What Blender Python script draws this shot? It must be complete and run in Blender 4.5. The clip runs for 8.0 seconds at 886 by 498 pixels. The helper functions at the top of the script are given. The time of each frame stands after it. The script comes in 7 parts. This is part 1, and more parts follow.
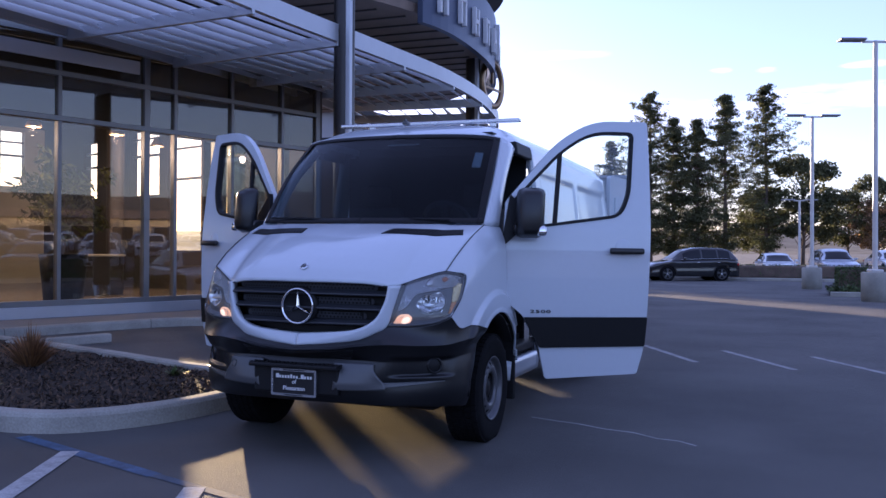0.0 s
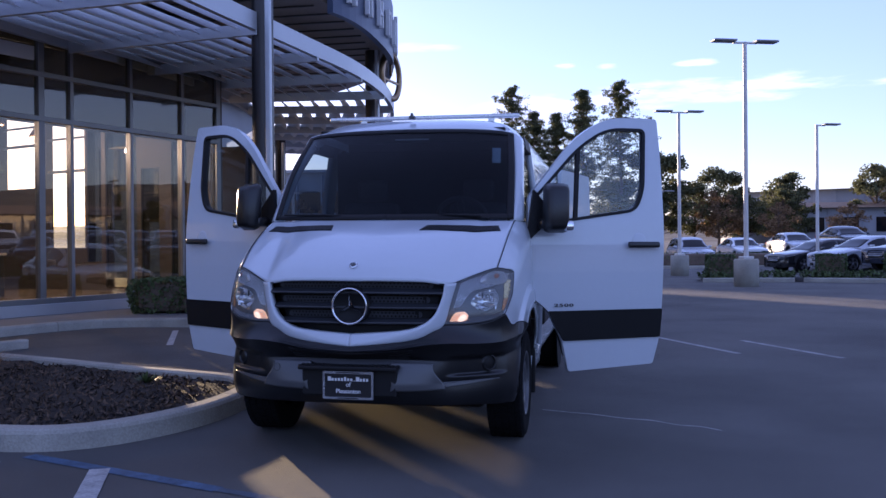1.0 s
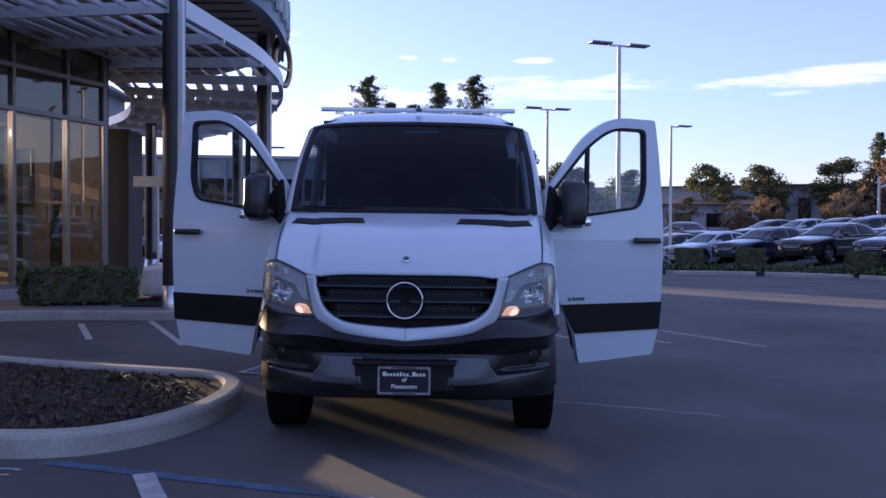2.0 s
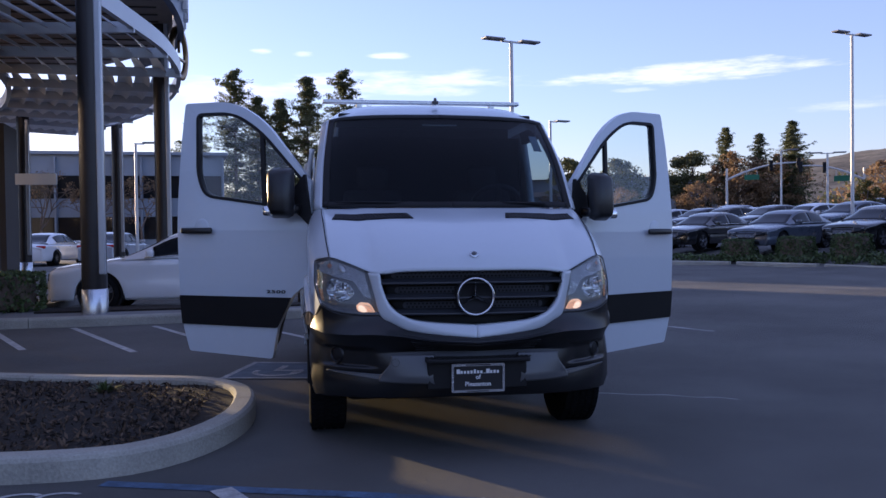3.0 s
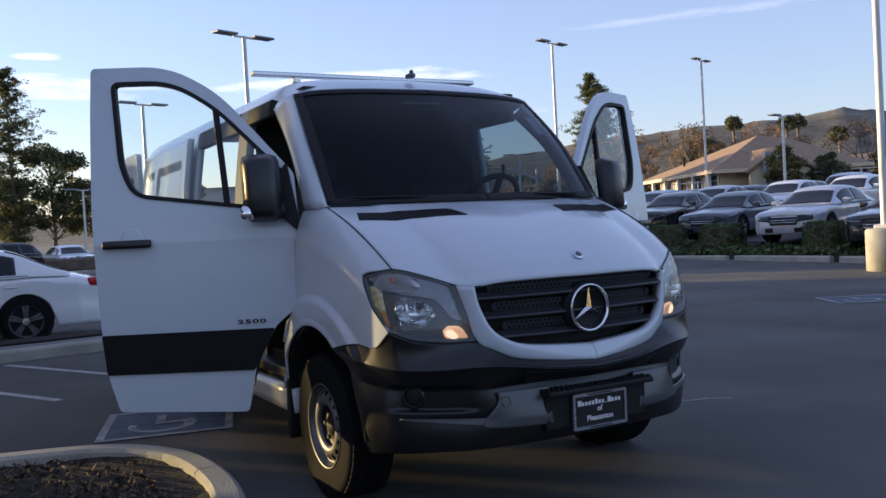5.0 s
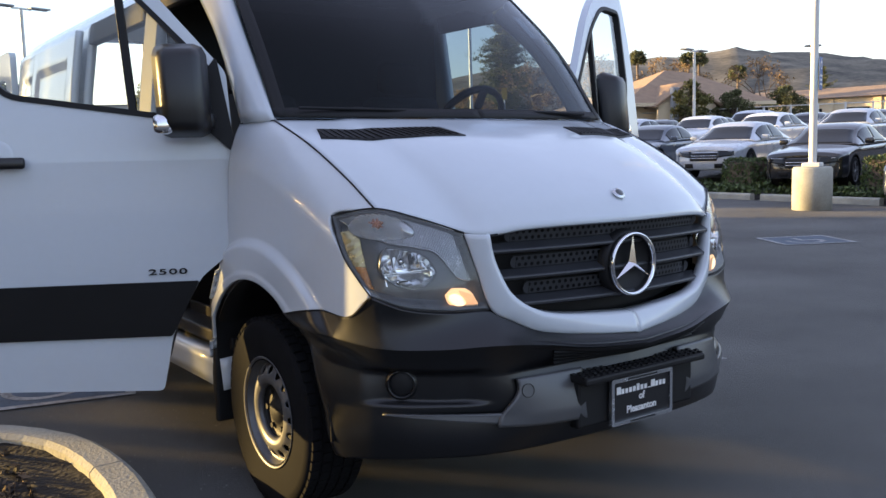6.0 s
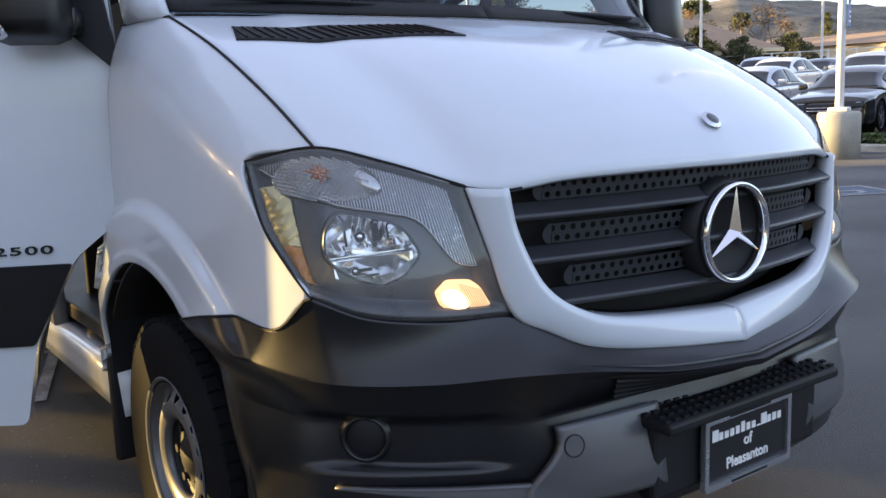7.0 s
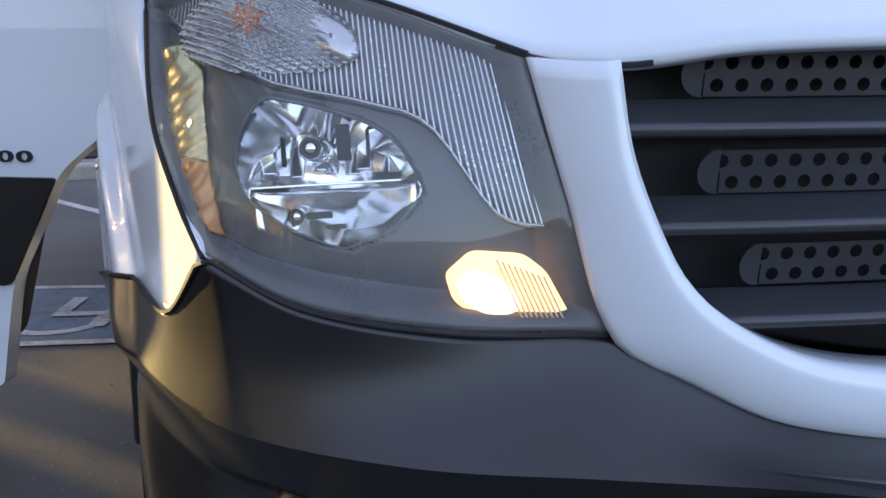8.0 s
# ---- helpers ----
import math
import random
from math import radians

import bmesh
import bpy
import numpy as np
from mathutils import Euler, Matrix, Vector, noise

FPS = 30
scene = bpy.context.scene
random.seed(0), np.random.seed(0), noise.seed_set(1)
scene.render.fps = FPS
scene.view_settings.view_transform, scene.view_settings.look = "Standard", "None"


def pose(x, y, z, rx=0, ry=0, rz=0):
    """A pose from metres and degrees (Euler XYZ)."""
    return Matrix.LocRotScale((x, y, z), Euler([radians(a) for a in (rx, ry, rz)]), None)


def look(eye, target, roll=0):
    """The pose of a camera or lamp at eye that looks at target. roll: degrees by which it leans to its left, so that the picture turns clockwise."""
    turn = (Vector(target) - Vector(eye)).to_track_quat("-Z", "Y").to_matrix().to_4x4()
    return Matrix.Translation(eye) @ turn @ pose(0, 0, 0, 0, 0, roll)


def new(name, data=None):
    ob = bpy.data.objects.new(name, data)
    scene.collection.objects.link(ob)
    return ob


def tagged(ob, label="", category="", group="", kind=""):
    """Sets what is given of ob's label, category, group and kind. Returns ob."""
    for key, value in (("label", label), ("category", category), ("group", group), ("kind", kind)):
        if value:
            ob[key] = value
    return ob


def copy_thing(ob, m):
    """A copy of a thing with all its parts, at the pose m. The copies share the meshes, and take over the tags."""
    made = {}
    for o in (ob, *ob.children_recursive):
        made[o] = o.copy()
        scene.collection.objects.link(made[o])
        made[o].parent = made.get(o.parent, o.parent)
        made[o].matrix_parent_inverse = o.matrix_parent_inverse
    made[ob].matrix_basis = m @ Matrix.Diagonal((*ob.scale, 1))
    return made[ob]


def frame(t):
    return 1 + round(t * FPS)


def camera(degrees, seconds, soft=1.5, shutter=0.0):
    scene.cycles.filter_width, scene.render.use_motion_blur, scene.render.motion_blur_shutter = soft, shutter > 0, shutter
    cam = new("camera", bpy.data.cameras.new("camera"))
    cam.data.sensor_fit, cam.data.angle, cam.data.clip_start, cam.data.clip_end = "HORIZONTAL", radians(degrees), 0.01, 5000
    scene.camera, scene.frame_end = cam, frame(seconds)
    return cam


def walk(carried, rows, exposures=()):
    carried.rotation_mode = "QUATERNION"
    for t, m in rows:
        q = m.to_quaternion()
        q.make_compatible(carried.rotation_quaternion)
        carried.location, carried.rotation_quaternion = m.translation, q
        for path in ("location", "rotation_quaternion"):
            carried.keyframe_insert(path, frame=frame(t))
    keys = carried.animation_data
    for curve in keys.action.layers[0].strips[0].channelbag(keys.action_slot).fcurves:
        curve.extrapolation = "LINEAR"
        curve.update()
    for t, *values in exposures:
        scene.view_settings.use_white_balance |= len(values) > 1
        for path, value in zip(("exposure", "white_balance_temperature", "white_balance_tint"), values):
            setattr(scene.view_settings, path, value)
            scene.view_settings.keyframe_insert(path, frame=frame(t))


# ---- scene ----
cam = camera(53.3, 8.0)
PATH = [
    (0, (2.792, -4.806, 1.295), (2.097, -2.931, 1.306), 0.3),
    (0.5, (2.216, -5.046, 1.317), (1.662, -3.124, 1.312), 0.7),
    (1, (1.579, -5.088, 1.328), (1.203, -3.124, 1.32), -0.5),
    (1.5, (0.906, -5.204, 1.347), (0.687, -3.216, 1.322), 0.1),
    (1.7, (0.661, -5.236, 1.35), (0.529, -3.241, 1.32), 0.3),
    (2.8, (-0.72, -5.105, 1.38), (-0.498, -3.118, 1.341), -0.7),
    (3, (-0.959, -5.047, 1.361), (-0.662, -3.069, 1.317), -0.8),
    (3.5, (-1.519, -4.774, 1.386), (-1.038, -2.833, 1.341), -1.5),
    (4, (-2.046, -4.378, 1.406), (-1.398, -2.487, 1.342), -2.2),
    (4.5, (-2.42, -3.815, 1.392), (-1.622, -1.982, 1.323), -2.5),
    (5, (-2.62, -3.219, 1.389), (-1.644, -1.475, 1.335), -3.2),
    (5.2, (-2.675, -2.966, 1.408), (-1.556, -1.31, 1.343), -3.1),
    (6.3, (-2.18, -1.741, 1.375), (-0.994, -0.152, 1.115), -1.2),
    (6.5, (-2.062, -1.534, 1.363), (-0.844, 0.03, 1.098), -1.1),
    (7, (-1.659, -1.119, 1.272), (-0.513, 0.488, 0.948), -2.4),
    (7.5, (-1.288, -0.735, 1.138), (-0.409, 1.011, 0.716), -0.5),
    (8, (-0.967, -0.49, 1.102), (-0.308, 1.353, 0.693), -0.2),
]
# seconds, stops, kelvin, tint
EXPOSURE = [(0, 1.48, 4950, 41), (1, 1.33, 4900, 42), (1.5, 1.25, 4900, 42), (3, 1.14, 5050, 36), (4, 1.12, 5200, 29), (5.2, 1.28, 5550, 24), (6.5, 2.46, 6350, 22), (7, 2.42, 6250, 21), (7.5, 2.88, 6150, 19), (8, 2.78, 5950, 22)]
walk(cam, [(t, look(eye, target, roll)) for t, eye, target, roll in PATH], EXPOSURE)

# ---- exposure, sky and sun ----
SUN_AZ, SUN_EL = -37.5, 5.5      # degrees from +y toward +x; elevation
sun_dir = Vector((math.sin(radians(SUN_AZ)) * math.cos(radians(SUN_EL)),
                  math.cos(radians(SUN_AZ)) * math.cos(radians(SUN_EL)), math.sin(radians(SUN_EL))))
world = bpy.data.worlds.new("world")
scene.world = world
world.use_nodes = True
wn = world.node_tree.nodes
wl = world.node_tree.links
sky = wn.new("ShaderNodeTexSky")
sky.sky_type = "NISHITA"
sky.sun_disc = False
sky.sun_elevation = radians(SUN_EL)
sky.sun_rotation = radians(SUN_AZ)
sky.air_density, sky.dust_density, sky.ozone_density = 1.0, 0.35, 1.6
# clouds by their bearing and height in degrees: bearing, height, half width, half height, slope, strength
CLOUDS = ((24.8, 9.45, 10.0, .78, .02, 1.0), (5.5, 9.4, 9.5, .95, .015, .75), (-5.0, 8.6, 5.0, 1.1, .0, .6), (-2.9, 11.3, .9, .24, 0, .8), (-.2, 11.2, .9, .24, 0, .8), (5.2, 11.1, 1.5, .3, 0, .85),
          (20.6, 8.6, 1.8, .22, 0, .5), (33.0, 7.0, 4.0, .5, .02, .45), (-14.0, 12.6, 5.0, .35, .01, .5), (47.0, 12.0, 9.0, .4, .01, .25))


def wmath(op, a, b=None, c=None):
    n = wn.new("ShaderNodeMath")
    n.operation = op
    for k, v in enumerate((a, b, c)):
        if v is None:
            continue
        if isinstance(v, (int, float)):
            n.inputs[k].default_value = v
        else:
            wl.new(v, n.inputs[k])
    return n.outputs[0]


tc = wn.new("ShaderNodeTexCoord")
sx = wn.new("ShaderNodeSeparateXYZ")
wl.new(tc.outputs["Generated"], sx.inputs[0])
bearing = wmath("MULTIPLY", wmath("ARCTAN2", sx.outputs[0], sx.outputs[1]), 57.29578)
height = wmath("MULTIPLY", wmath("ARCSINE", sx.outputs[2]), 57.29578)
mp = wn.new("ShaderNodeMapping")
mp.inputs["Scale"].default_value = (9.0, 9.0, 60.0)
cn = wn.new("ShaderNodeTexNoise")
cn.inputs["Scale"].default_value = 1.5
cn.inputs["Detail"].default_value = 7.0
cn.inputs["Roughness"].default_value = 0.6
wl.new(tc.outputs["Generated"], mp.inputs["Vector"])
wl.new(mp.outputs["Vector"], cn.inputs["Vector"])
ragged = wmath("MULTIPLY_ADD", cn.outputs["Fac"], 3.2, -1.75)
cover = None
for az_, el_, hw, hh, slope, power in CLOUDS:
    da = wmath("SUBTRACT", bearing, az_)
    de = wmath("MULTIPLY_ADD", da, -slope, wmath("SUBTRACT", height, el_))
    # flat below, domed above
    q = wmath("ADD", wmath("POWER", wmath("ABSOLUTE", wmath("DIVIDE", da, hw)), 2.0), wmath("POWER", wmath("ABSOLUTE", wmath("DIVIDE", de, hh)), 2.0))
    m_ = wmath("ADD", wmath("SUBTRACT", 1.0, q), ragged)
    sm_ = wn.new("ShaderNodeMapRange")
    sm_.interpolation_type = "SMOOTHSTEP"
    sm_.inputs["From Min"].default_value, sm_.inputs["From Max"].default_value = 0.0, 1.1
    sm_.inputs["To Max"].default_value = power * .62
    wl.new(m_, sm_.inputs["Value"])
    cover = sm_.outputs["Result"] if cover is None else wmath("MAXIMUM", cover, sm_.outputs["Result"])
# a thin even veil of high cloud that pales the blue, and the clouds over it
cm = wn.new("ShaderNodeMix")
cm.data_type = "RGBA"
cm.inputs["B"].default_value = (5.6, 5.2, 5.3, 1)
wl.new(wmath("ADD", cover, 0.02), cm.inputs["Factor"])
veil = wn.new("ShaderNodeMix")
veil.data_type = "RGBA"
veil.inputs["Factor"].default_value = 0.30
veil.inputs["B"].default_value = (2.35, 2.35, 2.75, 1)
wl.new(sky.outputs["Color"], veil.inputs["A"])
wl.new(veil.outputs["Result"], cm.inputs["A"])
wl.new(cm.outputs["Result"], wn["Background"].inputs["Color"])
wn["Background"].inputs["Strength"].default_value = 0.13

sun = new("sun", bpy.data.lights.new("sun", "SUN"))
sun.data.energy, sun.data.angle, sun.data.color = 4.8, radians(0.53), (1.0, 0.73, 0.30)
sun.matrix_world = look((0, 0, 40), Vector((0, 0, 40)) - sun_dir)


# ---- materials ----
def mat(name, color, rough=0.5, metal=0.0, var=0.15, scale=6.0, fine=80.0, bump=0.0, coat=0.0, rvar=0.12, rand=0.0, spec=0.5, island=False):
    """A procedural surface: base colour varied at two scales, uneven gloss, fine relief."""
    m = bpy.data.materials.new(name)
    m.use_nodes = True
    n, l = m.node_tree.nodes, m.node_tree.links
    b = n["Principled BSDF"]
    b.inputs["Metallic"].default_value = metal
    b.inputs["Coat Weight"].default_value = coat
    b.inputs["Coat Roughness"].default_value = 0.06
    b.inputs["Specular IOR Level"].default_value = spec
    co = n.new("ShaderNodeTexCoord")
    big, small = n.new("ShaderNodeTexNoise"), n.new("ShaderNodeTexNoise")
    big.inputs["Scale"].default_value, small.inputs["Scale"].default_value = scale, fine
    big.inputs["Detail"].default_value = 5.0
    small.inputs["Detail"].default_value = 3.0
    for t in (big, small):
        l.new(co.outputs["Object"], t.inputs["Vector"])
    mix = n.new("ShaderNodeMath")
    mix.operation = "MULTIPLY_ADD"
    mix.inputs[1].default_value = 0.6
    l.new(big.outputs["Fac"], mix.inputs[0])
    sc = n.new("ShaderNodeMath")
    sc.operation = "MULTIPLY"
    sc.inputs[1].default_value = 0.4
    l.new(small.outputs["Fac"], sc.inputs[0])
    l.new(sc.outputs[0], mix.inputs[2])
    src = mix.outputs[0]
    if rand:
        ri = n.new("ShaderNodeNewGeometry" if island else "ShaderNodeObjectInfo")
        add = n.new("ShaderNodeMath")
        add.operation = "MULTIPLY_ADD"
        add.inputs[1].default_value = rand
        l.new(ri.outputs["Random Per Island" if island else "Random"], add.inputs[0])
        sub = n.new("ShaderNodeMath")
        sub.operation = "SUBTRACT"
        sub.inputs[1].default_value = rand / 2
        l.new(src, add.inputs[2])
        l.new(add.outputs[0], sub.inputs[0])
        src = sub.outputs[0]
    ramp = n.new("ShaderNodeMapRange")
    ramp.data_type = "FLOAT_VECTOR"
    lo = [c * (1 - var) for c in color]
    hi = [min(1.0, c * (1 + var)) for c in color]
    ramp.inputs[7].default_value = (0.3, 0.3, 0.3)
    ramp.inputs[8].default_value = (0.7, 0.7, 0.7)
    ramp.inputs[9].default_value = lo
    ramp.inputs[10].default_value = hi
    l.new(src, ramp.inputs[6])
    l.new(ramp.outputs[1], b.inputs["Base Color"])
    rr = n.new("ShaderNodeMapRange")
    rr.inputs["To Min"].default_value, rr.inputs["To Max"].default_value = max(0.02, rough - rvar), min(1.0, rough + rvar)
    l.new(src, rr.inputs["Value"])
    l.new(rr.outputs["Result"], b.inputs["Roughness"])
    if bump:
        bp = n.new("ShaderNodeBump")
        bp.inputs["Strength"].default_value = min(1.0, bump)
        bp.inputs["Distance"].default_value = 0.01
        l.new(small.outputs["Fac"], bp.inputs["Height"])
        l.new(bp.outputs["Normal"], b.inputs["Normal"])
    return m


def glass(name, tint=(0.8, 0.86, 0.85), gloss=1.0, rough=0.0, ior=1.5, haze=0.0):
    """Thin glass: clear but tinted, with the gloss of a pane; haze is the share that scatters on weathered plastic."""
    m = bpy.data.materials.new(name)
    m.use_nodes = True
    n, l = m.node_tree.nodes, m.node_tree.links
    n.remove(n["Principled BSDF"])
    tr, gl, mx, fr = (n.new("ShaderNodeBsdfTransparent"), n.new("ShaderNodeBsdfGlossy"), n.new("ShaderNodeMixShader"), n.new("ShaderNodeLayerWeight"))
    tr.inputs["Color"].default_value = (*tint, 1)
    gl.inputs["Roughness"].default_value = rough
    gl.inputs["Color"].default_value = (gloss, gloss, gloss, 1)
    fr.inputs["Blend"].default_value = 0.5
    pw, ma = n.new("ShaderNodeMath"), n.new("ShaderNodeMath")
    pw.operation, ma.operation = "POWER", "MULTIPLY_ADD"
    pw.inputs[1].default_value = 5.0
    f0 = ((ior - 1) / (ior + 1)) ** 2
    ma.inputs[1].default_value, ma.inputs[2].default_value = 1 - f0, f0
    l.new(fr.outputs["Facing"], pw.inputs[0])
    l.new(pw.outputs[0], ma.inputs[0])
    l.new(ma.outputs[0], mx.inputs[0])
    clear = tr.outputs[0]
    if haze:
        df, hz, no, hm = n.new("ShaderNodeBsdfDiffuse"), n.new("ShaderNodeMixShader"), n.new("ShaderNodeTexNoise"), n.new("ShaderNodeMath")
        no.inputs["Scale"].default_value = 14.0
        no.inputs["Detail"].default_value = 6.0
        hm.operation = "MULTIPLY"
        hm.inputs[1].default_value = 2 * haze
        df.inputs["Color"].default_value = (0.82, 0.80, 0.74, 1)
        l.new(no.outputs["Fac"], hm.inputs[0])
        l.new(hm.outputs[0], hz.inputs[0])
        l.new(tr.outputs[0], hz.inputs[1])
        l.new(df.outputs[0], hz.inputs[2])
        clear = hz.outputs[0]
    l.new(clear, mx.inputs[1])
    l.new(gl.outputs[0], mx.inputs[2])
    l.new(mx.outputs[0], n["Material Output"].inputs["Surface"])
    return m


def glow(name, color, strength):
    m = bpy.data.materials.new(name)
    m.use_nodes = True
    b = m.node_tree.nodes["Principled BSDF"]
    b.inputs["Base Color"].default_value = (*color, 1)
    b.inputs["Emission Color"].default_value = (*color, 1)
    b.inputs["Emission Strength"].default_value = strength
    return m


M_WHITE = mat("white paint", (0.575, 0.62, 0.665), 0.26, 0, 0.02, 1.2, 30, 0.0, coat=0.7, rvar=0.0)
M_BLACKP = mat("grained black plastic", (0.0065, 0.0068, 0.008), 0.32, 0, 0.2, 5, 900, 0.04, spec=0.58)
M_MOULD = mat("matt black moulding", (0.007, 0.007, 0.008), 0.5, 0, 0.2, 5, 600, 0.05, spec=0.25)
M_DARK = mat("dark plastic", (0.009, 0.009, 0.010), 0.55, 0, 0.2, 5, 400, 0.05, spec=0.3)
M_GREYP = mat("satin grey plastic", (0.10, 0.103, 0.108), 0.34, 0.3, 0.1, 6, 500, 0.03)
M_GRILLE = mat("grille plastic", (0.030, 0.032, 0.037), 0.33, 0, 0.15, 8, 500, 0.04)
M_CHROME = mat("chrome", (0.82, 0.83, 0.85), 0.08, 1.0, 0.05, 9, 200, 0.0, rvar=0.04)
M_REFL = mat("reflector silver", (0.84, 0.85, 0.86), 0.12, 1.0, 0.03, 9, 200, 0.0, rvar=0.03)
M_SATIN = mat("satin silver", (0.62, 0.64, 0.67), 0.25, 0.9, 0.08, 9, 200)
M_STEEL = mat("painted steel rim", (0.12, 0.122, 0.128), 0.42, 0.45, 0.2, 12, 150)
M_RUBBER = mat("tyre rubber", (0.011, 0.011, 0.012), 0.8, 0, 0.3, 10, 250, 0.12, spec=0.06)
M_ASPHALT = mat("asphalt", (0.106, 0.104, 0.097), 0.82, 0, 0.62, 0.45, 230, 1.0)
M_CONC = mat("pale concrete", (0.36, 0.35, 0.30), 0.85, 0, 0.34, 2.2, 60, 0.5)
M_WALK = mat("sidewalk concrete", (0.20, 0.20, 0.20), 0.85, 0, 0.2, 0.8, 60, 0.3)
M_SOIL = mat("bark mulch", (0.016, 0.012, 0.009), 0.95, 0, 0.7, 5, 40, 1.0)
M_CHIP = mat("bark chips", (0.080, 0.055, 0.036), 0.9, 0, 0.85, 6, 60, 0.3, rand=1.2, island=True)
M_PAINTF = mat("faded blue paint", (0.075, 0.10, 0.135), 0.8, 0, 0.5, 7, 50, 0.3)
M_PAINTW = mat("worn white line paint", (0.40, 0.40, 0.39), 0.8, 0, 0.45, 9, 60, 0.3)
M_PAINTX = mat("nearly worn off line paint", (0.30, 0.30, 0.295), 0.85, 0, 0.6, 5, 40, 0.4)
M_TINT = glass("sun-dimming tinted glass", (0.60, 0.58, 0.50))
M_PAINTB = mat("worn blue line paint", (0.070, 0.115, 0.19), 0.8, 0, 0.6, 7, 50, 0.3)
M_ALU = mat("painted aluminium", (0.50, 0.52, 0.55), 0.35, 0.5, 0.1, 1.5, 120)
M_BLADE = mat("canopy blade", (0.80, 0.82, 0.84), 0.4, 0.1, 0.1, 1.5, 120)
M_BRONZE = mat("dark bronze metal", (0.045, 0.042, 0.042), 0.35, 0.6, 0.2, 2, 150)
M_FRAME = mat("anodised frame", (0.22, 0.22, 0.22), 0.35, 0.6, 0.1, 3, 150)
M_SOFFIT = mat("brown soffit boards", (0.24, 0.18, 0.135), 0.6, 0, 0.25, 3, 60, 0.1)
M_CEIL = mat("dark ceiling", (0.06, 0.055, 0.05), 0.8, 0, 0.2, 2, 60)
M_TILE = mat("showroom floor tile", (0.30, 0.25, 0.19), 0.15, 0, 0.2, 1, 40)
M_CREAM = mat("cream wall", (0.62, 0.56, 0.44), 0.8, 0, 0.1, 1, 60)
M_DARKW = mat("dark brown cladding", (0.055, 0.045, 0.04), 0.6, 0, 0.2, 1, 60)
M_STUCCO = mat("pale stucco", (0.36, 0.37, 0.39), 0.9, 0, 0.1, 0.5, 30, 0.2)
M_OFFW = mat("blue-grey office cladding", (0.28, 0.31, 0.36), 0.6, 0.1, 0.12, 0.6, 40, 0.1)
M_SAND = mat("sand stucco", (0.74, 0.60, 0.40), 0.9, 0, 0.12, 0.5, 30, 0.2)
M_ROOF = mat("brown roof shingle", (0.30, 0.20, 0.125), 0.9, 0, 0.25, 2, 30, 0.4)
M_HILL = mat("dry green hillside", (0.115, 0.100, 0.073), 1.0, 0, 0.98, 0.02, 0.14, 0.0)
M_BARK = mat("bark", (0.16, 0.12, 0.09), 0.95, 0, 0.35, 3, 40, 0.4)
M_PINE = mat("pine needles", (0.115, 0.125, 0.055), 0.8, 0, 0.5, 0.8, 8, 0, rand=0.5, island=True)
M_LEAF = mat("dark foliage", (0.115, 0.120, 0.052), 0.75, 0, 0.5, 0.8, 8, 0, rand=0.5, island=True)
M_DRY = mat("autumn foliage", (0.25, 0.165, 0.085), 0.8, 0, 0.45, 0.8, 8, 0, rand=0.5, island=True)
M_BUSH = mat("yellow-green foliage", (0.150, 0.140, 0.045), 0.7, 0, 0.5, 0.8, 8, 0, rand=0.5, island=True)
for m_ in (M_PINE, M_LEAF, M_DRY, M_BUSH):
    n_, l_ = m_.node_tree.nodes, m_.node_tree.links
    pb = n_["Principled BSDF"]
    through_, both = n_.new("ShaderNodeBsdfTranslucent"), n_.new("ShaderNodeMixShader")
    l_.new(pb.inputs["Base Color"].links[0].from_socket, through_.inputs["Color"])
    both.inputs[0].default_value = .45
    l_.new(pb.outputs[0], both.inputs[1])
    l_.new(through_.outputs[0], both.inputs[2])
    l_.new(both.outputs[0], n_["Material Output"].inputs["Surface"])
M_HEDGE = mat("hedge leaves", (0.068, 0.100, 0.030), 0.6, 0, 0.5, 4, 20, 0, rand=0.6, island=True)
M_GRASS = mat("dry grass blades", (0.24, 0.125, 0.05), 0.8, 0, 0.4, 5, 20, 0, rand=0.6, island=True)
M_POLE = mat("white lamp post paint", (0.66, 0.64, 0.60), 0.45, 0.1, 0.1, 2, 90)
M_FIX = mat("grey lamp head", (0.30, 0.30, 0.30), 0.5, 0.3, 0.1, 3, 90)
M_GLASS = glass("clear glass", (0.90, 0.93, 0.92))
M_WIND = glass("windshield glass", (0.48, 0.55, 0.60), ior=1.25)
M_SHOP = glass("showroom glass", (0.86, 0.84, 0.74), ior=1.75)
M_LENS = glass("headlight lens", (0.93, 0.94, 0.94), ior=1.45, haze=0.045)
M_CARGL = mat("dark car glass", (0.010, 0.012, 0.015), 0.06, 0, 0.1, 2, 90, spec=0.35, rvar=0.03)
M_AMBER = mat("amber lens", (0.42, 0.12, 0.03), 0.2, 0, 0.15, 30, 300)
M_RED = mat("red lens", (0.42, 0.015, 0.015), 0.2, 0, 0.15, 30, 300)
M_SEAT = mat("dark seat cloth", (0.03, 0.03, 0.033), 0.9, 0, 0.25, 8, 300, 0.2)
M_DASH = mat("dashboard plastic", (0.026, 0.026, 0.028), 0.6, 0, 0.2, 8, 300, 0.1)
M_INNER = mat("grey interior panel", (0.30, 0.31, 0.32), 0.7, 0, 0.1, 3, 100)
M_PILLAR = mat("blue-grey pillar colour", (0.16, 0.18, 0.21), 0.5, 0, 0.1, 3, 100)
M_HLBODY = mat("headlight housing", (0.074, 0.080, 0.088), 0.3, 0.1, 0.1, 12, 300)
# darker copy of the rib reflector, groove shade put into its colour
M_HLBED = mat("reflector bed with groove shade painted in", (0.10, 0.105, 0.115), 0.35, 0.6, 0.10, 20, 300)
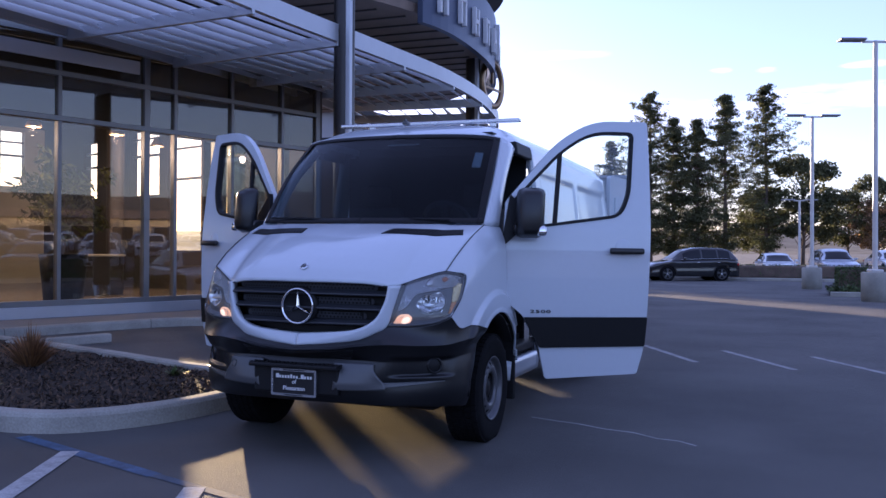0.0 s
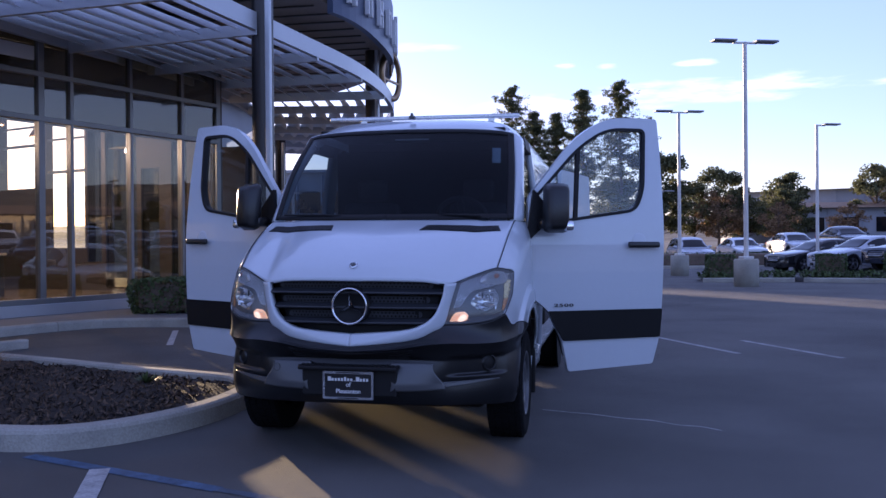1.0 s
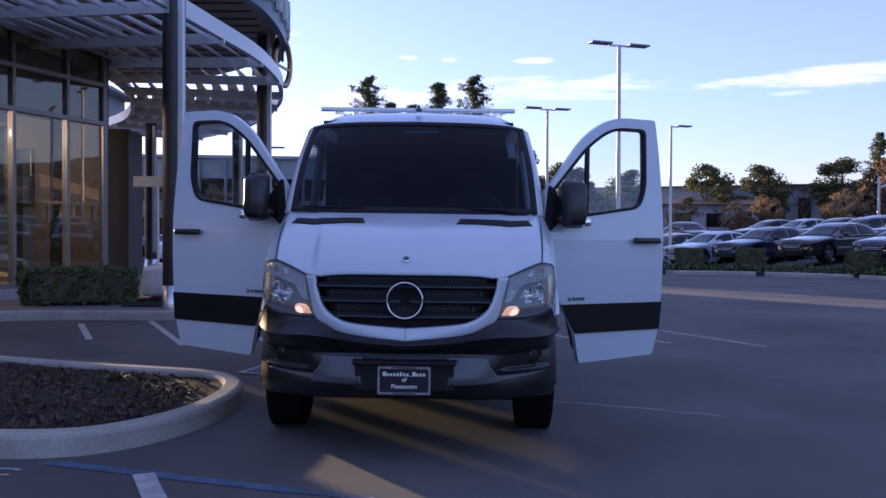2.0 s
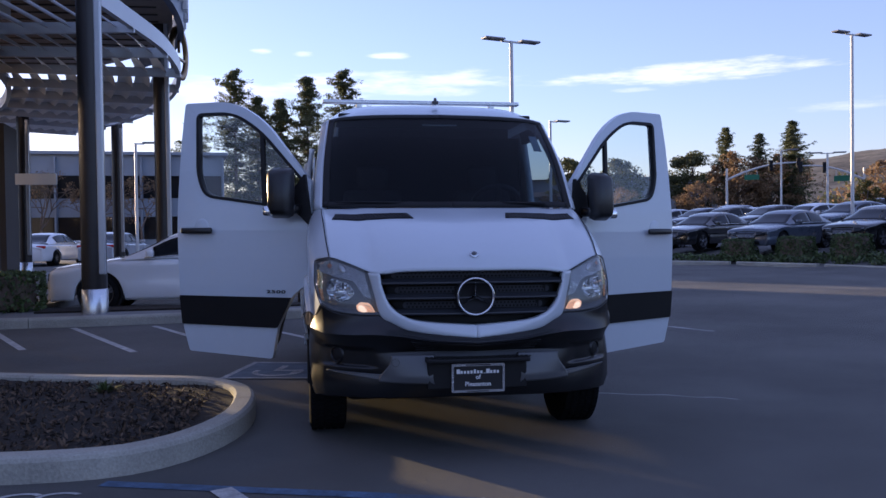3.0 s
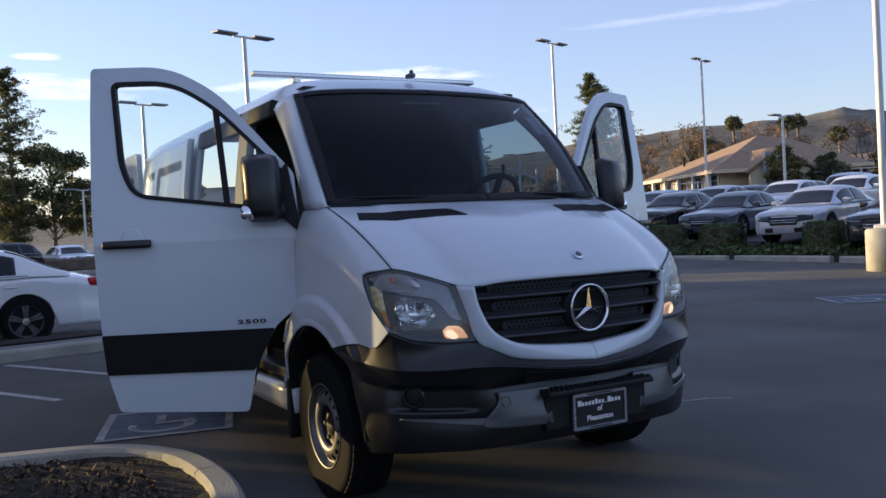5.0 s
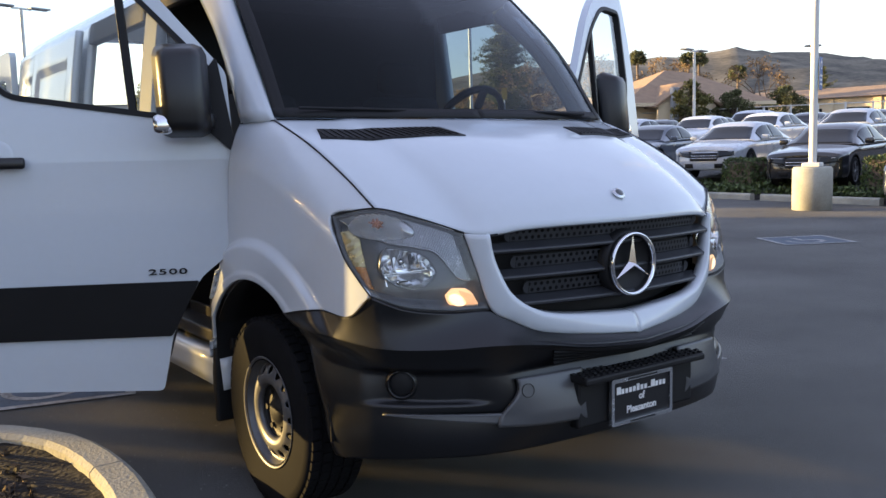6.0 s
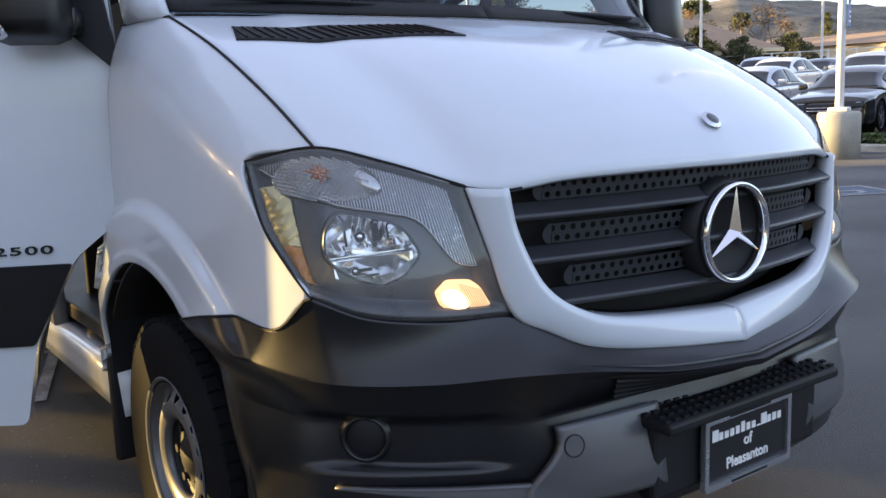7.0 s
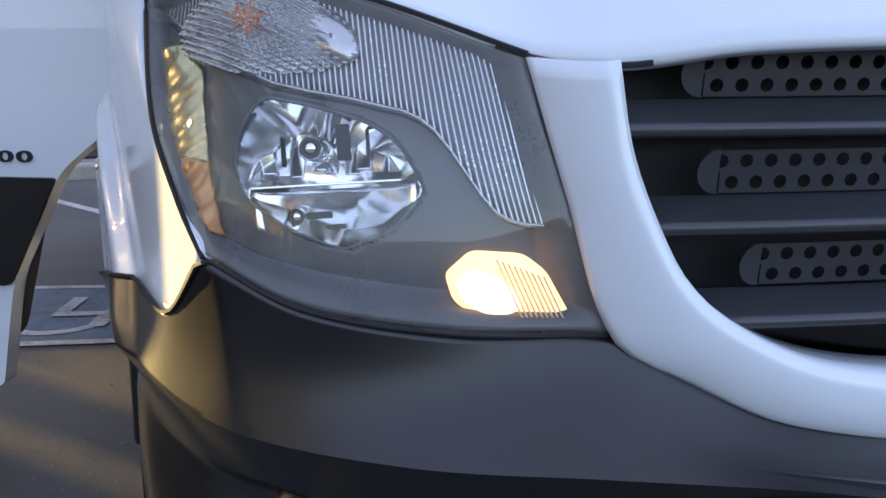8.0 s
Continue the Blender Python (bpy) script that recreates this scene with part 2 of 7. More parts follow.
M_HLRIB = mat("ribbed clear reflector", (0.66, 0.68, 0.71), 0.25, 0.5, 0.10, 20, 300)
M_TURN = mat("turn signal reflector", (0.44, 0.45, 0.46), 0.16, 0.9, 0.25, 40, 300)
M_LAMP = glow("lit bulb cover", (1.0, 0.56, 0.24), 0.28)
M_LAMPCORE = glow("bright bulb", (1.0, 0.68, 0.34), 0.5)
M_SIDESUN = mat("reflector with sunlit gold painted in", (0.50, 0.42, 0.22), 0.25, 0.7, 0.35, 18, 120)
M_SIDEAMB = mat("side amber lens", (0.42, 0.17, 0.045), 0.22, 0.3, 0.35, 18, 120)
M_LAMPRIB = mat("amber-white lens rib", (0.95, 0.78, 0.55), 0.3, 0, 0.1, 30, 300)
M_BULB = glow("lit pendant bulb", (1.0, 0.72, 0.38), 6.0)
M_GRAVEL = mat("loose gravel", (0.16, 0.155, 0.145), 0.9, 0, 0.4, 30, 200, 0.3, rand=0.7, island=True)
M_BLUESIGN = mat("blue sign face", (0.02, 0.09, 0.32), 0.5, 0, 0.1, 5, 90)
M_SIGNW = mat("white sign face", (0.75, 0.75, 0.74), 0.5, 0, 0.05, 5, 90)
M_PLATE = mat("black plate insert", (0.012, 0.012, 0.014), 0.4, 0, 0.1, 5, 90)
M_GREEN = mat("green street sign", (0.02, 0.16, 0.08), 0.5, 0, 0.1, 5, 90)
M_YELLOW = mat("yellow signal body", (0.55, 0.33, 0.03), 0.5, 0, 0.1, 5, 90)
M_SIGNB = mat("slate blue sign face", (0.075, 0.095, 0.15), 0.4, 0.2, 0.1, 3, 90)
M_GOLD = mat("bronze ring", (0.35, 0.24, 0.13), 0.35, 0.8, 0.15, 5, 90)


# ---- mesh helpers ----
def thing(name, label, category, group="", at=(0, 0, 0), rz=0.0):
    ob = new(name)
    ob.empty_display_size = 0.2
    ob.matrix_basis = pose(*at, 0, 0, rz)
    return tagged(ob, label, category, group)


def finish(bm, name, material, smooth):
    me = bpy.data.meshes.new(name)
    for f in bm.faces:
        f.smooth = smooth
    bm.to_mesh(me)
    bm.free()
    me.materials.append(material)
    return me


def part(name, bm, material, parent=None, label="", smooth=False, thick=0.0, m=None):
    """One bmesh as one mesh object, under a thing or a part."""
    ob = new(name, finish(bm, name, material, smooth))
    if parent is not None:
        ob.parent = parent
    if m is not None:
        ob.matrix_basis = m
    if thick:
        so = ob.modifiers.new("shell", "SOLIDIFY")
        so.thickness, so.offset, so.use_even_offset = thick, -1.0, False
    if label:
        tagged(ob, label)
    return ob


def raw(name, verts, faces, material, parent=None, label="", smooth=False, kind=""):
    me = bpy.data.meshes.new(name)
    me.from_pydata(verts, [], faces)
    me.materials.append(material)
    if smooth:
        me.polygons.foreach_set("use_smooth", [True] * len(me.polygons))
    ob = new(name, me)
    if parent is not None:
        ob.parent = parent
    return tagged(ob, label, "", "", kind)


def box(bm, c, s, r=0.0, rot=None):
    """A box of size s at c, with edges rounded by r."""
    g = bmesh.ops.create_cube(bm, size=1.0)
    vs = g["verts"]
    bmesh.ops.scale(bm, vec=s, verts=vs)
    if r:
        es = list({e for v in vs for e in v.link_edges})
        g = bmesh.ops.bevel(bm, geom=es, offset=r, segments=2, affect="EDGES", profile=0.5)
        vs = list({v for f in g["faces"] for v in f.verts} | {v for v in vs if v.is_valid})
    if rot is not None:
        bmesh.ops.rotate(bm, cent=(0, 0, 0), matrix=rot, verts=vs)
    bmesh.ops.translate(bm, vec=c, verts=vs)
    return vs


def boxes(*items, r=0.0):
    bm = bmesh.new()
    for c, s in items:
        box(bm, c, s, r)
    return bm


def lathe(profile, n=48, axis="x", closed=False):
    """Revolves (radius, along) pairs round an axis."""
    bm = bmesh.new()
    rings = []
    for k in range(n):
        a = 2 * math.pi * k / n
        ring = []
        for r, h in profile:
            if axis == "x":
                p = (h, r * math.cos(a), r * math.sin(a))
            elif axis == "y":
                p = (r * math.cos(a), h, r * math.sin(a))
            else:
                p = (r * math.cos(a), r * math.sin(a), h)
            ring.append(bm.verts.new(p))
        rings.append(ring)
    for k in range(n):
        a, b = rings[k], rings[(k + 1) % n]
        for i in range(len(profile) - 1):
            try:
                bm.faces.new((a[i], a[i + 1], b[i + 1], b[i]))
            except ValueError:
                pass
    bmesh.ops.remove_doubles(bm, verts=bm.verts, dist=1e-5)
    bmesh.ops.recalc_face_normals(bm, faces=bm.faces)
    return bm


def spl(*pts):
    """A smooth curve through points, by length: c(0..1)."""
    p = [Vector(q) for q in pts]
    d = [0.0]
    for a, b in zip(p, p[1:]):
        d.append(d[-1] + (b - a).length)
    tot = d[-1]

    def c(u):
        s = min(max(u, 0.0), 1.0) * tot
        i = 0
        while i < len(p) - 2 and s > d[i + 1]:
            i += 1
        h = d[i + 1] - d[i]
        t = (s - d[i]) / h
        m0 = (p[i + 1] - p[i - 1]) * (h / (d[i + 1] - d[i - 1])) if i > 0 else p[i + 1] - p[i]
        m1 = (p[i + 2] - p[i]) * (h / (d[i + 2] - d[i])) if i < len(p) - 2 else p[i + 1] - p[i]
        t2, t3 = t * t, t * t * t
        return p[i] * (2 * t3 - 3 * t2 + 1) + m0 * (t3 - 2 * t2 + t) + p[i + 1] * (-2 * t3 + 3 * t2) + m1 * (t3 - t2)
    return c


def surf(f, nu, nv, flip=False):
    """A sheet f(u, v) over the unit square."""
    bm = bmesh.new()
    g = [[bm.verts.new(f(i / nu, j / nv)) for j in range(nv + 1)] for i in range(nu + 1)]
    for i in range(nu):
        for j in range(nv):
            q = (g[i][j], g[i + 1][j], g[i + 1][j + 1], g[i][j + 1])
            try:
                bm.faces.new(q[::-1] if flip else q)
            except ValueError:
                pass
    return bm


def coons(c0, c1, d0, d1):
    """The patch between four curves: c0, c1 along u at v = 0, 1; d0, d1 along v at u = 0, 1."""
    a, b, c, d = c0(0), c0(1), c1(0), c1(1)

    def f(u, v):
        return (c0(u) * (1 - v) + c1(u) * v + d0(v) * (1 - u) + d1(v) * u
                - (a * (1 - u) * (1 - v) + b * u * (1 - v) + c * (1 - u) * v + d * u * v))
    return f


def flip_x(f, s):
    if s > 0:
        return f
    return lambda u, v: Vector((-f(u, v).x, f(u, v).y, f(u, v).z))


def sm(x, a=0.0, b=1.0):
    t = min(max((x - a) / (b - a), 0.0), 1.0)
    return t * t * (3 - 2 * t)


def lin(x, *pairs):
    """Straight lines between (x, y) pairs."""
    for (x0, y0), (x1, y1) in zip(pairs, pairs[1:]):
        if x <= x1:
            return y0 + (y1 - y0) * min(max((x - x0) / (x1 - x0), 0.0), 1.0)
    return pairs[-1][1]


def tube(path, r, n=8, taper=1.0, cap=True):
    """A pipe along points."""
    bm = bmesh.new()
    p = [Vector(q) for q in path]
    rings = []
    for i, q in enumerate(p):
        t = (p[min(i + 1, len(p) - 1)] - p[max(i - 1, 0)]).normalized()
        up = Vector((0, 0, 1)) if abs(t.z) < 0.9 else Vector((1, 0, 0))
        a = t.cross(up).normalized()
        b = t.cross(a).normalized()
        rr = r * (1 + (taper - 1) * i / max(1, len(p) - 1))
        rings.append([bm.verts.new(q + (a * math.cos(2 * math.pi * k / n) + b * math.sin(2 * math.pi * k / n)) * rr) for k in range(n)])
    for x, y in zip(rings, rings[1:]):
        for k in range(n):
            bm.faces.new((x[k], x[(k + 1) % n], y[(k + 1) % n], y[k]))
    if cap:
        bm.faces.new(rings[0][::-1])
        bm.faces.new(rings[-1])
    return bm


def prism(poly, z0, z1):
    """An upright block over a plan outline."""
    bm = bmesh.new()
    lo = [bm.verts.new((x, y, z0)) for x, y in poly]
    hi = [bm.verts.new((x, y, z1)) for x, y in poly]
    n = len(poly)
    for i in range(n):
        bm.faces.new((lo[i], lo[(i + 1) % n], hi[(i + 1) % n], hi[i]))
    bm.faces.new(hi)
    bm.faces.new(lo[::-1])
    bmesh.ops.recalc_face_normals(bm, faces=bm.faces)
    return bm


def plate(outline, hole, y0, y1):
    """A panel in the x-z plane from y0 to y1, with an opening."""
    bm = bmesh.new()
    edges = []
    for loop in [outline] + ([hole] if hole else []):
        vs = [bm.verts.new((x, y0, z)) for x, z in loop]
        edges += [bm.edges.new((vs[i], vs[(i + 1) % len(vs)])) for i in range(len(vs))]
    bmesh.ops.triangle_fill(bm, edges=edges, use_beauty=True)
    g = bmesh.ops.extrude_face_region(bm, geom=list(bm.faces))
    bmesh.ops.translate(bm, vec=(0, y1 - y0, 0), verts=[v for v in g["geom"] if isinstance(v, bmesh.types.BMVert)])
    bmesh.ops.recalc_face_normals(bm, faces=bm.faces)
    return bm


def slices(bm, axis, values):
    no = (1, 0, 0) if axis == 0 else (0, 0, 1)
    for v in values:
        co = (v, 0, 0) if axis == 0 else (0, 0, v)
        bmesh.ops.bisect_plane(bm, geom=list(bm.verts) + list(bm.edges) + list(bm.faces), plane_co=co, plane_no=no)


def rounded(poly, r=0.04, n=5):
    """An outline with its corners rounded; r may be a list."""
    out = []
    k = len(poly)
    for i in range(k):
        p, a, b = Vector(poly[i]), Vector(poly[i - 1]), Vector(poly[(i + 1) % k])
        rr = r[i] if isinstance(r, (list, tuple)) else r
        u, w = (a - p), (b - p)
        d = min(rr, u.length * 0.45, w.length * 0.45)
        s, e = p + u.normalized() * d, p + w.normalized() * d
        for j in range(n + 1):
            t = j / n
            q = s * (1 - t) ** 2 + p * 2 * t * (1 - t) + e * t * t
            out.append((q.x, q.y))
    return out


def inset_loop(poly, d):
    """An outline moved inwards by d (its points run counter-clockwise or clockwise alike)."""
    k = len(poly)
    area = sum(poly[i][0] * poly[(i + 1) % k][1] - poly[(i + 1) % k][0] * poly[i][1] for i in range(k))
    s = 1 if area > 0 else -1
    out = []
    for i in range(k):
        a, b = Vector(poly[i - 1]), Vector(poly[(i + 1) % k])
        t = (b - a).normalized()
        out.append((poly[i][0] - t.y * d * s, poly[i][1] + t.x * d * s))
    return out


def band(loop_a, loop_b, y0, y1):
    """A flat ring between two like outlines in the x-z plane, from y0 to y1."""
    bm = bmesh.new()
    k = len(loop_a)
    rows = [[bm.verts.new((x, y, z)) for x, z in loop] for loop, y in ((loop_a, y0), (loop_b, y0), (loop_b, y1), (loop_a, y1))]
    for r in range(4):
        a, b = rows[r], rows[(r + 1) % 4]
        for i in range(k):
            bm.faces.new((a[i], a[(i + 1) % k], b[(i + 1) % k], b[i]))
    bmesh.ops.recalc_face_normals(bm, faces=bm.faces)
    return bm


def leaves(rng, centres, spread, n, size, flat=0.5):
    """Vertices and faces of n small leaves strewn round the centres."""
    c = np.asarray(centres, float)
    sp = np.asarray(spread, float)
    idx = rng.integers(0, len(c), n)
    d = rng.normal(size=(n, 3))
    d /= np.linalg.norm(d, axis=1)[:, None]
    rad = rng.random(n) ** 0.45
    s = sp[idx] if sp.ndim > 1 else sp
    p = c[idx] + d * rad[:, None] * s
    a = rng.normal(size=(n, 3))
    a /= np.linalg.norm(a, axis=1)[:, None]
    b = np.cross(a, rng.normal(size=(n, 3)))
    b /= np.linalg.norm(b, axis=1)[:, None]
    sz = size * (0.6 + 0.8 * rng.random(n))[:, None]
    v = np.stack([p - a * sz, p + b * sz * flat, p + a * sz, p - b * sz * flat], axis=1).reshape(-1, 3)
    f = np.arange(4 * n).reshape(n, 4)
    return v, f


# ---- ground ----
def gh(x, y):
    """Height of the ground: level round the van, rising gently beyond the planted strip."""
    s = x + 0.22 * y
    return .45 * sm(s, 18.5, 21.5) + .45 * sm(s, 22.5, 27.5) + .75 * sm(s, 27.5, 62.0)


def ground_sheet():
    xs = [-2500, -900, -300, -120, -60] + [-40 + 2 * i for i in range(72)] + [140, 200, 300, 900, 2500]
    ys = [-2500, -900, -300, -120, -60] + [-40 + 2 * i for i in range(72)] + [140, 200, 300, 900, 2500]
    bm = bmesh.new()
    g = [[bm.verts.new((x, y, gh(x, y))) for y in ys] for x in xs]
    for i in range(len(xs) - 1):
        for j in range(len(ys) - 1):
            bm.faces.new((g[i][j], g[i + 1][j], g[i + 1][j + 1], g[i][j + 1]))
    ob = part("ground", bm, M_ASPHALT, None, smooth=True)
    tagged(ob, "dark grey asphalt car park, worn and patched", "ground", "", "structure")


ground_sheet()


def stripe(a, b, w, material, label, z=0.004):
    a, b = Vector((*a, 0)), Vector((*b, 0))
    t = (b - a).normalized()
    n = Vector((-t.y, t.x, 0)) * w / 2
    bm = bmesh.new()
    k = max(2, int((b - a).length / 0.15))
    rows = []
    for i in range(k + 1):
        p = a + (b - a) * i / k
        j = 0.004 * (noise.noise(p * 9) )
        rows.append([bm.verts.new((p + n * (1 + j * 10)) + Vector((0, 0, z))), bm.verts.new((p - n * (1 - j * 10)) + Vector((0, 0, z)))])
    for r, s in zip(rows, rows[1:]):
        bm.faces.new((r[0], r[1], s[1], s[0]))
    bmesh.ops.recalc_face_normals(bm, faces=bm.faces)
    tagged(part("parking_line", bm, material), label, "road marking", "painted lines", "structure")


# ---- the van ----
van = thing("van", "white cargo van with its doors open, parked on the asphalt", "van")
van.matrix_basis = pose(0, 0, 0, 0, 0.5, 0)

HL_IN, HL_LOW, HL_BACK, HL_TOP, HL_ITOP = (.548, .207, .846), (.912, .392, .908), (.945, .577, 1.166), (.856, .442, 1.191), (.625, .262, 1.106)
HL_MID = ((.929, .432, .955), (.948, .505, 1.04))
V_SEAM = (.947, .50, .825)
WS_LOW, WS_TOP = (.893, 1.10, 1.507), (.828, 1.72, 2.195)


def hood_patch():
    front = spl((0, .088, 1.120), (.25, .112, 1.120), (.45, .165, 1.113), (.56, .208, 1.098), HL_ITOP, (.75, .352, 1.158), HL_TOP)
    back = spl((0, .93, 1.502), (.45, .975, 1.503), (.75, 1.035, 1.505), WS_LOW)
    mid = spl((0, .088, 1.120), (0, .120, 1.156), (0, .172, 1.196), (0, .30, 1.275), (0, .55, 1.385), (0, .93, 1.502))
    side = spl(HL_TOP, (.872, .60, 1.293), (.885, .84, 1.412), WS_LOW)
    base = coons(front, back, mid, side)

    def f(u, v):
        p = base(u, v)
        w = sm(v, 0, .12)
        p.z += 0.018 * w * (1 - sm(u, .55 + .12 * v, .66 + .12 * v)) * (1 - .6 * v) + 0.02 * math.sin(math.pi * u) * math.sin(math.pi * v)
        return p
    return f


hood_f = hood_patch()


def whole(f):
    """Both halves of a sheet that meets the middle at u = 0."""
    def g(u, v):
        p = f(abs(2 * u - 1), v)
        return Vector((p.x if u >= 0.5 else -p.x, p.y, p.z))
    return g


hood = part("hood", surf(whole(hood_f), 72, 36), M_WHITE, van, "white hood with a raised centre", True, 0.012)


def hood_point(x, v):
    """The spot on the hood at a given x, v of the way back."""
    lo, hi = 0.0, 1.0
    for _ in range(22):
        m = (lo + hi) / 2
        if hood_f(m, v).x < abs(x):
            lo = m
        else:
            hi = m
    p = hood_f(lo, v)
    return Vector((math.copysign(p.x, x) if x else 0.0, p.y, p.z))


# air vents at the rear of the hood
def hood_vent(s):
    def f(u, v):
        x = .335 + (.80 - .335) * u - (1 - v) * .03 * (1 - 2 * u)
        return hood_point(s * x, .665 + .150 * v + .02 * u) + Vector((0, -.002, .0035))
    vent = part("hood_vent", surf(f, 16, 6, s < 0), M_DARK, hood, "black slotted air vent", True, 0.01)
    bm = bmesh.new()
    for k in range(19):
        u = (k + .7) / 19.5
        a, b = f(u, .12), f(min(1, u + .05), .88)
        t = (b - a).normalized()
        n = Vector((t.y, -t.x, 0)).normalized() * 0.0035
        q = [a - n, a + n, b + n, b - n]
        up = Vector((0, -.001, .0035))
        vs = [bm.verts.new(p + up) for p in q] + [bm.verts.new(p) for p in q]
        bm.faces.new(vs[:4])
        for i in range(4):
            bm.faces.new((vs[i], vs[i + 4], vs[(i + 1) % 4 + 4], vs[(i + 1) % 4]))
    bmesh.ops.recalc_face_normals(bm, faces=bm.faces)
    part("vent_rib", bm, M_DARK, vent)


hood_vent(1)
hood_vent(-1)
# round badge on the hood nose
bdg = lathe([(0, .006), (.018, .005), (.0185, .004), (.024, .003), (.026, 0)], 32, "z")
hood_badge = part("hood_badge", bdg, M_SATIN, hood, "small round metal badge", True, m=Matrix.Translation(hood_point(0, .112) + Vector((0, -.006, .004))) @ pose(0, 0, 0, 43, 0, 0))
part("badge_centre", lathe([(0, .0075), (.014, .0072), (.0165, .0055)], 24, "z"), M_GREYP, hood_badge, "dark enamel centre", True)

# windshield, black rim and interior strip
ws_c0 = spl((0, .955, 1.512), (.45, 1.0, 1.513), (.75, 1.06, 1.515), (.888, 1.115, 1.518))
ws_c1 = spl((0, 1.625, 2.232), (.45, 1.645, 2.226), (.72, 1.685, 2.212), (.822, 1.72, 2.195))
ws_f0 = coons(ws_c0, ws_c1, spl(ws_c0(0), (0, 1.285, 1.885), ws_c1(0)), spl(ws_c0(1), (.865, 1.41, 1.872), ws_c1(1)))


def ws_f(u, v):
    return ws_f0(u, v) + Vector((0, -.018, .012)) * math.sin(math.pi * v)


wind = part("windshield", surf(whole(ws_f), 40, 20), M_WIND, van, "raked tinted windshield", True, 0.005)
wind.visible_shadow = False


def rim_strip(u0, u1, v0, v1, off):
    def g(u, v):
        return ws_f(u0 + (u1 - u0) * u, v0 + (v1 - v0) * v) + Vector((0, -off, off))
    return g


for s in (1, -1):
    part("windshield_rim", surf(flip_x(rim_strip(.945, 1, 0, 1, .003), s), 3, 20, s < 0), M_DARK, wind, "black painted glass edge", True, 0.003)
    part("windshield_rim", surf(flip_x(rim_strip(0, 1, .955, 1, .003), s), 24, 2, s < 0), M_DARK, wind, "", True, 0.003)
    part("windshield_rim", surf(flip_x(rim_strip(0, 1, 0, .05, .003), s), 24, 2, s < 0), M_DARK, wind, "", True, 0.003)
# small paper sticker
part("window_sticker", surf(lambda u, v: ws_f(.80 + .075 * u, .60 + .19 * v) + Vector((0, .012, -.012)), 4, 6), M_SIGNW, wind, "white paper sticker", True, 0.001)


# A pillars
def pillar(s):
    a = spl(WS_LOW, (.872, 1.40, 1.862), WS_TOP)
    b = spl((.945, 1.30, 1.50), (.915, 1.58, 1.86), (.885, 1.90, 2.13))
    base = coons(a, b, spl(WS_LOW, (.93, 1.18, 1.507), (.945, 1.30, 1.50)), spl(WS_TOP, (.862, 1.80, 2.175), (.885, 1.90, 2.13)))
    f = lambda u, v: base(u, v) + Vector((.012, -.008, 0)) * math.sin(math.pi * v)
    part("windshield_pillar", surf(flip_x(f, s), 16, 8, s > 0), M_WHITE, van, "", True, 0.05)


pillar(1)
pillar(-1)


# roof with its forehead
def roof_f(u, v):
    yf = ws_c1(u).y - 0.004
    y = yf + (5.86 - yf) * (v ** 1.8)
    k = y - yf
    x = (ws_c1(u).x + .004 * u) * (1 - sm(k, 0, .5)) + .885 * u * sm(k, 0, .5)
    zf = ws_c1(u).z + .006
    zr = 2.378 + .012 * sm(y, 2.4, 4) - .03 * u ** 2 - .225 * u ** 9
    z = zf + (zr - zf) * (1 - (1 - min(1, k / .75)) ** 2.6)
    return Vector((x, y, z))


roof = part("roof", surf(whole(roof_f), 56, 40), M_WHITE, van, "white low roof", True, 0.02)
bm = bmesh.new()
box(bm, (0, 1.80, 2.352), (.05, .07, .03), .012)
box(bm, (0, 1.785, 2.372), (.022, .03, .03), .008)
part("roof_marker", bm, M_GREYP, roof, "small marker fitting on the roof edge")


def side_x(z):
    """Half width of the body at a height."""
    return lin(z, (.3, .962), (.5, .978), (.9, .992), (1.25, .990), (1.5, .968), (1.8, .935), (2.15, .885), (2.3, .85))


# fenders
ARCH_Y, ARCH_Z = 1.12, .37


def flare(y, z):
    """How far the band round the front wheel opening stands out."""
    r = math.hypot(y - ARCH_Y, z - ARCH_Z)
    return .024 * (1 - sm(r, .650, .692)) * sm(z, .42, .72) * (1 - sm(y, 1.50, 1.60)) + .004 * (1 - sm(r, .545, .565))


def side_curve(y):
    """Half width of the nose's side, tucking in towards the headlight."""
    return .998 - .086 * math.exp(-(y - .392) / .2)


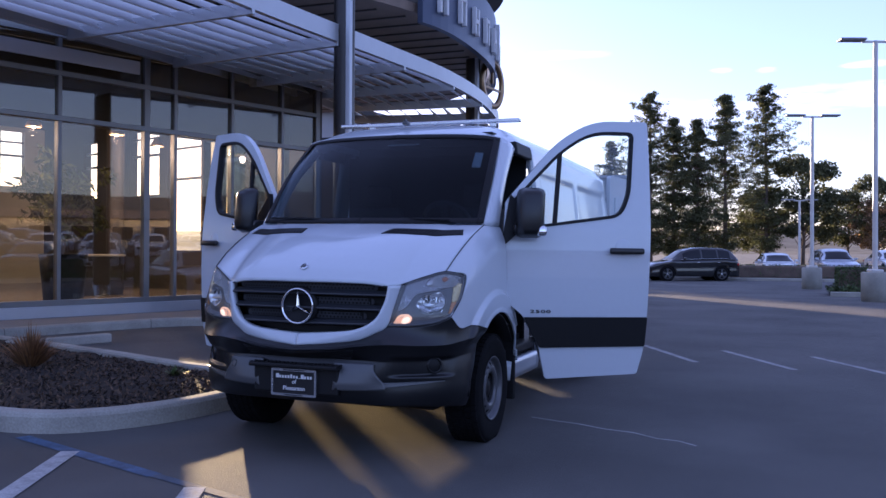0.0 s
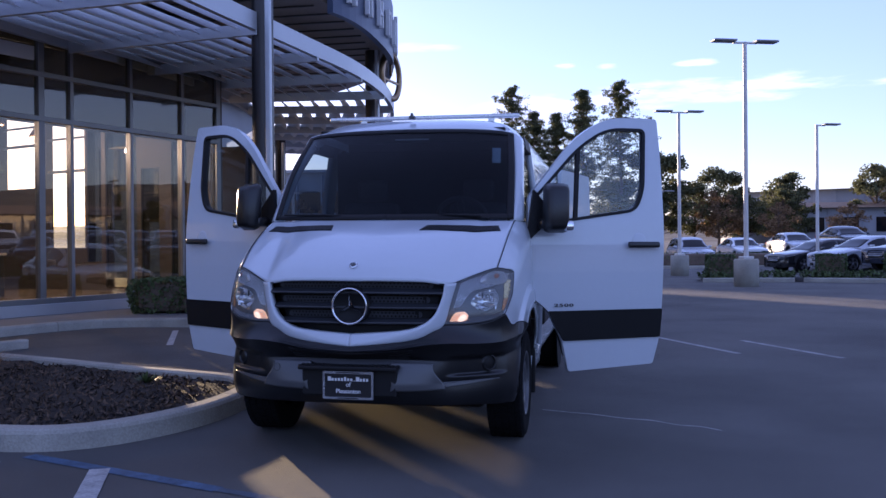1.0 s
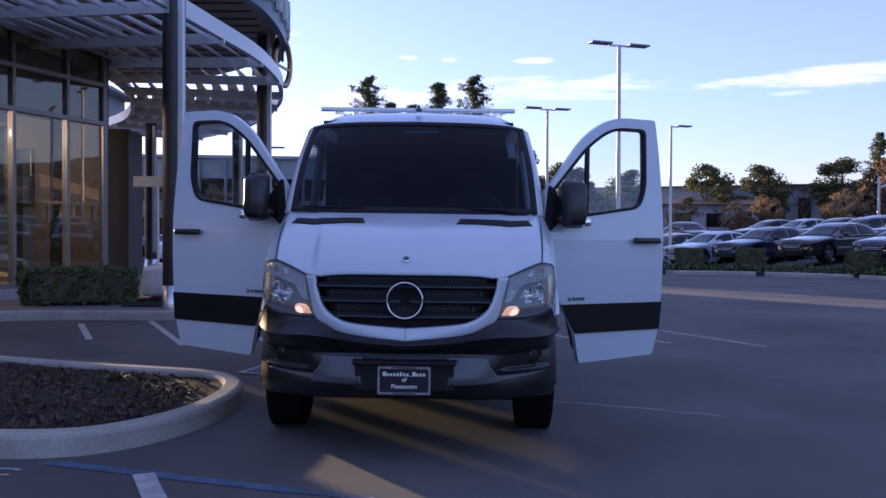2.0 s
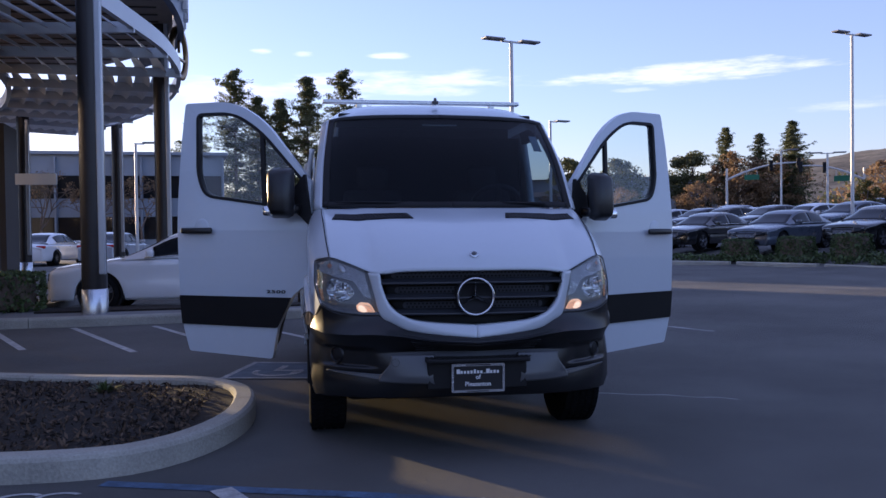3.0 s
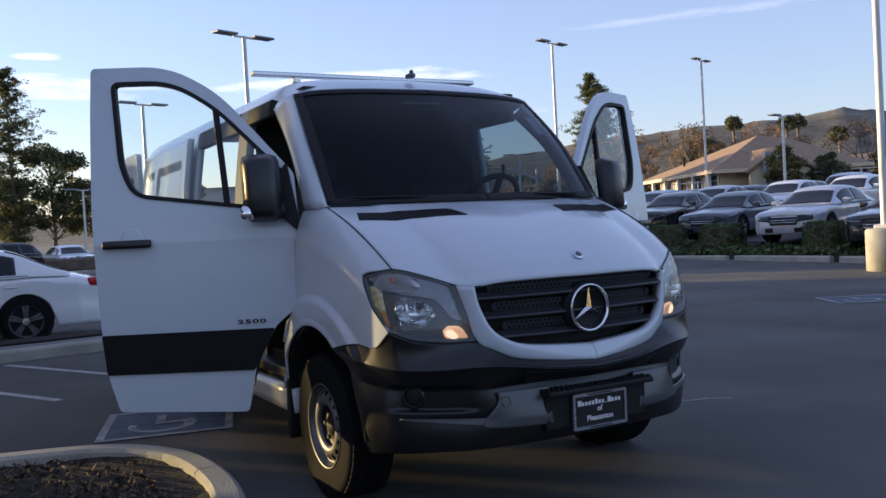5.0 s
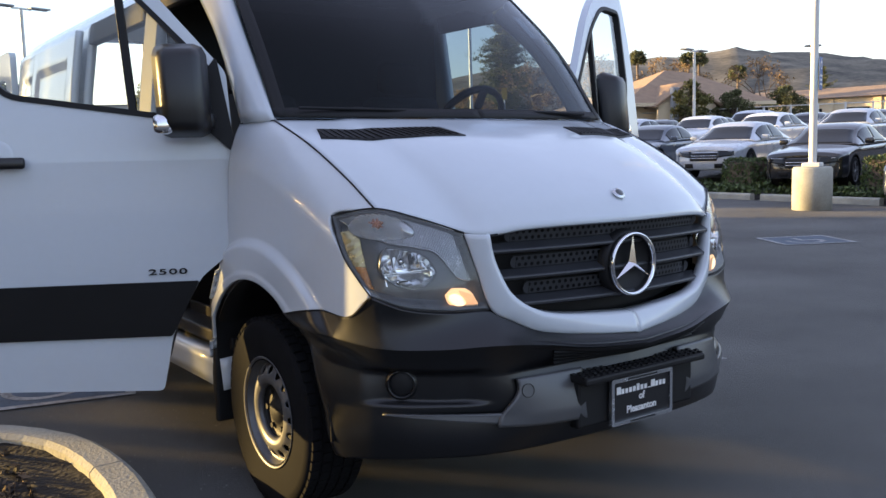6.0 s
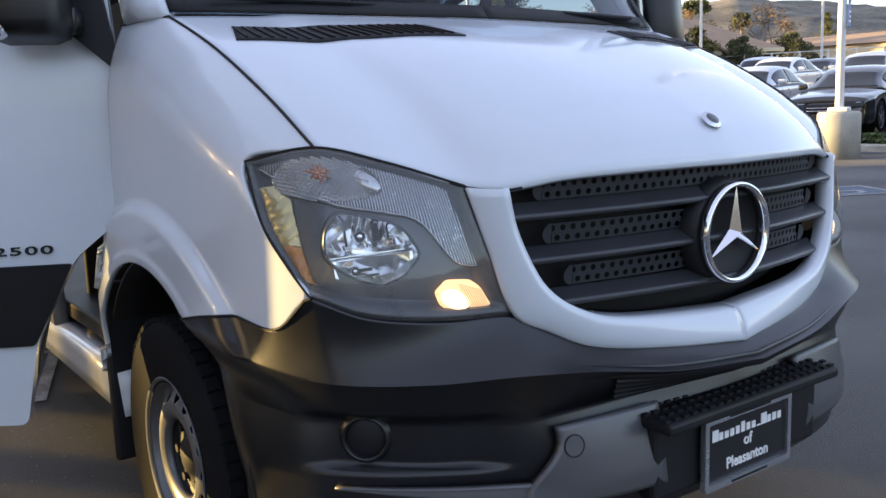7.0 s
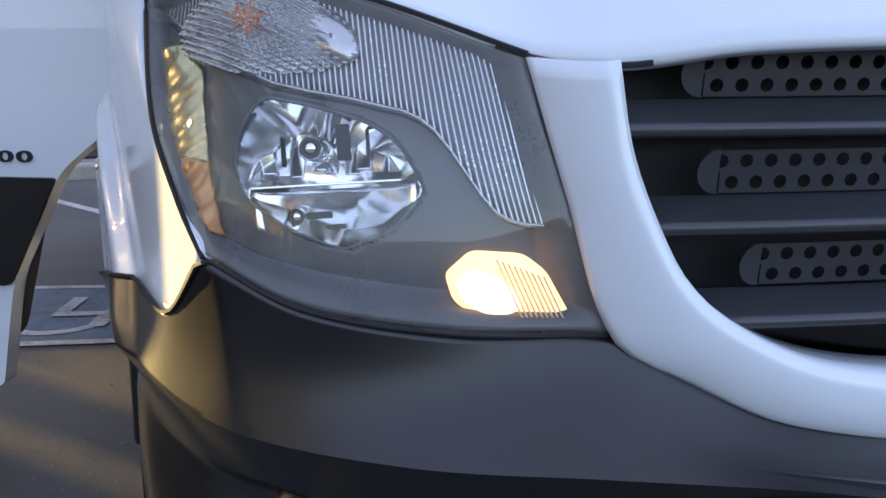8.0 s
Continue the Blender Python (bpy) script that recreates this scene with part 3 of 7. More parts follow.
def fender(s):
    arch = []
    for i in range(15):
        a = math.radians(124.6 - (124.6 - 17) * i / 14)
        r = .53 - .05 * (i / 14) ** 3
        arch.append((.99, ARCH_Y + r * math.cos(a), ARCH_Z + r * math.sin(a)))
    low = spl(V_SEAM, (.963, .57, .833), (.971, .62, .838), (.98, .72, .824), *arch)
    top = spl(HL_TOP, (.872, .60, 1.293), (.885, .84, 1.412), WS_LOW, (.93, 1.20, 1.507), (.948, 1.31, 1.50))
    front = spl(V_SEAM, (.936, .462, .838), (.920, .418, .880), HL_LOW, *HL_MID, HL_BACK, HL_TOP)
    back = spl(arch[-1], (.988, 1.52, .74), (.99, 1.40, .95), (.985, 1.345, 1.2), (.948, 1.31, 1.50))
    base = coons(low, top, front, back)
    edge = [top(i / 80) for i in range(81)]

    def f(u, v):
        p = base(u, v)
        e = min(edge, key=lambda q: abs(q.y - p.y))
        e2 = edge[min(80, edge.index(e) + 1)] if p.y > e.y else edge[max(0, edge.index(e) - 1)]
        t = 0 if abs(e2.y - e.y) < 1e-6 else min(1, max(0, (p.y - e.y) / (e2.y - e.y)))
        q = e.lerp(e2, t)
        d = min(1.0, max(0.0, (q.z - p.z) / .20))
        w = 1 - (1 - d) ** 2
        x = q.x + (side_curve(p.y) - q.x) * w
        return Vector((x + flare(p.y, p.z), p.y, p.z))
    fen = part("front_fender", surf(flip_x(f, s), 96, 96, s < 0), M_WHITE, van, "white fender with a flared wheel arch", True, 0.015)
    # inner wheel house
    g = lambda u, v: Vector((s * (.975 - .38 * v), ARCH_Y + .54 * math.cos(math.pi * (.99 - 1.03 * u)), ARCH_Z + .525 * math.sin(math.pi * (.99 - 1.03 * u))))
    part("wheel_house", surf(g, 30, 4), M_DARK, van, "", True, 0.01)


fender(1)
fender(-1)


# bumper
def bumper_curves():
    T = spl((0, .062, .722), (.22, .094, .743), (.40, .142, .769), (.49, .178, .811), (.548, .203, .842), (.70, .250, .846), (.83, .316, .864), (.906, .380, .900), (.914, .394, .904), (.923, .418, .881), (.939, .462, .840), (.951, .50, .828), (.967, .57, .836), (.975, .62, .841), (.984, .72, .827), (.992, .82, .806))
    C = spl((0, .004, .690), (.25, .032, .705), (.44, .076, .732), (.60, .132, .742), (.75, .224, .735), (.892, .356, .736), (.962, .492, .752), (.986, .605, .766), (.984, .69, .766), (.980, .755, .760))
    D = spl((0, .110, .640), (.25, .130, .640), (.44, .150, .636), (.60, .185, .630), (.745, .274, .630), (.868, .406, .640), (.935, .528, .655), (.970, .62, .668), (.982, .69, .680))
    E = spl((0, .075, .490), (.25, .085, .492), (.44, .118, .495), (.60, .196, .50), (.75, .290, .505), (.88, .412, .505), (.94, .50, .50), (.968, .56, .49), (.975, .615, .48))
    F = spl((0, .115, .365), (.25, .125, .365), (.44, .150, .362), (.60, .20, .358), (.75, .30, .352), (.86, .42, .34), (.915, .50, .335), (.94, .55, .33), (.95, .60, .33))
    return T, C, D, E, F


def keyed(c):
    """The curve run by its place round the front instead of by its length."""
    pts = [c(i / 400) for i in range(401)]
    key = [p.x + max(0.0, p.y - .10) for p in pts]
    for i in range(1, 401):
        key[i] = max(key[i], key[i - 1] + 1e-5)

    def f(u):
        k = u * key[-1]
        lo, hi = 0, 400
        while hi - lo > 1:
            m = (lo + hi) // 2
            lo, hi = (m, hi) if key[m] <= k else (lo, m)
        t = (k - key[lo]) / (key[hi] - key[lo])
        return pts[lo].lerp(pts[hi], min(max(t, 0), 1))
    return f


B_CURVES = [keyed(c) for c in bumper_curves()]


def bumper_f(u, v):
    cs = B_CURVES
    k = v * 4
    i = min(3, int(k))
    t = k - i
    q = cs[i](u) * (1 - t) + cs[i + 1](u) * t
    # round the band outwards between its edges
    bulge = (-.012 * (1 - sm(u, .66, .80)), -.004, .004, .010)[i] * math.sin(math.pi * t)
    n = Vector((sm(u, .35, .95), -1 + .75 * sm(u, .45, 1), 0)).normalized()
    q = q + n * bulge
    # long hollow round the fog lamp, with a lip below it
    dep = .026 * sm(q.z, .532, .548) * (1 - sm(q.z, .632, .668)) * sm(q.x, .56, .66) * (1 - sm(q.x, .865, .925))
    q = q - n * dep
    return q + Vector((flare(q.y, q.z) * sm(q.z, .70, .80) if q.y > .45 else 0, 0, 0))


NB = 84
bm = surf(whole(bumper_f), 170, NB, True)
bm.verts.index_update()
for e in bm.edges:
    j0, j1 = e.verts[0].index % (NB + 1), e.verts[1].index % (NB + 1)
    if j0 == j1 == NB // 4 and abs(e.verts[0].co.x) < .93:
        e.smooth = False
bumper = part("front_bumper", bm, M_BLACKP, van, "satin black plastic bumper", True, 0.02)


def bump_point(x, z):
    """The bumper's outside at x and z."""
    best, at_ = None, None
    for i in range(61):
        for j in range(41):
            p = bumper_f(i / 60, j / 40)
            d = (p.x - abs(x)) ** 2 + (p.z - z) ** 2
            if best is None or d < best:
                best, at_ = d, p
    return Vector((math.copysign(abs(x), x), at_.y, z))


for s in (1, -1):
    # round fog lamp blank in its recess
    p = bump_point(s * .810, .604) + Vector((s * .010, -.013, 0))
    turn = Matrix.Translation(p) @ pose(0, 0, 0, 0, 0, s * 42)
    ring = part("fog_lamp", lathe([(.0, .014), (.040, .013), (.041, .001), (.044, -.003), (.048, .000), (.056, .012)], 36, "y"), M_BLACKP, bumper, "round fog lamp housing", True, m=turn)
    part("fog_lens", lathe([(0, .003), (.030, .004), (.039, .008)], 32, "y"), M_DARK, ring, "", True)
    # paler satin insert with a round tow cover, running out as a thin lip
    def ins(u, v, s=s):
        x0, x1 = .268, .548 + .122 * sm(v, .15, 1)
        p = bumper_f((x0 + (x1 - x0) * u) / 1.52, .535 + .285 * v)
        return Vector((s * p.x, p.y - .008, p.z))
    insert = part("bumper_insert", surf(ins, 20, 16, s < 0), M_GREYP, bumper, "satin grey bumper insert", True, 0.02)
    def lip(u, v, s=s):
        p = bumper_f((.57 + .60 * u) / 1.50, .735 + .075 * v * (1 - .9 * u) + .01 * u)
        return Vector((s * (p.x + .006), p.y - .008 + .010 * u, p.z))
    part("insert_lip", surf(lip, 24, 5, s < 0), M_GREYP, insert, "", True, 0.012)
    if s < 0:
        turn = Matrix.Translation((-.480, .1145, .577)) @ pose(0, 0, 0, -9, 0, -14.5)
        part("tow_cover", lathe([(0, -.0025), (.0205, -.0025), (.0212, .006)], 32, "y"), M_GREYP, insert, "round tow-eye cover", False, m=turn)
        part("tow_cover_gap", lathe([(.0214, .006), (.0214, -.003), (.0234, -.003), (.0234, .006)], 32, "y"), M_DARK, insert, "", False, m=turn)
# tread step with raised studs, and the dark slot over it
bm = bmesh.new()
box(bm, (0, .075, .592), (.62, .13, .026), .008)
box(bm, (0, .112, .50), (.60, .10, .17), .012)
step = part("bumper_step", bm, M_DARK, bumper, "black ribbed step over the plate")
bm = bmesh.new()
for i in range(22):
    for j in range(4):
        box(bm, (-.30 + .0286 * i + .014 * (j % 2), .03 + .028 * j, .607), (.016, .012, .006))
part("step_stud", bm, M_DARK, step)
for k in range(4):
    line = []
    for q in range(-12, 13):
        p = bumper_f(abs(q) / 12 * .25, .33 + .045 * k)
        line.append((math.copysign(p.x, q), p.y - .010, p.z))
    part("slot_slat", tube(line, .0055, 6), M_DARK, bumper)

# plate in its frame
plate_ob = part("licence_plate", boxes(((0, .052, .486), (.300, .008, .150)), r=.003), M_PLATE, bumper, "black dealer plate in a silver frame")
part("plate_frame", band(rounded([(-.159, .402), (.159, .402), (.159, .571), (-.159, .571)], .01), rounded([(-.146, .416), (.146, .416), (.146, .556), (-.146, .556)], .008), .040, .054), M_SATIN, plate_ob, "silver plate frame")
def letters(name, body, size, m, material, parent, wide=1.0, label="", bold=.0006):
    """Raised lettering in the built-in font as one part."""
    txt = bpy.data.curves.new(name, "FONT")
    txt.body, txt.size, txt.extrude, txt.align_x, txt.offset = body, size, .0012, "CENTER", bold
    tob = new(name, txt)
    me = bpy.data.meshes.new_from_object(tob.evaluated_get(bpy.context.evaluated_depsgraph_get()))
    bpy.data.objects.remove(tob)
    for v in me.vertices:
        v.co.x *= wide
    me.materials.append(material)
    ob = new(name, me)
    ob.parent = parent
    ob.matrix_basis = m
    tagged(ob, label)
    return ob


for body, z in (("of", .4795), ("Pleasanton", .4385)):
    letters("plate_word", body, .036, pose(0, .0468, z, 90, 0, 0), M_SIGNW, plate_ob, 1.0, "white lettering")
# the trade name as plain upright bars
for i in range(13):
    h = (.026, .017, .016, .017, .018, .024, .017, .016, .003, .026, .017, .018, .017)[i]
    part("writing_bar", boxes(((-.118 + .0197 * i, .0465, .512 + h / 2), ((.021 if i in (0, 9) else .0135), .002, h)), r=.0), M_SIGNW, plate_ob)
for z, w in ((.5635, .15), (.409, .13)):
    part("writing_bar", boxes(((0, .0395, z), (w, .002, .006))), M_PLATE, plate_ob)


# grille, its white surround and the round emblem
def yg(x):
    return .104 + .098 * (abs(x) / .56) ** 1.7


def gw(z):
    """Half width of the grille opening at a height."""
    return lin(z, (.784, .06), (.794, .16), (.804, .26), (.813, .335), (.826, .395), (.852, .448), (.88, .482), (.92, .514), (.98, .541), (1.04, .557), (1.095, .566), (1.12, .568))


grille = part("front_grille", surf(lambda u, v: Vector(((2 * u - 1) * gw(.780 + .332 * v), yg((2 * u - 1) * gw(.780 + .332 * v)) + .075, .780 + .332 * v)), 30, 14), M_DARK, van, "black grille of three wide slats with a round emblem", True, 0.006)
PER = .0905
for k in range(3):
    top = 1.125 - PER * k
    # slat: sloped face, blunt nose, underside
    prof = ((.036, top - .060), (.006, top - .076), (-.004, top - .082), (-.004, top - .090), (.004, top - .094), (.060, top - .094))

    def slat(u, v, prof=prof):
        i = min(len(prof) - 2, int(v * (len(prof) - 1)))
        t = v * (len(prof) - 1) - i
        d, z = (prof[i][0] + (prof[i + 1][0] - prof[i][0]) * t, prof[i][1] + (prof[i + 1][1] - prof[i][1]) * t)
        x = (2 * u - 1) * (gw(z) - .002)
        return Vector((x, yg(x) + d, z + .006 * (1 - abs(x) / .56) * (1 if k < 2 else .3)))
    part("grille_slat", surf(slat, 44, 10, True), M_GRILLE, grille, "", True)
    # perforated strip above the slat
    bm = bmesh.new()
    wmax = gw(top - .045) - .088
    n = int(2 * wmax / .0235)
    for r in range(2):
        for i in range(n):
            cx = -wmax + .0235 * (i + .5) + (.0058 if r else -.0058)
            cz = top - .017 - .0205 * (r + .5) + .006 * (1 - abs(cx) / .56)
            sq, ci = [], []
            for q in range(8):
                a = q * math.pi / 4
                m_ = 1 / max(abs(math.cos(a)), abs(math.sin(a)))
                for rad, hold, lip in ((1, sq, 0), (.0066, ci, 0)):
                    if hold is sq:
                        x, z = cx + .01175 * m_ * math.cos(a), cz + .01025 * m_ * math.sin(a)
                    else:
                        x, z = cx + rad * math.cos(a), cz + rad * math.sin(a)
                    hold.append(bm.verts.new((x, yg(x) + .030 + (top - .02 - z) * .10, z)))
            for q in range(8):
                bm.faces.new((sq[q], sq[(q + 1) % 8], ci[(q + 1) % 8], ci[q]))
    for sg in (1, -1):
        xe = sg * (wmax - .004)
        ze = top - .0375 + .006 * (1 - abs(xe) / .56)
        fan = [bm.verts.new((xe + sg * .024 * math.sin(a), yg(xe) + .030 + (.0135 - .0215 * math.cos(a)) * .10, ze + .0215 * math.cos(a))) for a in (math.pi * q / 8 for q in range(9))]
        bm.faces.new(fan)
    bmesh.ops.recalc_face_normals(bm, faces=bm.faces)
    tagged(part("perforated_strip", bm, M_GRILLE, grille, "perforated black strip"), kind="stuff")

sur_out = spl((.622, .258, 1.104), (.590, .232, .98), (.552, .207, .848), (.49, .180, .811), (.40, .146, .769), (.22, .098, .743), (0, .066, .722))
sur_in = spl((.566, .207, 1.100), (.554, .200, 1.02), (.530, .185, .95), (.502, .172, .90), (.448, .152, .853), (.372, .130, .820), (.25, .110, .803), (0, .096, .787))


def sur_f(u, v):
    a, b = sur_in(u), sur_out(u)
    return a * (1 - v) + b * v + Vector((0, -.009, -.002)) * math.sin(math.pi * v) ** .6 + Vector((0, .035, 0)) * max(0, 1 - v * 14)


for s in (1, -1):
    part("grille_surround", surf(flip_x(sur_f, s), 44, 14, s > 0), M_WHITE, van, "white painted grille surround", True, 0.01)

emb = part("emblem", lathe([(0, .030), (.098, .030), (.104, .020), (.118, .026), (.124, .060)], 56, "y"), M_DARK, grille, "black emblem dish", True, m=pose(-.004, .080, .963))
part("emblem_ring", lathe([(.1005, .004), (.106, -.006), (.112, -.004), (.1145, .008), (.110, .020), (.1005, .016), (.1005, .004)], 64, "y"), M_CHROME, emb, "chrome ring", True)
bm = bmesh.new()
for k in range(3):
    a = math.pi / 2 + k * 2 * math.pi / 3
    ax, az = math.cos(a), math.sin(a)
    bx, bz = math.cos(a + math.pi / 3), math.sin(a + math.pi / 3)
    cx, cz = math.cos(a - math.pi / 3), math.sin(a - math.pi / 3)
    tip = bm.verts.new((.103 * ax, .006, .103 * az))
    l_ = bm.verts.new((.016 * bx, .012, .016 * bz))
    r_ = bm.verts.new((.016 * cx, .012, .016 * cz))
    o = bm.verts.new((0, -.010, 0))
    e_ = bm.verts.new((0, .022, 0))
    for q in ((o, l_, tip), (o, tip, r_), (e_, tip, l_), (e_, r_, tip)):
        bm.faces.new(q)
bmesh.ops.recalc_face_normals(bm, faces=bm.faces)
part("emblem_spoke", bm, M_CHROME, emb, "three chrome spokes")


# headlights
hl_base = coons(spl(HL_IN, (.70, .250, .850), (.83, .316, .868), HL_LOW), spl(HL_ITOP, (.75, .352, 1.158), HL_TOP, HL_BACK),
                spl(HL_IN, (.590, .230, .975), HL_ITOP), spl(HL_LOW, *HL_MID, HL_BACK))


def hl(u, v, d=0.0):
    """A spot of the headlight, d metres behind its cover's rim."""
    return hl_base(u, v) + Vector((.28, -.95, .1)) * .022 * max(0.0, math.sin(math.pi * u)) ** .7 * max(0.0, math.sin(math.pi * v)) ** .7 + Vector((-.30, .95, 0)) * d


def inside(x, z, poly):
    """Whether a point lies within an outline."""
    odd = False
    for a, b in zip(poly, poly[1:] + poly[:1]):
        if (a[1] > z) != (b[1] > z) and x < a[0] + (z - a[1]) * (b[0] - a[0]) / (b[1] - a[1]):
            odd = not odd
    return odd


def band_low(u):
    """Lower edge of the ribbed band: along the top, then down the inner side."""
    return lin(u, (0, .385), (.06, .378), (.12, .372), (.155, .380), (.18, .400), (.20, .450), (.22, .520), (.24, .585), (.264, .635), (.29, .662), (.326, .676), (.443, .676), (.54, .670), (.62, .675), (.72, .715), (.80, .760), (.87, .84), (.935, .918), (1, .97))


LAMP_UV = ((.345, .178), (.268, .262), (.152, .268), (.114, .213), (.091, .045), (.308, .048), (.348, .090))
BOWL_UV = ((.759, .405), (.712, .525), (.640, .624), (.523, .623), (.409, .612), (.350, .567), (.318, .423), (.437, .265), (.565, .187), (.677, .221), (.766, .300))


def headlight(s):
    fx = lambda f: flip_x(f, s)
    fl = s > 0
    cen = hl(.545, .405, .034)
    base = Matrix.Translation(cen) @ pose(0, 0, 0, -8, 4, 22)
    back = base.inverted()
    rim_pts = []
    for u, v in BOWL_UV:
        q = back @ hl(u, v, .034)
        rim_pts.append((-q.x, q.z))
    rim_pts = rounded(rim_pts, .014, 4)
    ax = Matrix.Translation((s * cen.x, cen.y, cen.z)) @ pose(0, 0, 0, -8, s * 4, s * 22)
    away = ax.inverted()
    shell = surf(fx(lambda u, v: hl(.01 + .98 * u, .01 + .98 * v, .012 + .030 * sm(u, 0, .12) * sm(v, 0, .1) * (1 - sm(u, .93, 1)) * (1 - sm(v, .93, 1)))), 130, 96, fl)
    hole = []
    for fc in shell.faces:
        c = away @ fc.calc_center_median()
        if inside(-s * c.x, c.z, rim_pts):
            hole.append(fc)
    bmesh.ops.delete(shell, geom=hole, context="FACES")
    body = part("headlight", shell, M_HLBODY, van, "clear-covered headlight, position lamp lit", True, 0.008)
    lens = part("headlight_lens", surf(fx(lambda u, v: hl(u, v)), 48, 36, fl), M_LENS, body, "clear plastic cover", True)
    lens.visible_shadow = False
    part("lens_seal", surf(fx(lambda u, v: hl(u, 0, -.002 + .006 * v) - Vector((0, 0, .008 * v))), 30, 2, fl), M_DARK, body, "", True, .003)

    # ribbed band along the top and down the inner side
    # the bed is painted dark as groove shade under the brighter rib bars
    def bed(u, v):
        lo = band_low(.97 * u + .015)
        return hl(.015 + .955 * u, lo + (.978 - lo) * v, .030)
    band = part("ribbed_band", surf(fx(bed), 160, 8, fl), M_HLBED, body, "ribbed reflector band with groove shade painted dark", True, .003)
    bars = bmesh.new()
    for k in range(74):
        u0, w_ = (k + .2) / 75, .6 / 75
        prev = None
        for q in range(10):
            v = q / 9
            lo = band_low(.97 * u0 + .015)
            row = []
            for d, h_ in ((0, .028), (.3, .0215), (.7, .0215), (1, .028)):
                uu = u0 + w_ * d - .022 * v
                p = hl(.015 + .955 * max(0, uu), lo + (.978 - lo) * v, h_)
                row.append(bars.verts.new(fx(lambda a, b: p)(0, 0)))
            if prev:
                for a in range(3):
                    bars.faces.new((prev[a], prev[a + 1], row[a + 1], row[a]))
            prev = row
    bmesh.ops.recalc_face_normals(bars, faces=bars.faces)
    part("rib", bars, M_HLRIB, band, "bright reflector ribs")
    # toothed lower edge of the band
    def edge(u, v):
        lo = band_low(.97 * u + .015)
        tooth = .006 * (abs((u * 68) % 1 - .5) * 2)
        return hl(.015 + .955 * u, lo - (.014 + tooth) * (1 - v), .022 + .014 * (1 - v))
    part("band_edge", surf(fx(edge), 272, 2, fl), M_TURN, body, "bright toothed edge", True, .003)
    # dark strip drawn in for the shadow under the band's edge
    part("band_shadow_gap", surf(fx(lambda u, v: hl(.03 + .90 * u, band_low(.03 + .90 * u) - .026 + .008 * v, .032)), 90, 1, fl), M_DARK, body, "", True, .002)

    # dimpled oval of the turn signal with its amber bulb, a plain round dome beside it
    def dimple(u, v, cu, cv, ru, rv):
        a = 2 * math.pi * u
        x, z = v * math.cos(a), v * math.sin(a)
        vv = min(.985, cv + rv * z - .10 * x * rv)
        return hl(cu + ru * x, vv, .0205 - .0085 * abs(math.sin(x * 31 + z * 13) * math.sin(z * 19 - x * 17)) + .004 * v ** 4)
    part("turn_reflector", surf(fx(lambda u, v: dimple(u, v, .645, .832, .245, .138)), 190, 44, fl), M_TURN, body, "dimpled turn signal reflector", True, .002)
    part("turn_signal", surf(fx(lambda u, v: hl(.665 + (.056 + .010 * math.sin(10 * math.pi * u)) * v * math.cos(2 * math.pi * u), .852 + (.050 + .012 * math.sin(14 * math.pi * u)) * v * math.sin(2 * math.pi * u), .0150 + .006 * v ** 3 - .003 * math.sin(14 * math.pi * u) * v * (1 - v))), 56, 6, fl), M_AMBER, body, "amber turn signal behind the cover", True, .003)
    part("turn_dome", surf(fx(lambda u, v: hl(.455 + .062 * v * math.cos(2 * math.pi * u), .845 + .080 * v * math.sin(2 * math.pi * u), .0130 + .0085 * v ** 2)), 28, 6, fl), M_TURN, body, "", True, .003)
    # sunlit gold painted on the side reflector, amber lower part along the outer edge
    def side(u, v, v0, v1):
        vv = v0 + (v1 - v0) * v
        u0 = lin(vv, (.12, .905), (.30, .875), (.50, .835), (.70, .815), (.84, .90))
        return hl(u0 + (.982 - u0) * u, vv, .030 - .010 * math.sin(math.pi * u) + .0016 * math.sin(70 * vv + 9 * u))
    part("side_reflector", surf(fx(lambda u, v: side(u, v, .40, .80)), 14, 40, fl), M_SIDESUN, body, "side reflector with sunlit gold in its colour", True, .004)
    part("side_marker", surf(fx(lambda u, v: side(u, v, .12, .40)), 14, 30, fl), M_SIDEAMB, body, "amber side reflector", True, .004)
    # main reflector bowl
    nr = len(rim_pts)

    def bowl(u, v):
        k = (u * nr) % nr
        a, b = rim_pts[int(k) % nr], rim_pts[(int(k) + 1) % nr]
        t = k - int(k)
        x, z = a[0] + (b[0] - a[0]) * t, a[1] + (b[1] - a[1]) * t
        return Vector((-s * x * v, .080 * (1 - v ** 2.4), z * v))
    bo = part("reflector", surf(bowl, nr, 9, s > 0), M_REFL, body, "faceted silver reflector bowl", True, m=ax)
    part("reflector_rim", surf(lambda u, v: bowl(u, 1) * (1 + .05 * v) + Vector((0, .020 * v - .002, 0)), nr, 2, s > 0), M_HLBODY, bo, "", True, .003)
    # upright facets of the upper chamber, each turned a little
    for q in range(9):
        x = -.066 + .0162 * q
        hgt = .060 - .0045 * abs(q - 3) - (.012 if q > 6 else 0)
        yb = .034 + .030 * (1 - abs(q - 4) / 4.5)
        m_ = pose(-s * x, yb, .004 + hgt / 2, -38 + 11 * (q % 3), 0, s * (-26 + 13 * ((q * 2) % 5)))
        part("reflector_facet", boxes(((0, 0, 0), (.0150, .003, hgt)), r=.001), M_REFL, bo, "", m=m_)
    # lower chamber: a thin shelf and a smooth scoop
    part("reflector_shelf", boxes(((s * .004, .034, -.004), (.150, .044, .0025)), r=.0008), M_REFL, bo)
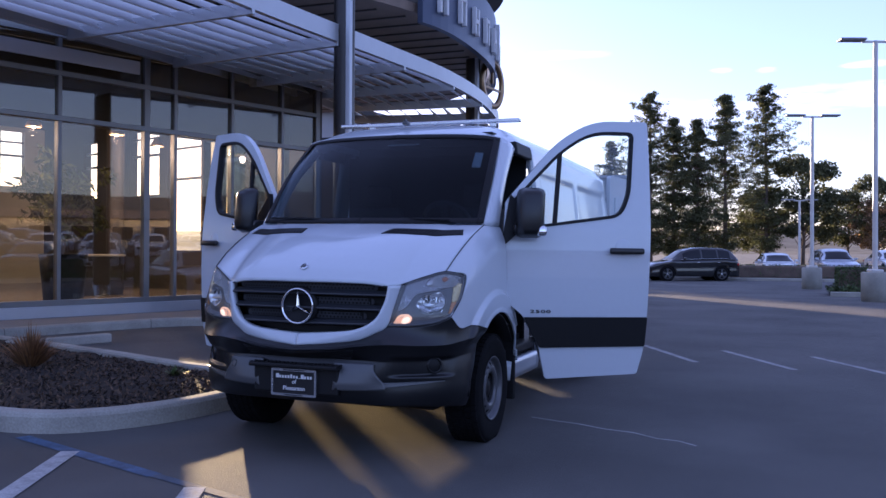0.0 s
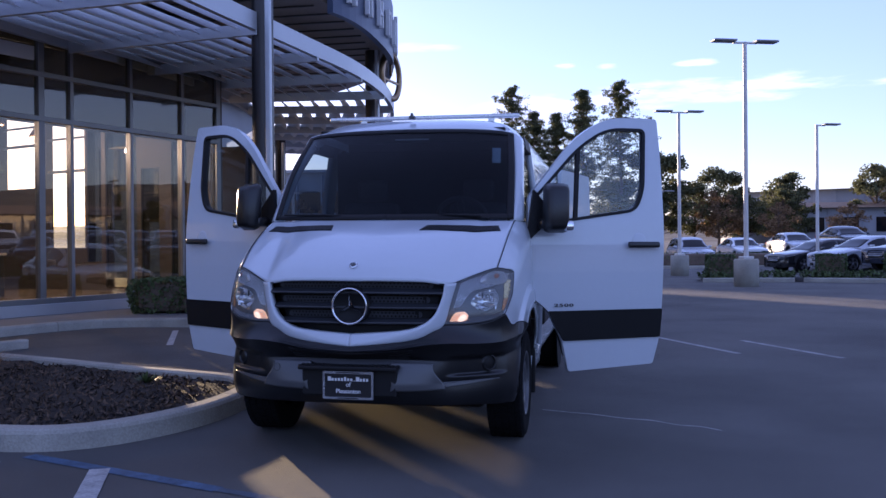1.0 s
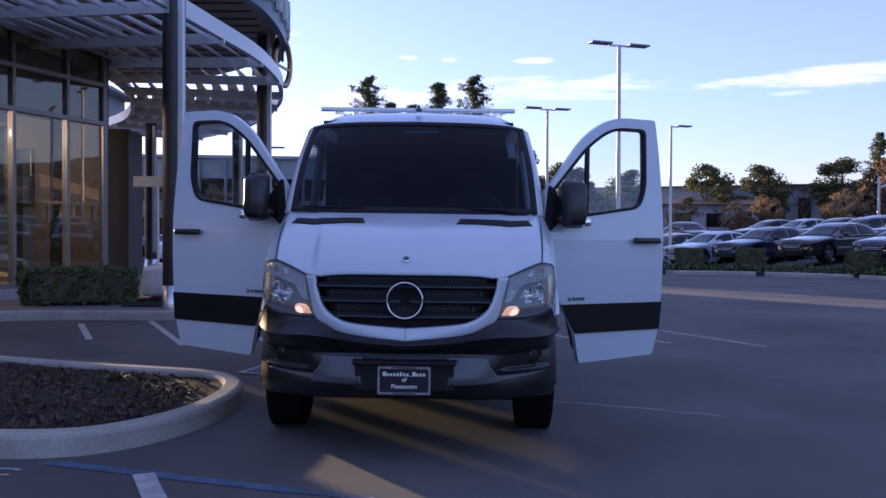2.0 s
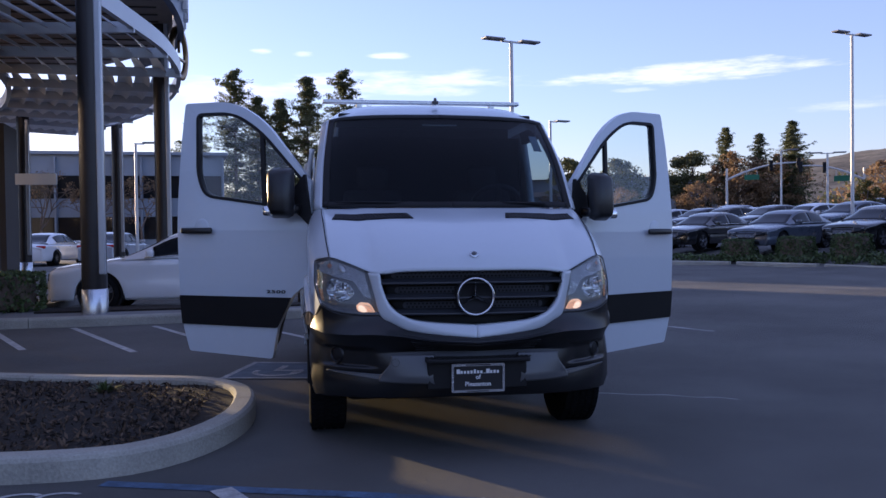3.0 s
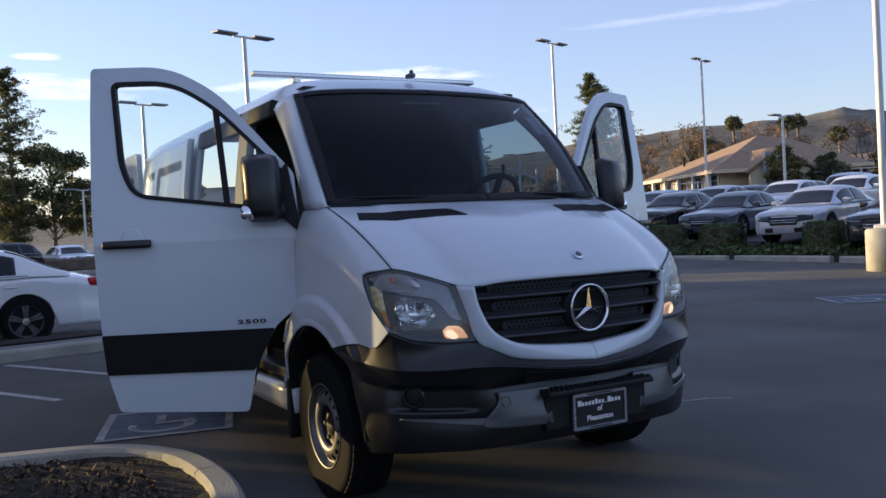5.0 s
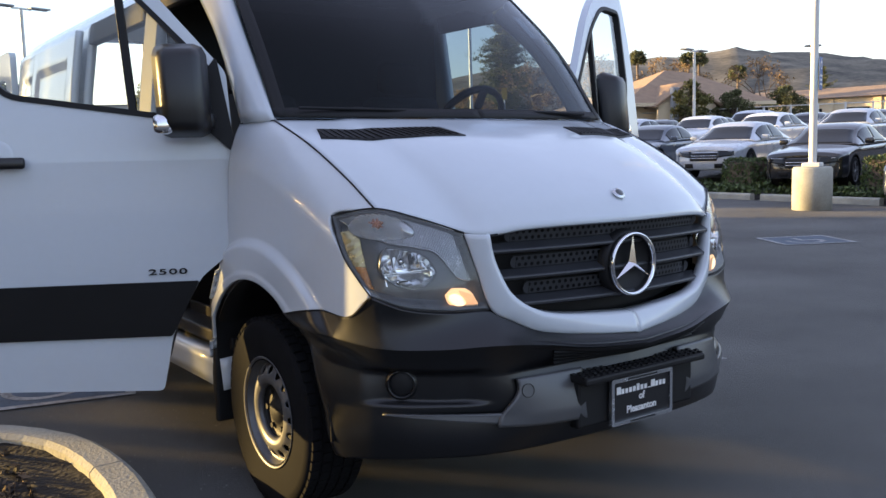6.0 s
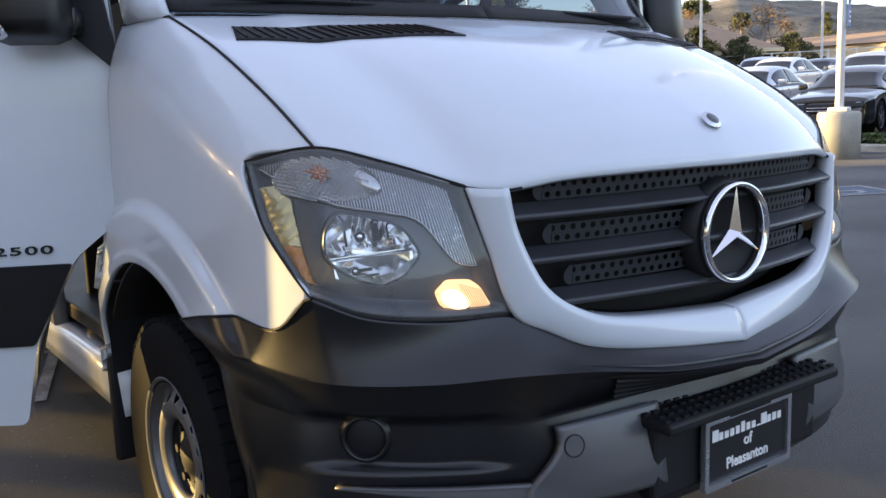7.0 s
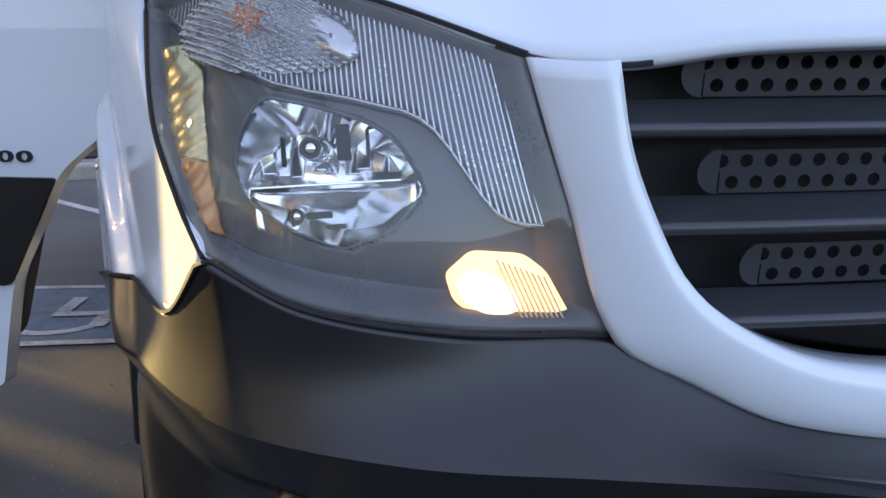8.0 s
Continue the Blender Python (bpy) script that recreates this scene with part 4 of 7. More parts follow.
    part("reflector_scoop", surf(lambda u, v: Vector((-s * (-.074 + .158 * u), .012 + .05 * math.sin(math.pi * u) * math.sin(math.pi * (.5 + .42 * v)), -.008 - .060 * v * (1 - .35 * abs(2 * u - 1.1)))), 20, 10, s < 0), M_REFL, bo, "", True, .002)
    for bx, bz, br in ((-.016, .032, .014), (-.034, -.034, .011)):
        sh = part("bulb_shield", lathe([(0, -.004), (br * .55, -.003), (br * .8, .004), (br, .012), (br, .05)], 20, "y"), M_CHROME, bo, "bulb shield", True, m=pose(-s * bx, .012, bz))
        part("shield_ring", lathe([(br * .55, -.006), (br * .72, -.007), (br * .75, -.002), (br * .55, -.002)], 20, "y"), M_DARK, sh, "", True)
    # thin dark bars inside the bowl
    for bx, bz, w_, h_ in ((.016, .036, .014, .036), (-.044, .030, .005, .030), (.040, .034, .004, .028), (-.012, -.034, .026, .007), (.004, -.046, .020, .005)):
        part("reflector_slot", boxes(((-s * bx, .016, bz), (w_, .004, h_)), r=.0018), M_DARK, bo)
    # lit position lamp: a thin cover shaped to the housing, with a bright bulb behind its outer half
    rim = rounded(list(LAMP_UV), .022, 4)
    cu, cv = .222, .150
    def cover(k, v, d):
        u_, v_ = rim[int(k) % len(rim)]
        p_ = hl(cu + (u_ - cu) * v, cv + (v_ - cv) * v, d)
        return Vector((s * p_.x, p_.y, p_.z))
    n_ = len(rim)
    lamp = part("position_lamp", surf(lambda u, v: cover(round(u * n_), v, .018 - .006 * (1 - v * v)), n_, 5, s > 0), M_LAMP, body, "lit warm white position lamp", True, .004)
    def core(u, v):
        p_ = hl(.258 + .070 * v * math.cos(2 * math.pi * u), .128 + .072 * v * math.sin(2 * math.pi * u), .0095 + .004 * v * v)
        return Vector((s * p_.x, p_.y, p_.z))
    part("lamp_bulb", surf(core, 24, 4, s > 0), M_LAMPCORE, lamp, "bright bulb", True, .002)
    bm = bmesh.new()
    for i in range(9):
        u_ = .205 - .0115 * i
        a_, b_ = hl(u_, .055, .0105), hl(u_ + .012, .245 - .006 * i, .0105)
        vs = [bm.verts.new((s * (p_.x + e), p_.y + d, p_.z)) for p_ in (a_, b_) for e, d in ((-.0011, 0), (.0011, 0), (0, -.0022))]
        for f_ in ((0, 3, 5, 2), (1, 2, 5, 4), (0, 1, 4, 3)):
            bm.faces.new([vs[k] for k in f_])
    bmesh.ops.recalc_face_normals(bm, faces=bm.faces)
    part("lamp_rib", bm, M_LAMPRIB, lamp)


headlight(1)
headlight(-1)


# narrow dark gaps between the panels
def gap(name, pts, r=.0032):
    for s in (1, -1):
        part("panel_gap", tube([(s * q.x, q.y, q.z) for q in pts], r, 5), M_DARK, van)


side_gap = [hood_f(1, i / 30) + Vector((.002, 0, .001)) for i in range(31)]
gap("hood_gap", side_gap)
gap("lamp_gap", [hl(i / 30, 1, -.001) for i in range(31)] + [hl(1, 1 - i / 20, -.001) for i in range(1, 21)], .0028)
gap("lamp_gap", [hl(0, i / 20, -.001) for i in range(21)], .003)
gap("hood_gap", [hood_f(i / 60, 0) + Vector((0, 0, -.002)) for i in range(34, 44)], .003)
gap("bumper_gap", [bumper_f(.70 + .3 * i / 24, 0) + Vector((.001, -.001, .001)) for i in range(25)], .003)
gap("pillar_gap", [Vector(WS_LOW).lerp(Vector((.948, 1.31, 1.502)), i / 8) + Vector((.004, -.002, 0)) for i in range(9)], .0026)


# wheels
def wheel(y, s, front):
    w = part("wheel", lathe([(.205, -.11), (.33, -.122), (.352, -.118), (.366, -.105), (.370, -.08), (.370, .08), (.366, .105), (.352, .118), (.33, .122), (.225, .112), (.205, .10)], 72), M_RUBBER, van, "black tyre on a silver steel wheel", True, m=pose(s * .862, y, .370))
    bm = bmesh.new()
    for k in range(56):
        a = 2 * math.pi * k / 56
        for j, (h, wd) in enumerate(((-.092, .034), (-.046, .036), (0, .036), (.046, .036), (.092, .034))):
            aa = a + (.04 if j % 2 else 0)
            m_ = Matrix.Rotation(aa, 3, "X")
            vs = bmesh.ops.create_cube(bm, size=1)["verts"]
            bmesh.ops.scale(bm, vec=(wd, .034, .012), verts=vs)
            bmesh.ops.translate(bm, vec=(h, 0, .372), verts=vs)
            bmesh.ops.rotate(bm, cent=(0, 0, 0), matrix=m_, verts=vs)
    part("tread", bm, M_RUBBER, w, "")
    o = 1 if s > 0 else -1
    prof = [(.214, .108), (.222, .115), (.219, .118), (.212, .112), (.206, .102), (.200, .086), (.196, .079), (.184, .077)]
    rim = part("rim", lathe([(r, o * h) for r, h in prof], 72), M_STEEL, w, "silver steel rim with round holes", True)
    # disc with sixteen round holes near its edge
    na, nr = 336, 16

    def disc(u, v):
        r = .186 - .080 * v
        h = lin(r, (.106, .080), (.114, .095), (.130, .101), (.148, .099), (.186, .077))
        a = 2 * math.pi * u
        return Vector((o * h, r * math.cos(a), r * math.sin(a)))
    db = surf(disc, na, nr, o > 0)
    bmesh.ops.remove_doubles(db, verts=db.verts, dist=1e-5)
    gone = []
    for fc in db.faces:
        c = fc.calc_center_median()
        a = math.atan2(c.z, c.y) * 16 / (2 * math.pi)
        da = (a - round(a)) * 2 * math.pi / 16
        if math.hypot(da * .165, math.hypot(c.y, c.z) - .166) < .0155:
            gone.append(fc)
    bmesh.ops.delete(db, geom=gone, context="FACES")
    part("rim_disc", db, M_STEEL, rim, "", True, .004)
    part("brake_drum", lathe([(0, o * .012), (.19, o * .012), (.19, 0)], 32), M_DARK, w, "dark drum behind the rim")
    part("hub_cap", lathe([(.108, o * .082), (.104, o * .074), (.098, o * .068), (.060, o * .070), (.050, o * .074), (.044, o * .082), (0, o * .084)], 40), M_DARK, rim, "dark hub", True)
    for k in range(6):
        a = 2 * math.pi * (k + .5) / 6
        bm = bmesh.new()
        vs = bmesh.ops.create_cone(bm, cap_ends=True, segments=6, radius1=.012, radius2=.010, depth=.02)["verts"]
        bmesh.ops.rotate(bm, cent=(0, 0, 0), matrix=Euler((0, math.pi / 2, 0)).to_matrix(), verts=vs)
        bmesh.ops.translate(bm, vec=(o * .070, 0, .078), verts=vs)
        bmesh.ops.rotate(bm, cent=(0, 0, 0), matrix=Matrix.Rotation(a, 3, "X"), verts=vs)
        part("wheel_bolt", bm, M_DARK, rim)


for yy in (1.10, 4.72):
    wheel(yy, 1, True)
    wheel(yy, -1, True)


# body sides
def skin(name, s, y0, y1, z0, z1, label="", dent=None, material=None, ny=12, nz=16, th=0.05, out=0.0):
    def f(u, v):
        y, z = y0 + (y1 - y0) * u, z0 + (z1 - z0) * v
        d = dent(y, z) if dent else 0
        return Vector((s * (side_x(z) - d + out), y, z))
    return part(name, surf(f, ny, nz, s < 0), material or M_WHITE, van, label, True, th)


def pressed(y0, y1, z0, z1):
    return lambda y, z: .016 * sm(y, y0, y0 + .05) * (1 - sm(y, y1 - .05, y1)) * sm(z, z0, z0 + .05) * (1 - sm(z, z1 - .05, z1))


skin("side_panel", 1, 2.42, 5.86, .46, 2.20, "white rear side panel with a pressed recess", lambda y, z: pressed(2.62, 4.05, 1.38, 2.02)(y, z) + pressed(4.2, 5.7, 1.38, 2.02)(y, z), ny=110, nz=60)
skin("side_panel", -1, 3.70, 5.86, .46, 2.20, "", pressed(4.1, 5.7, 1.38, 2.02), ny=70, nz=60)
skin("door_pillar", -1, 2.38, 2.58, .46, 2.20, "blue-grey door pillar", None, M_PILLAR)
skin("door_header", -1, 2.58, 3.70, 2.08, 2.20, "dark sliding door rail", None, M_DARK)
for s in (1, -1):
    skin("door_header", s, 1.95, 2.42, 2.10, 2.20, "dark roof rail over the door", None, M_DARK)
    skin("sill", s, 1.56, 3.72 if s < 0 else 2.42, .36, .50, "white door sill", None, None, 8, 3, .08)
    part("step_tread", boxes(((s * .86, 2.0, .47), (.2, .78, .02)), ((s * .80, 2.0, .56), (.02, .78, .16)), r=.005), M_DARK, van, "black cabin entry step")
    skin("side_moulding", s, 3.72 if s < 0 else 2.44, 4.28, .66, .88, "black side moulding", None, M_BLACKP, 10, 4, .02, .014)
    # mud flap behind the front wheel
    part("mud_flap", boxes(((s * .90, 1.585, .50), (.20, .035, .56)), r=.012), M_DARK, van, "black mud flap")
    # rear arch dark disc
    part("wheel_house", lathe([(.0, .0), (.44, .0), (.44, .012), (0, .012)], 40), M_DARK, van, "", m=pose(s * 1.0 - (.012 if s > 0 else 0), 4.72, .40))

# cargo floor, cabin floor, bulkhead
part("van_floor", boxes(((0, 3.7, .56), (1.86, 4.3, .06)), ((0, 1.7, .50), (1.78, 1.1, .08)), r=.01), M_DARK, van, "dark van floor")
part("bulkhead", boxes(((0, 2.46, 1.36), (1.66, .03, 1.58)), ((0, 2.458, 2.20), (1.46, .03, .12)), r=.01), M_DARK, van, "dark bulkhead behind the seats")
# added board that keeps leaking sunlight from showing through the grille
part("radiator_panel", boxes(((0, .30, .90), (1.16, .03, .46)), r=.01), M_DARK, van, "dark panel added behind the grille to stop a sun leak")
# hangs low, with an added unseen rear block, to cut sun streaks underneath
part("underbody", boxes(((0, 3.1, .385), (1.5, 5.0, .23)), ((0, .62, .46), (1.1, .5, .30)), ((0, 4.72, .30), (1.5, .22, .20)), r=.04), M_DARK, van, "")
part("cargo_lining", boxes(((.86, 4.2, 1.3), (.02, 3.3, 1.4)), r=.005), M_INNER, van, "")

# dashboard, wheel, seats
bm = surf(lambda u, v: Vector(((2 * u - 1) * .88, lin(v, (0, 1.08), (.35, 1.22), (.6, 1.52), (.75, 1.60), (1, 1.52)) - .10 * (1 - abs(2 * u - 1)) * (1 - v), lin(v, (0, 1.49), (.35, 1.475), (.6, 1.44), (.75, 1.36), (1, .75)) + .085 * math.exp(-((2 * u - 1.5) * 4) ** 2) * sm(v, .2, .6))), 40, 24)
part("dashboard", bm, M_DASH, van, "dark dashboard", True, .03)
sw = part("steering_wheel", lathe([(.175, -.014), (.190, -.018), (.205, -.010), (.207, .008), (.192, .016), (.176, .010), (.175, -.014)], 48, "z"), M_DASH, van, "black steering wheel", True, m=pose(.44, 1.60, 1.53, -56, 0, 0))
part("wheel_hub", boxes(((0, 0, -.03), (.15, .12, .05)), ((0, .0, -.015), (.37, .045, .018)), ((0, -.10, -.015), (.05, .18, .018)), r=.012), M_DASH, sw)
part("visor_strip", boxes(((.02, 1.70, 2.165), (.27, .004, .012))), M_SIGNW, van, "pale strip under the roof lining")
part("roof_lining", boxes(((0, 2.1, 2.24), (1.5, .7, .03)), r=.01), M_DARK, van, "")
for s in (1, -1):
    seat = part("seat", boxes(((s * .46, 2.0, .98), (.50, .50, .16)), r=.05), M_SEAT, van, "dark cloth cab seat", True)
    part("backrest", boxes(((s * .46, 2.28, 1.36), (.48, .14, .66)), r=.05), M_SEAT, seat, "", True)
    part("headrest", boxes(((s * .46, 2.30, 1.80), (.26, .10, .18)), r=.04), M_SEAT, seat, "", True)
    part("seat_base", boxes(((s * .46, 2.02, .70), (.42, .44, .40)), r=.02), M_DARK, seat)

# wipers
for x0, x1 in ((-.78, -.10), (.02, .72)):
    arm = part("wiper", tube([(x1, 1.02, 1.522), ((x0 + x1) / 2 + .1, 1.03, 1.545), (x0 + .2, 1.04, 1.552)], .009, 6), M_DARK, van, "black wiper arm")
    part("wiper_blade", tube([(x0 - .02, 1.075, 1.555), ((x0 + x1) / 2, 1.015, 1.548), (x1 - .05, 1.01, 1.54)], .007, 6), M_DARK, arm)


# front doors, swung open
def front_door(s):
    A = 24.6
    ln = 1.094
    hinge = Vector((s * .968, 1.345, -s * .013))
    outline = rounded([(.02, .975), (.145, .875), (.265, .655), (.315, .412), (.995, .452), (1.045, .64), (1.070, .92), (ln, 1.5), (ln - .002, 2.318), (.68, 2.318), (.41, 2.162), (.015, 1.70), (0, 1.47)],
                      [.05, .03, .05, .025, .02, .05, .1, .1, .03, .20, .25, .03, .03])
    win = rounded([(.05, 1.495), (.25, 1.510), (.875, 1.60), (.945, 1.76), (.985, 2.238), (.665, 2.238), (.425, 2.088), (.065, 1.71)],
                  [.02, .1, .09, .12, .05, .16, .2, .03])
    bm = plate(outline, win, 0.0, .045)
    slices(bm, 2, (.55, .75, .95, 1.15, 1.35, 1.5, 1.8, 2.05))

    def bend(v):
        v.co.y += .987 - side_x(v.co.z) if v.co.z > 1.2 else (.99 - side_x(v.co.z)) * .6
    for v in bm.verts:
        bend(v)
    for v in bm.verts:
        v.co.x *= s
    if s < 0:
        bmesh.ops.reverse_faces(bm, faces=bm.faces)
    rot = Matrix.Translation(hinge) @ pose(0, 0, 0, 0, 0, s * A)
    door = part("front_door", bm, M_WHITE, van, "white front door swung wide open", m=rot)
    bv = door.modifiers.new("edge", "BEVEL")
    bv.width, bv.segments, bv.limit_method = .006, 2, "ANGLE"

    def setp(bm_):
        for v in bm_.verts:
            bend(v)
            v.co.x *= s
        if s < 0:
            bmesh.ops.reverse_faces(bm_, faces=bm_.faces)
        return bm_
    seal = setp(band(win, inset_loop(win, .022), -.006, .05))
    part("window_seal", seal, M_DARK, door, "black rubber window seal")
    g = plate(inset_loop(win, .012), None, .014, .019)
    slices(g, 2, (1.7, 1.9, 2.05))
    gp = part("door_glass", setp(g), M_GLASS, door, "clear door window")
    gp.visible_shadow = False
    bm = bmesh.new()
    box(bm, (.405, .012, 1.805), (.032, .03, .53), .004, None)
    for v in bm.verts:
        v.co.x += (v.co.z - 1.83) * .09
    part("window_divider", setp(bm), M_DARK, door, "black window divider")
    # black band low on the door
    st = rounded([(.153, .862), (.270, .640), (1.048, .655), (1.066, .868)], .012)
    b_ = plate(st, None, -.012, .002)
    part("door_moulding", setp(b_), M_MOULD, door, "black plastic door moulding")
    # handle in a shallow dish
    bm = bmesh.new()
    box(bm, (.905, -.038, 1.350), (.258, .026, .044), .012)
    box(bm, (.82, -.020, 1.350), (.03, .03, .03), .006)
    box(bm, (1.01, -.020, 1.350), (.04, .03, .03), .006)
    part("door_handle", setp(bm), M_BLACKP, door, "black grab handle", True)
    dish = lathe([(.0, -.004), (.045, -.003), (.058, -.001), (.062, .004)], 32, "y")
    for v in dish.verts:
        v.co.x, v.co.z = v.co.x + .885, v.co.z + 1.380
    part("handle_dish", setp(dish), M_WHITE, door, "", True)
    # model number badge
    txt = bpy.data.curves.new("badge", "FONT")
    txt.body, txt.size, txt.extrude, txt.align_x = "2500", .032, .003, "CENTER"
    txt.space_character = 1.15
    txt.offset = .0004
    tob = new("model_badge", txt)
    me = bpy.data.meshes.new_from_object(tob.evaluated_get(bpy.context.evaluated_depsgraph_get()))
    bpy.data.objects.remove(tob)
    for v in me.vertices:
        v.co.x *= 2.15
    me.materials.append(M_DARK)
    ob = new("model_badge", me)
    ob.parent = door
    ob.matrix_basis = pose(s * .275, -.004, .893, 90, 0, 0)
    tagged(ob, "dark metal model number badge")
    # inner trim
    tr = plate(rounded([(.18, .92), (.30, .50), (.95, .50), (1.0, 1.45), (.08, 1.42)], .05), None, .047, .075)
    part("door_trim", setp(tr), M_DASH, door, "dark inner door trim")
    # mirror on its foot
    foot = setp(plate(rounded([(-.02, 1.36), (.10, 1.47), (.25, 1.50), (.05, 1.76)], .02), None, -.03, .0))
    mi = part("mirror_foot", foot, M_DARK, door, "black triangular mirror foot")
    bm = bmesh.new()
    box(bm, (.175, -.16, 1.615), (.205, .13, .36), .045)
    for v in bm.verts:
        k = (v.co.z - 1.44) / .36
        v.co.x += .02 * (k - .5)
        if v.co.y < -.16:
            v.co.x += (.175 - v.co.x) * .18
            v.co.z += (1.615 - v.co.z) * .10
    part("mirror", setp(bm), M_BLACKP, door, "tall black door mirror", True)
    part("mirror_arm", setp(boxes(((.11, -.09, 1.50), (.10, .12, .07)), r=.02)), M_BLACKP, door, "", True)
    bm = boxes(((.245, -.170, 1.485), (.075, .10, .075)), r=.022)
    part("mirror_indicator", setp(bm), M_CHROME, door, "clear silver indicator lens", True)


front_door(1)
front_door(-1)

# sliding door pushed back along the side
sd = surf(lambda u, v: Vector((-(side_x(.5 + 1.66 * v) + .085 - pressed(3.85, 4.75, 1.38, 2.0)(3.68 + 1.2 * u, .5 + 1.66 * v)), 3.68 + 1.2 * u, .5 + 1.66 * v)), 50, 40, True)
slide = part("sliding_door", sd, M_WHITE, van, "white sliding side door pushed open", True, .045)
part("door_handle", boxes(((-1.11, 3.80, 1.30), (.03, .05, .22)), r=.01), M_BLACKP, slide)
part("side_moulding", boxes(((-1.085, 4.28, .77), (.02, 1.18, .22)), r=.004), M_BLACKP, slide)
# rear doors, swung out beyond the corners
for s in (1, -1):
    bm = plate(rounded([(0, .48), (.90, .48), (.90, 1.3), (.84, 2.22), (0, 2.26)], .05), rounded([(.14, 1.42), (.78, 1.42), (.75, 2.02), (.14, 2.04)], .06) if s < 0 else None, 0, .05)
    for v in bm.verts:
        v.co.x *= s
    if s < 0:
        bmesh.ops.reverse_faces(bm, faces=bm.faces)
    rd = part("rear_door", bm, M_WHITE, van, "white rear door swung open", m=pose(s * .955, 5.90, 0, 0, 0, s * (68 if s > 0 else 84)))
    if s > 0:
        part("door_trim", boxes(((s * .45, -.01, 1.7), (.7, .02, .6)), r=.004), M_WHITE, rd)

# crossbars of the roof rack
for y in (2.36,):
    rack = part("roof_rack_bar", boxes(((-.03, y, 2.428), (1.66, .075, .030)), r=.008), M_SATIN, van, "grey roof rack crossbar")
    for s in (1, -1):
        part("rack_foot", boxes(((s * .56, y, 2.398), (.05, .05, .045)), r=.008), M_SATIN, rack)


# ---- painted lines on the asphalt ----
D_BAY = Vector((.43, -.90))
for x, y, n in ((-5.3, 8.0, 2.2), (-4.4, 8.45, 3.3), (-3.25, 8.4, 3.3), (-2.1, 8.6, 3.2), (1.1, 8.05, 2.0), (2.2, 7.75, 2.0), (3.3, 7.45, 2.0)):
    stripe((x, y), (x + D_BAY.x * n, y + D_BAY.y * n), .09, M_PAINTW if x < 0 else M_PAINTX, "worn white parking bay line on asphalt")
stripe((-2.10, -.04), (-.55, -.58), .10, M_PAINTB, "faded blue painted line on asphalt")
stripe((-.55, -.58), (.9, -1.06), .07, M_PAINTF, "faded blue painted line on asphalt")
for x, y in ((-1.45, -.28), (-.17, -.72)):
    stripe((x, y), (x + D_BAY.x * 2.2, y + D_BAY.y * 2.2), .12, M_PAINTW, "white hatching line on asphalt", .006)

# tops of painted letters, too worn to read
for x, y in ((-2.27, -.26), (-2.47, -.24)):
    bm = surf(lambda u, v: Vector((x + (.085 + .035 * v) * math.cos(math.pi * (.15 + 1.6 * u)), y + (.055 + .030 * v) * math.sin(math.pi * (.15 + 1.6 * u)), .005)), 20, 1)
    tagged(part("painted_letter", bm, M_PAINTW), "worn white painted letter stroke on asphalt", "road marking", "painted lines", "structure")


def accessible_mark(a, b, c, d):
    """Blue painted square with a white border and a plain white symbol."""
    p = [Vector((*q, .005)) for q in (a, b, c, d)]
    f = lambda u, v: (p[0] * (1 - u) + p[3] * u) * (1 - v) + (p[1] * (1 - u) + p[2] * u) * v
    m = part("parking_symbol", surf(f, 8, 8), M_PAINTF, None)
    tagged(m, "worn blue parking symbol with white border on asphalt", "road marking", "", "structure")
    up = Vector((0, 0, .003))
    for u0, u1, v0, v1 in ((0, 1, 0, .06), (0, 1, .94, 1), (0, .06, .06, .94), (.94, 1, .06, .94)):
        part("symbol_border", surf(lambda u, v: f(u0 + (u1 - u0) * u, v0 + (v1 - v0) * v) + up, 4, 4), M_PAINTX, m)
    ring = lambda u, v: f(.46 + (.20 + .06 * v) * math.cos(math.pi * (.9 + 1.3 * u)), .40 + (.20 + .06 * v) * math.sin(math.pi * (.9 + 1.3 * u))) + up
    part("symbol_arc", surf(ring, 18, 1), M_PAINTX, m)
    for u0, u1, v0, v1 in ((.40, .47, .492, .75), (.40, .66, .42, .49), (.62, .70, .24, .418)):
        part("symbol_bar", surf(lambda u, v: f(u0 + (u1 - u0) * u, v0 + (v1 - v0) * v) + up * 2, 2, 2), M_PAINTX, m)


accessible_mark((-1.82, 3.35), (-1.56, 4.34), (-.63, 4.05), (-.90, 3.13))
accessible_mark((8.0, 4.7), (8.5, 5.5), (9.4, 5.0), (8.9, 4.2))
# pale sealed crack
ck = [(1.02, 2.02), (1.25, 1.93), (1.42, 1.88), (1.65, 1.75), (1.86, 1.70), (2.05, 1.55), (2.20, 1.52), (2.33, 1.40)]
bm = bmesh.new()
prev = None
for i, (x, y) in enumerate(ck):
    w = .009 if i % 2 else .013
    a, b = bm.verts.new((x, y + w, .004)), bm.verts.new((x, y - w, .004))
    if prev:
        bm.faces.new((prev[0], prev[1], b, a))
    prev = (a, b)
tagged(part("crack_seal", bm, M_PAINTW), "pale filled crack line in the asphalt", "crack", "", "structure")


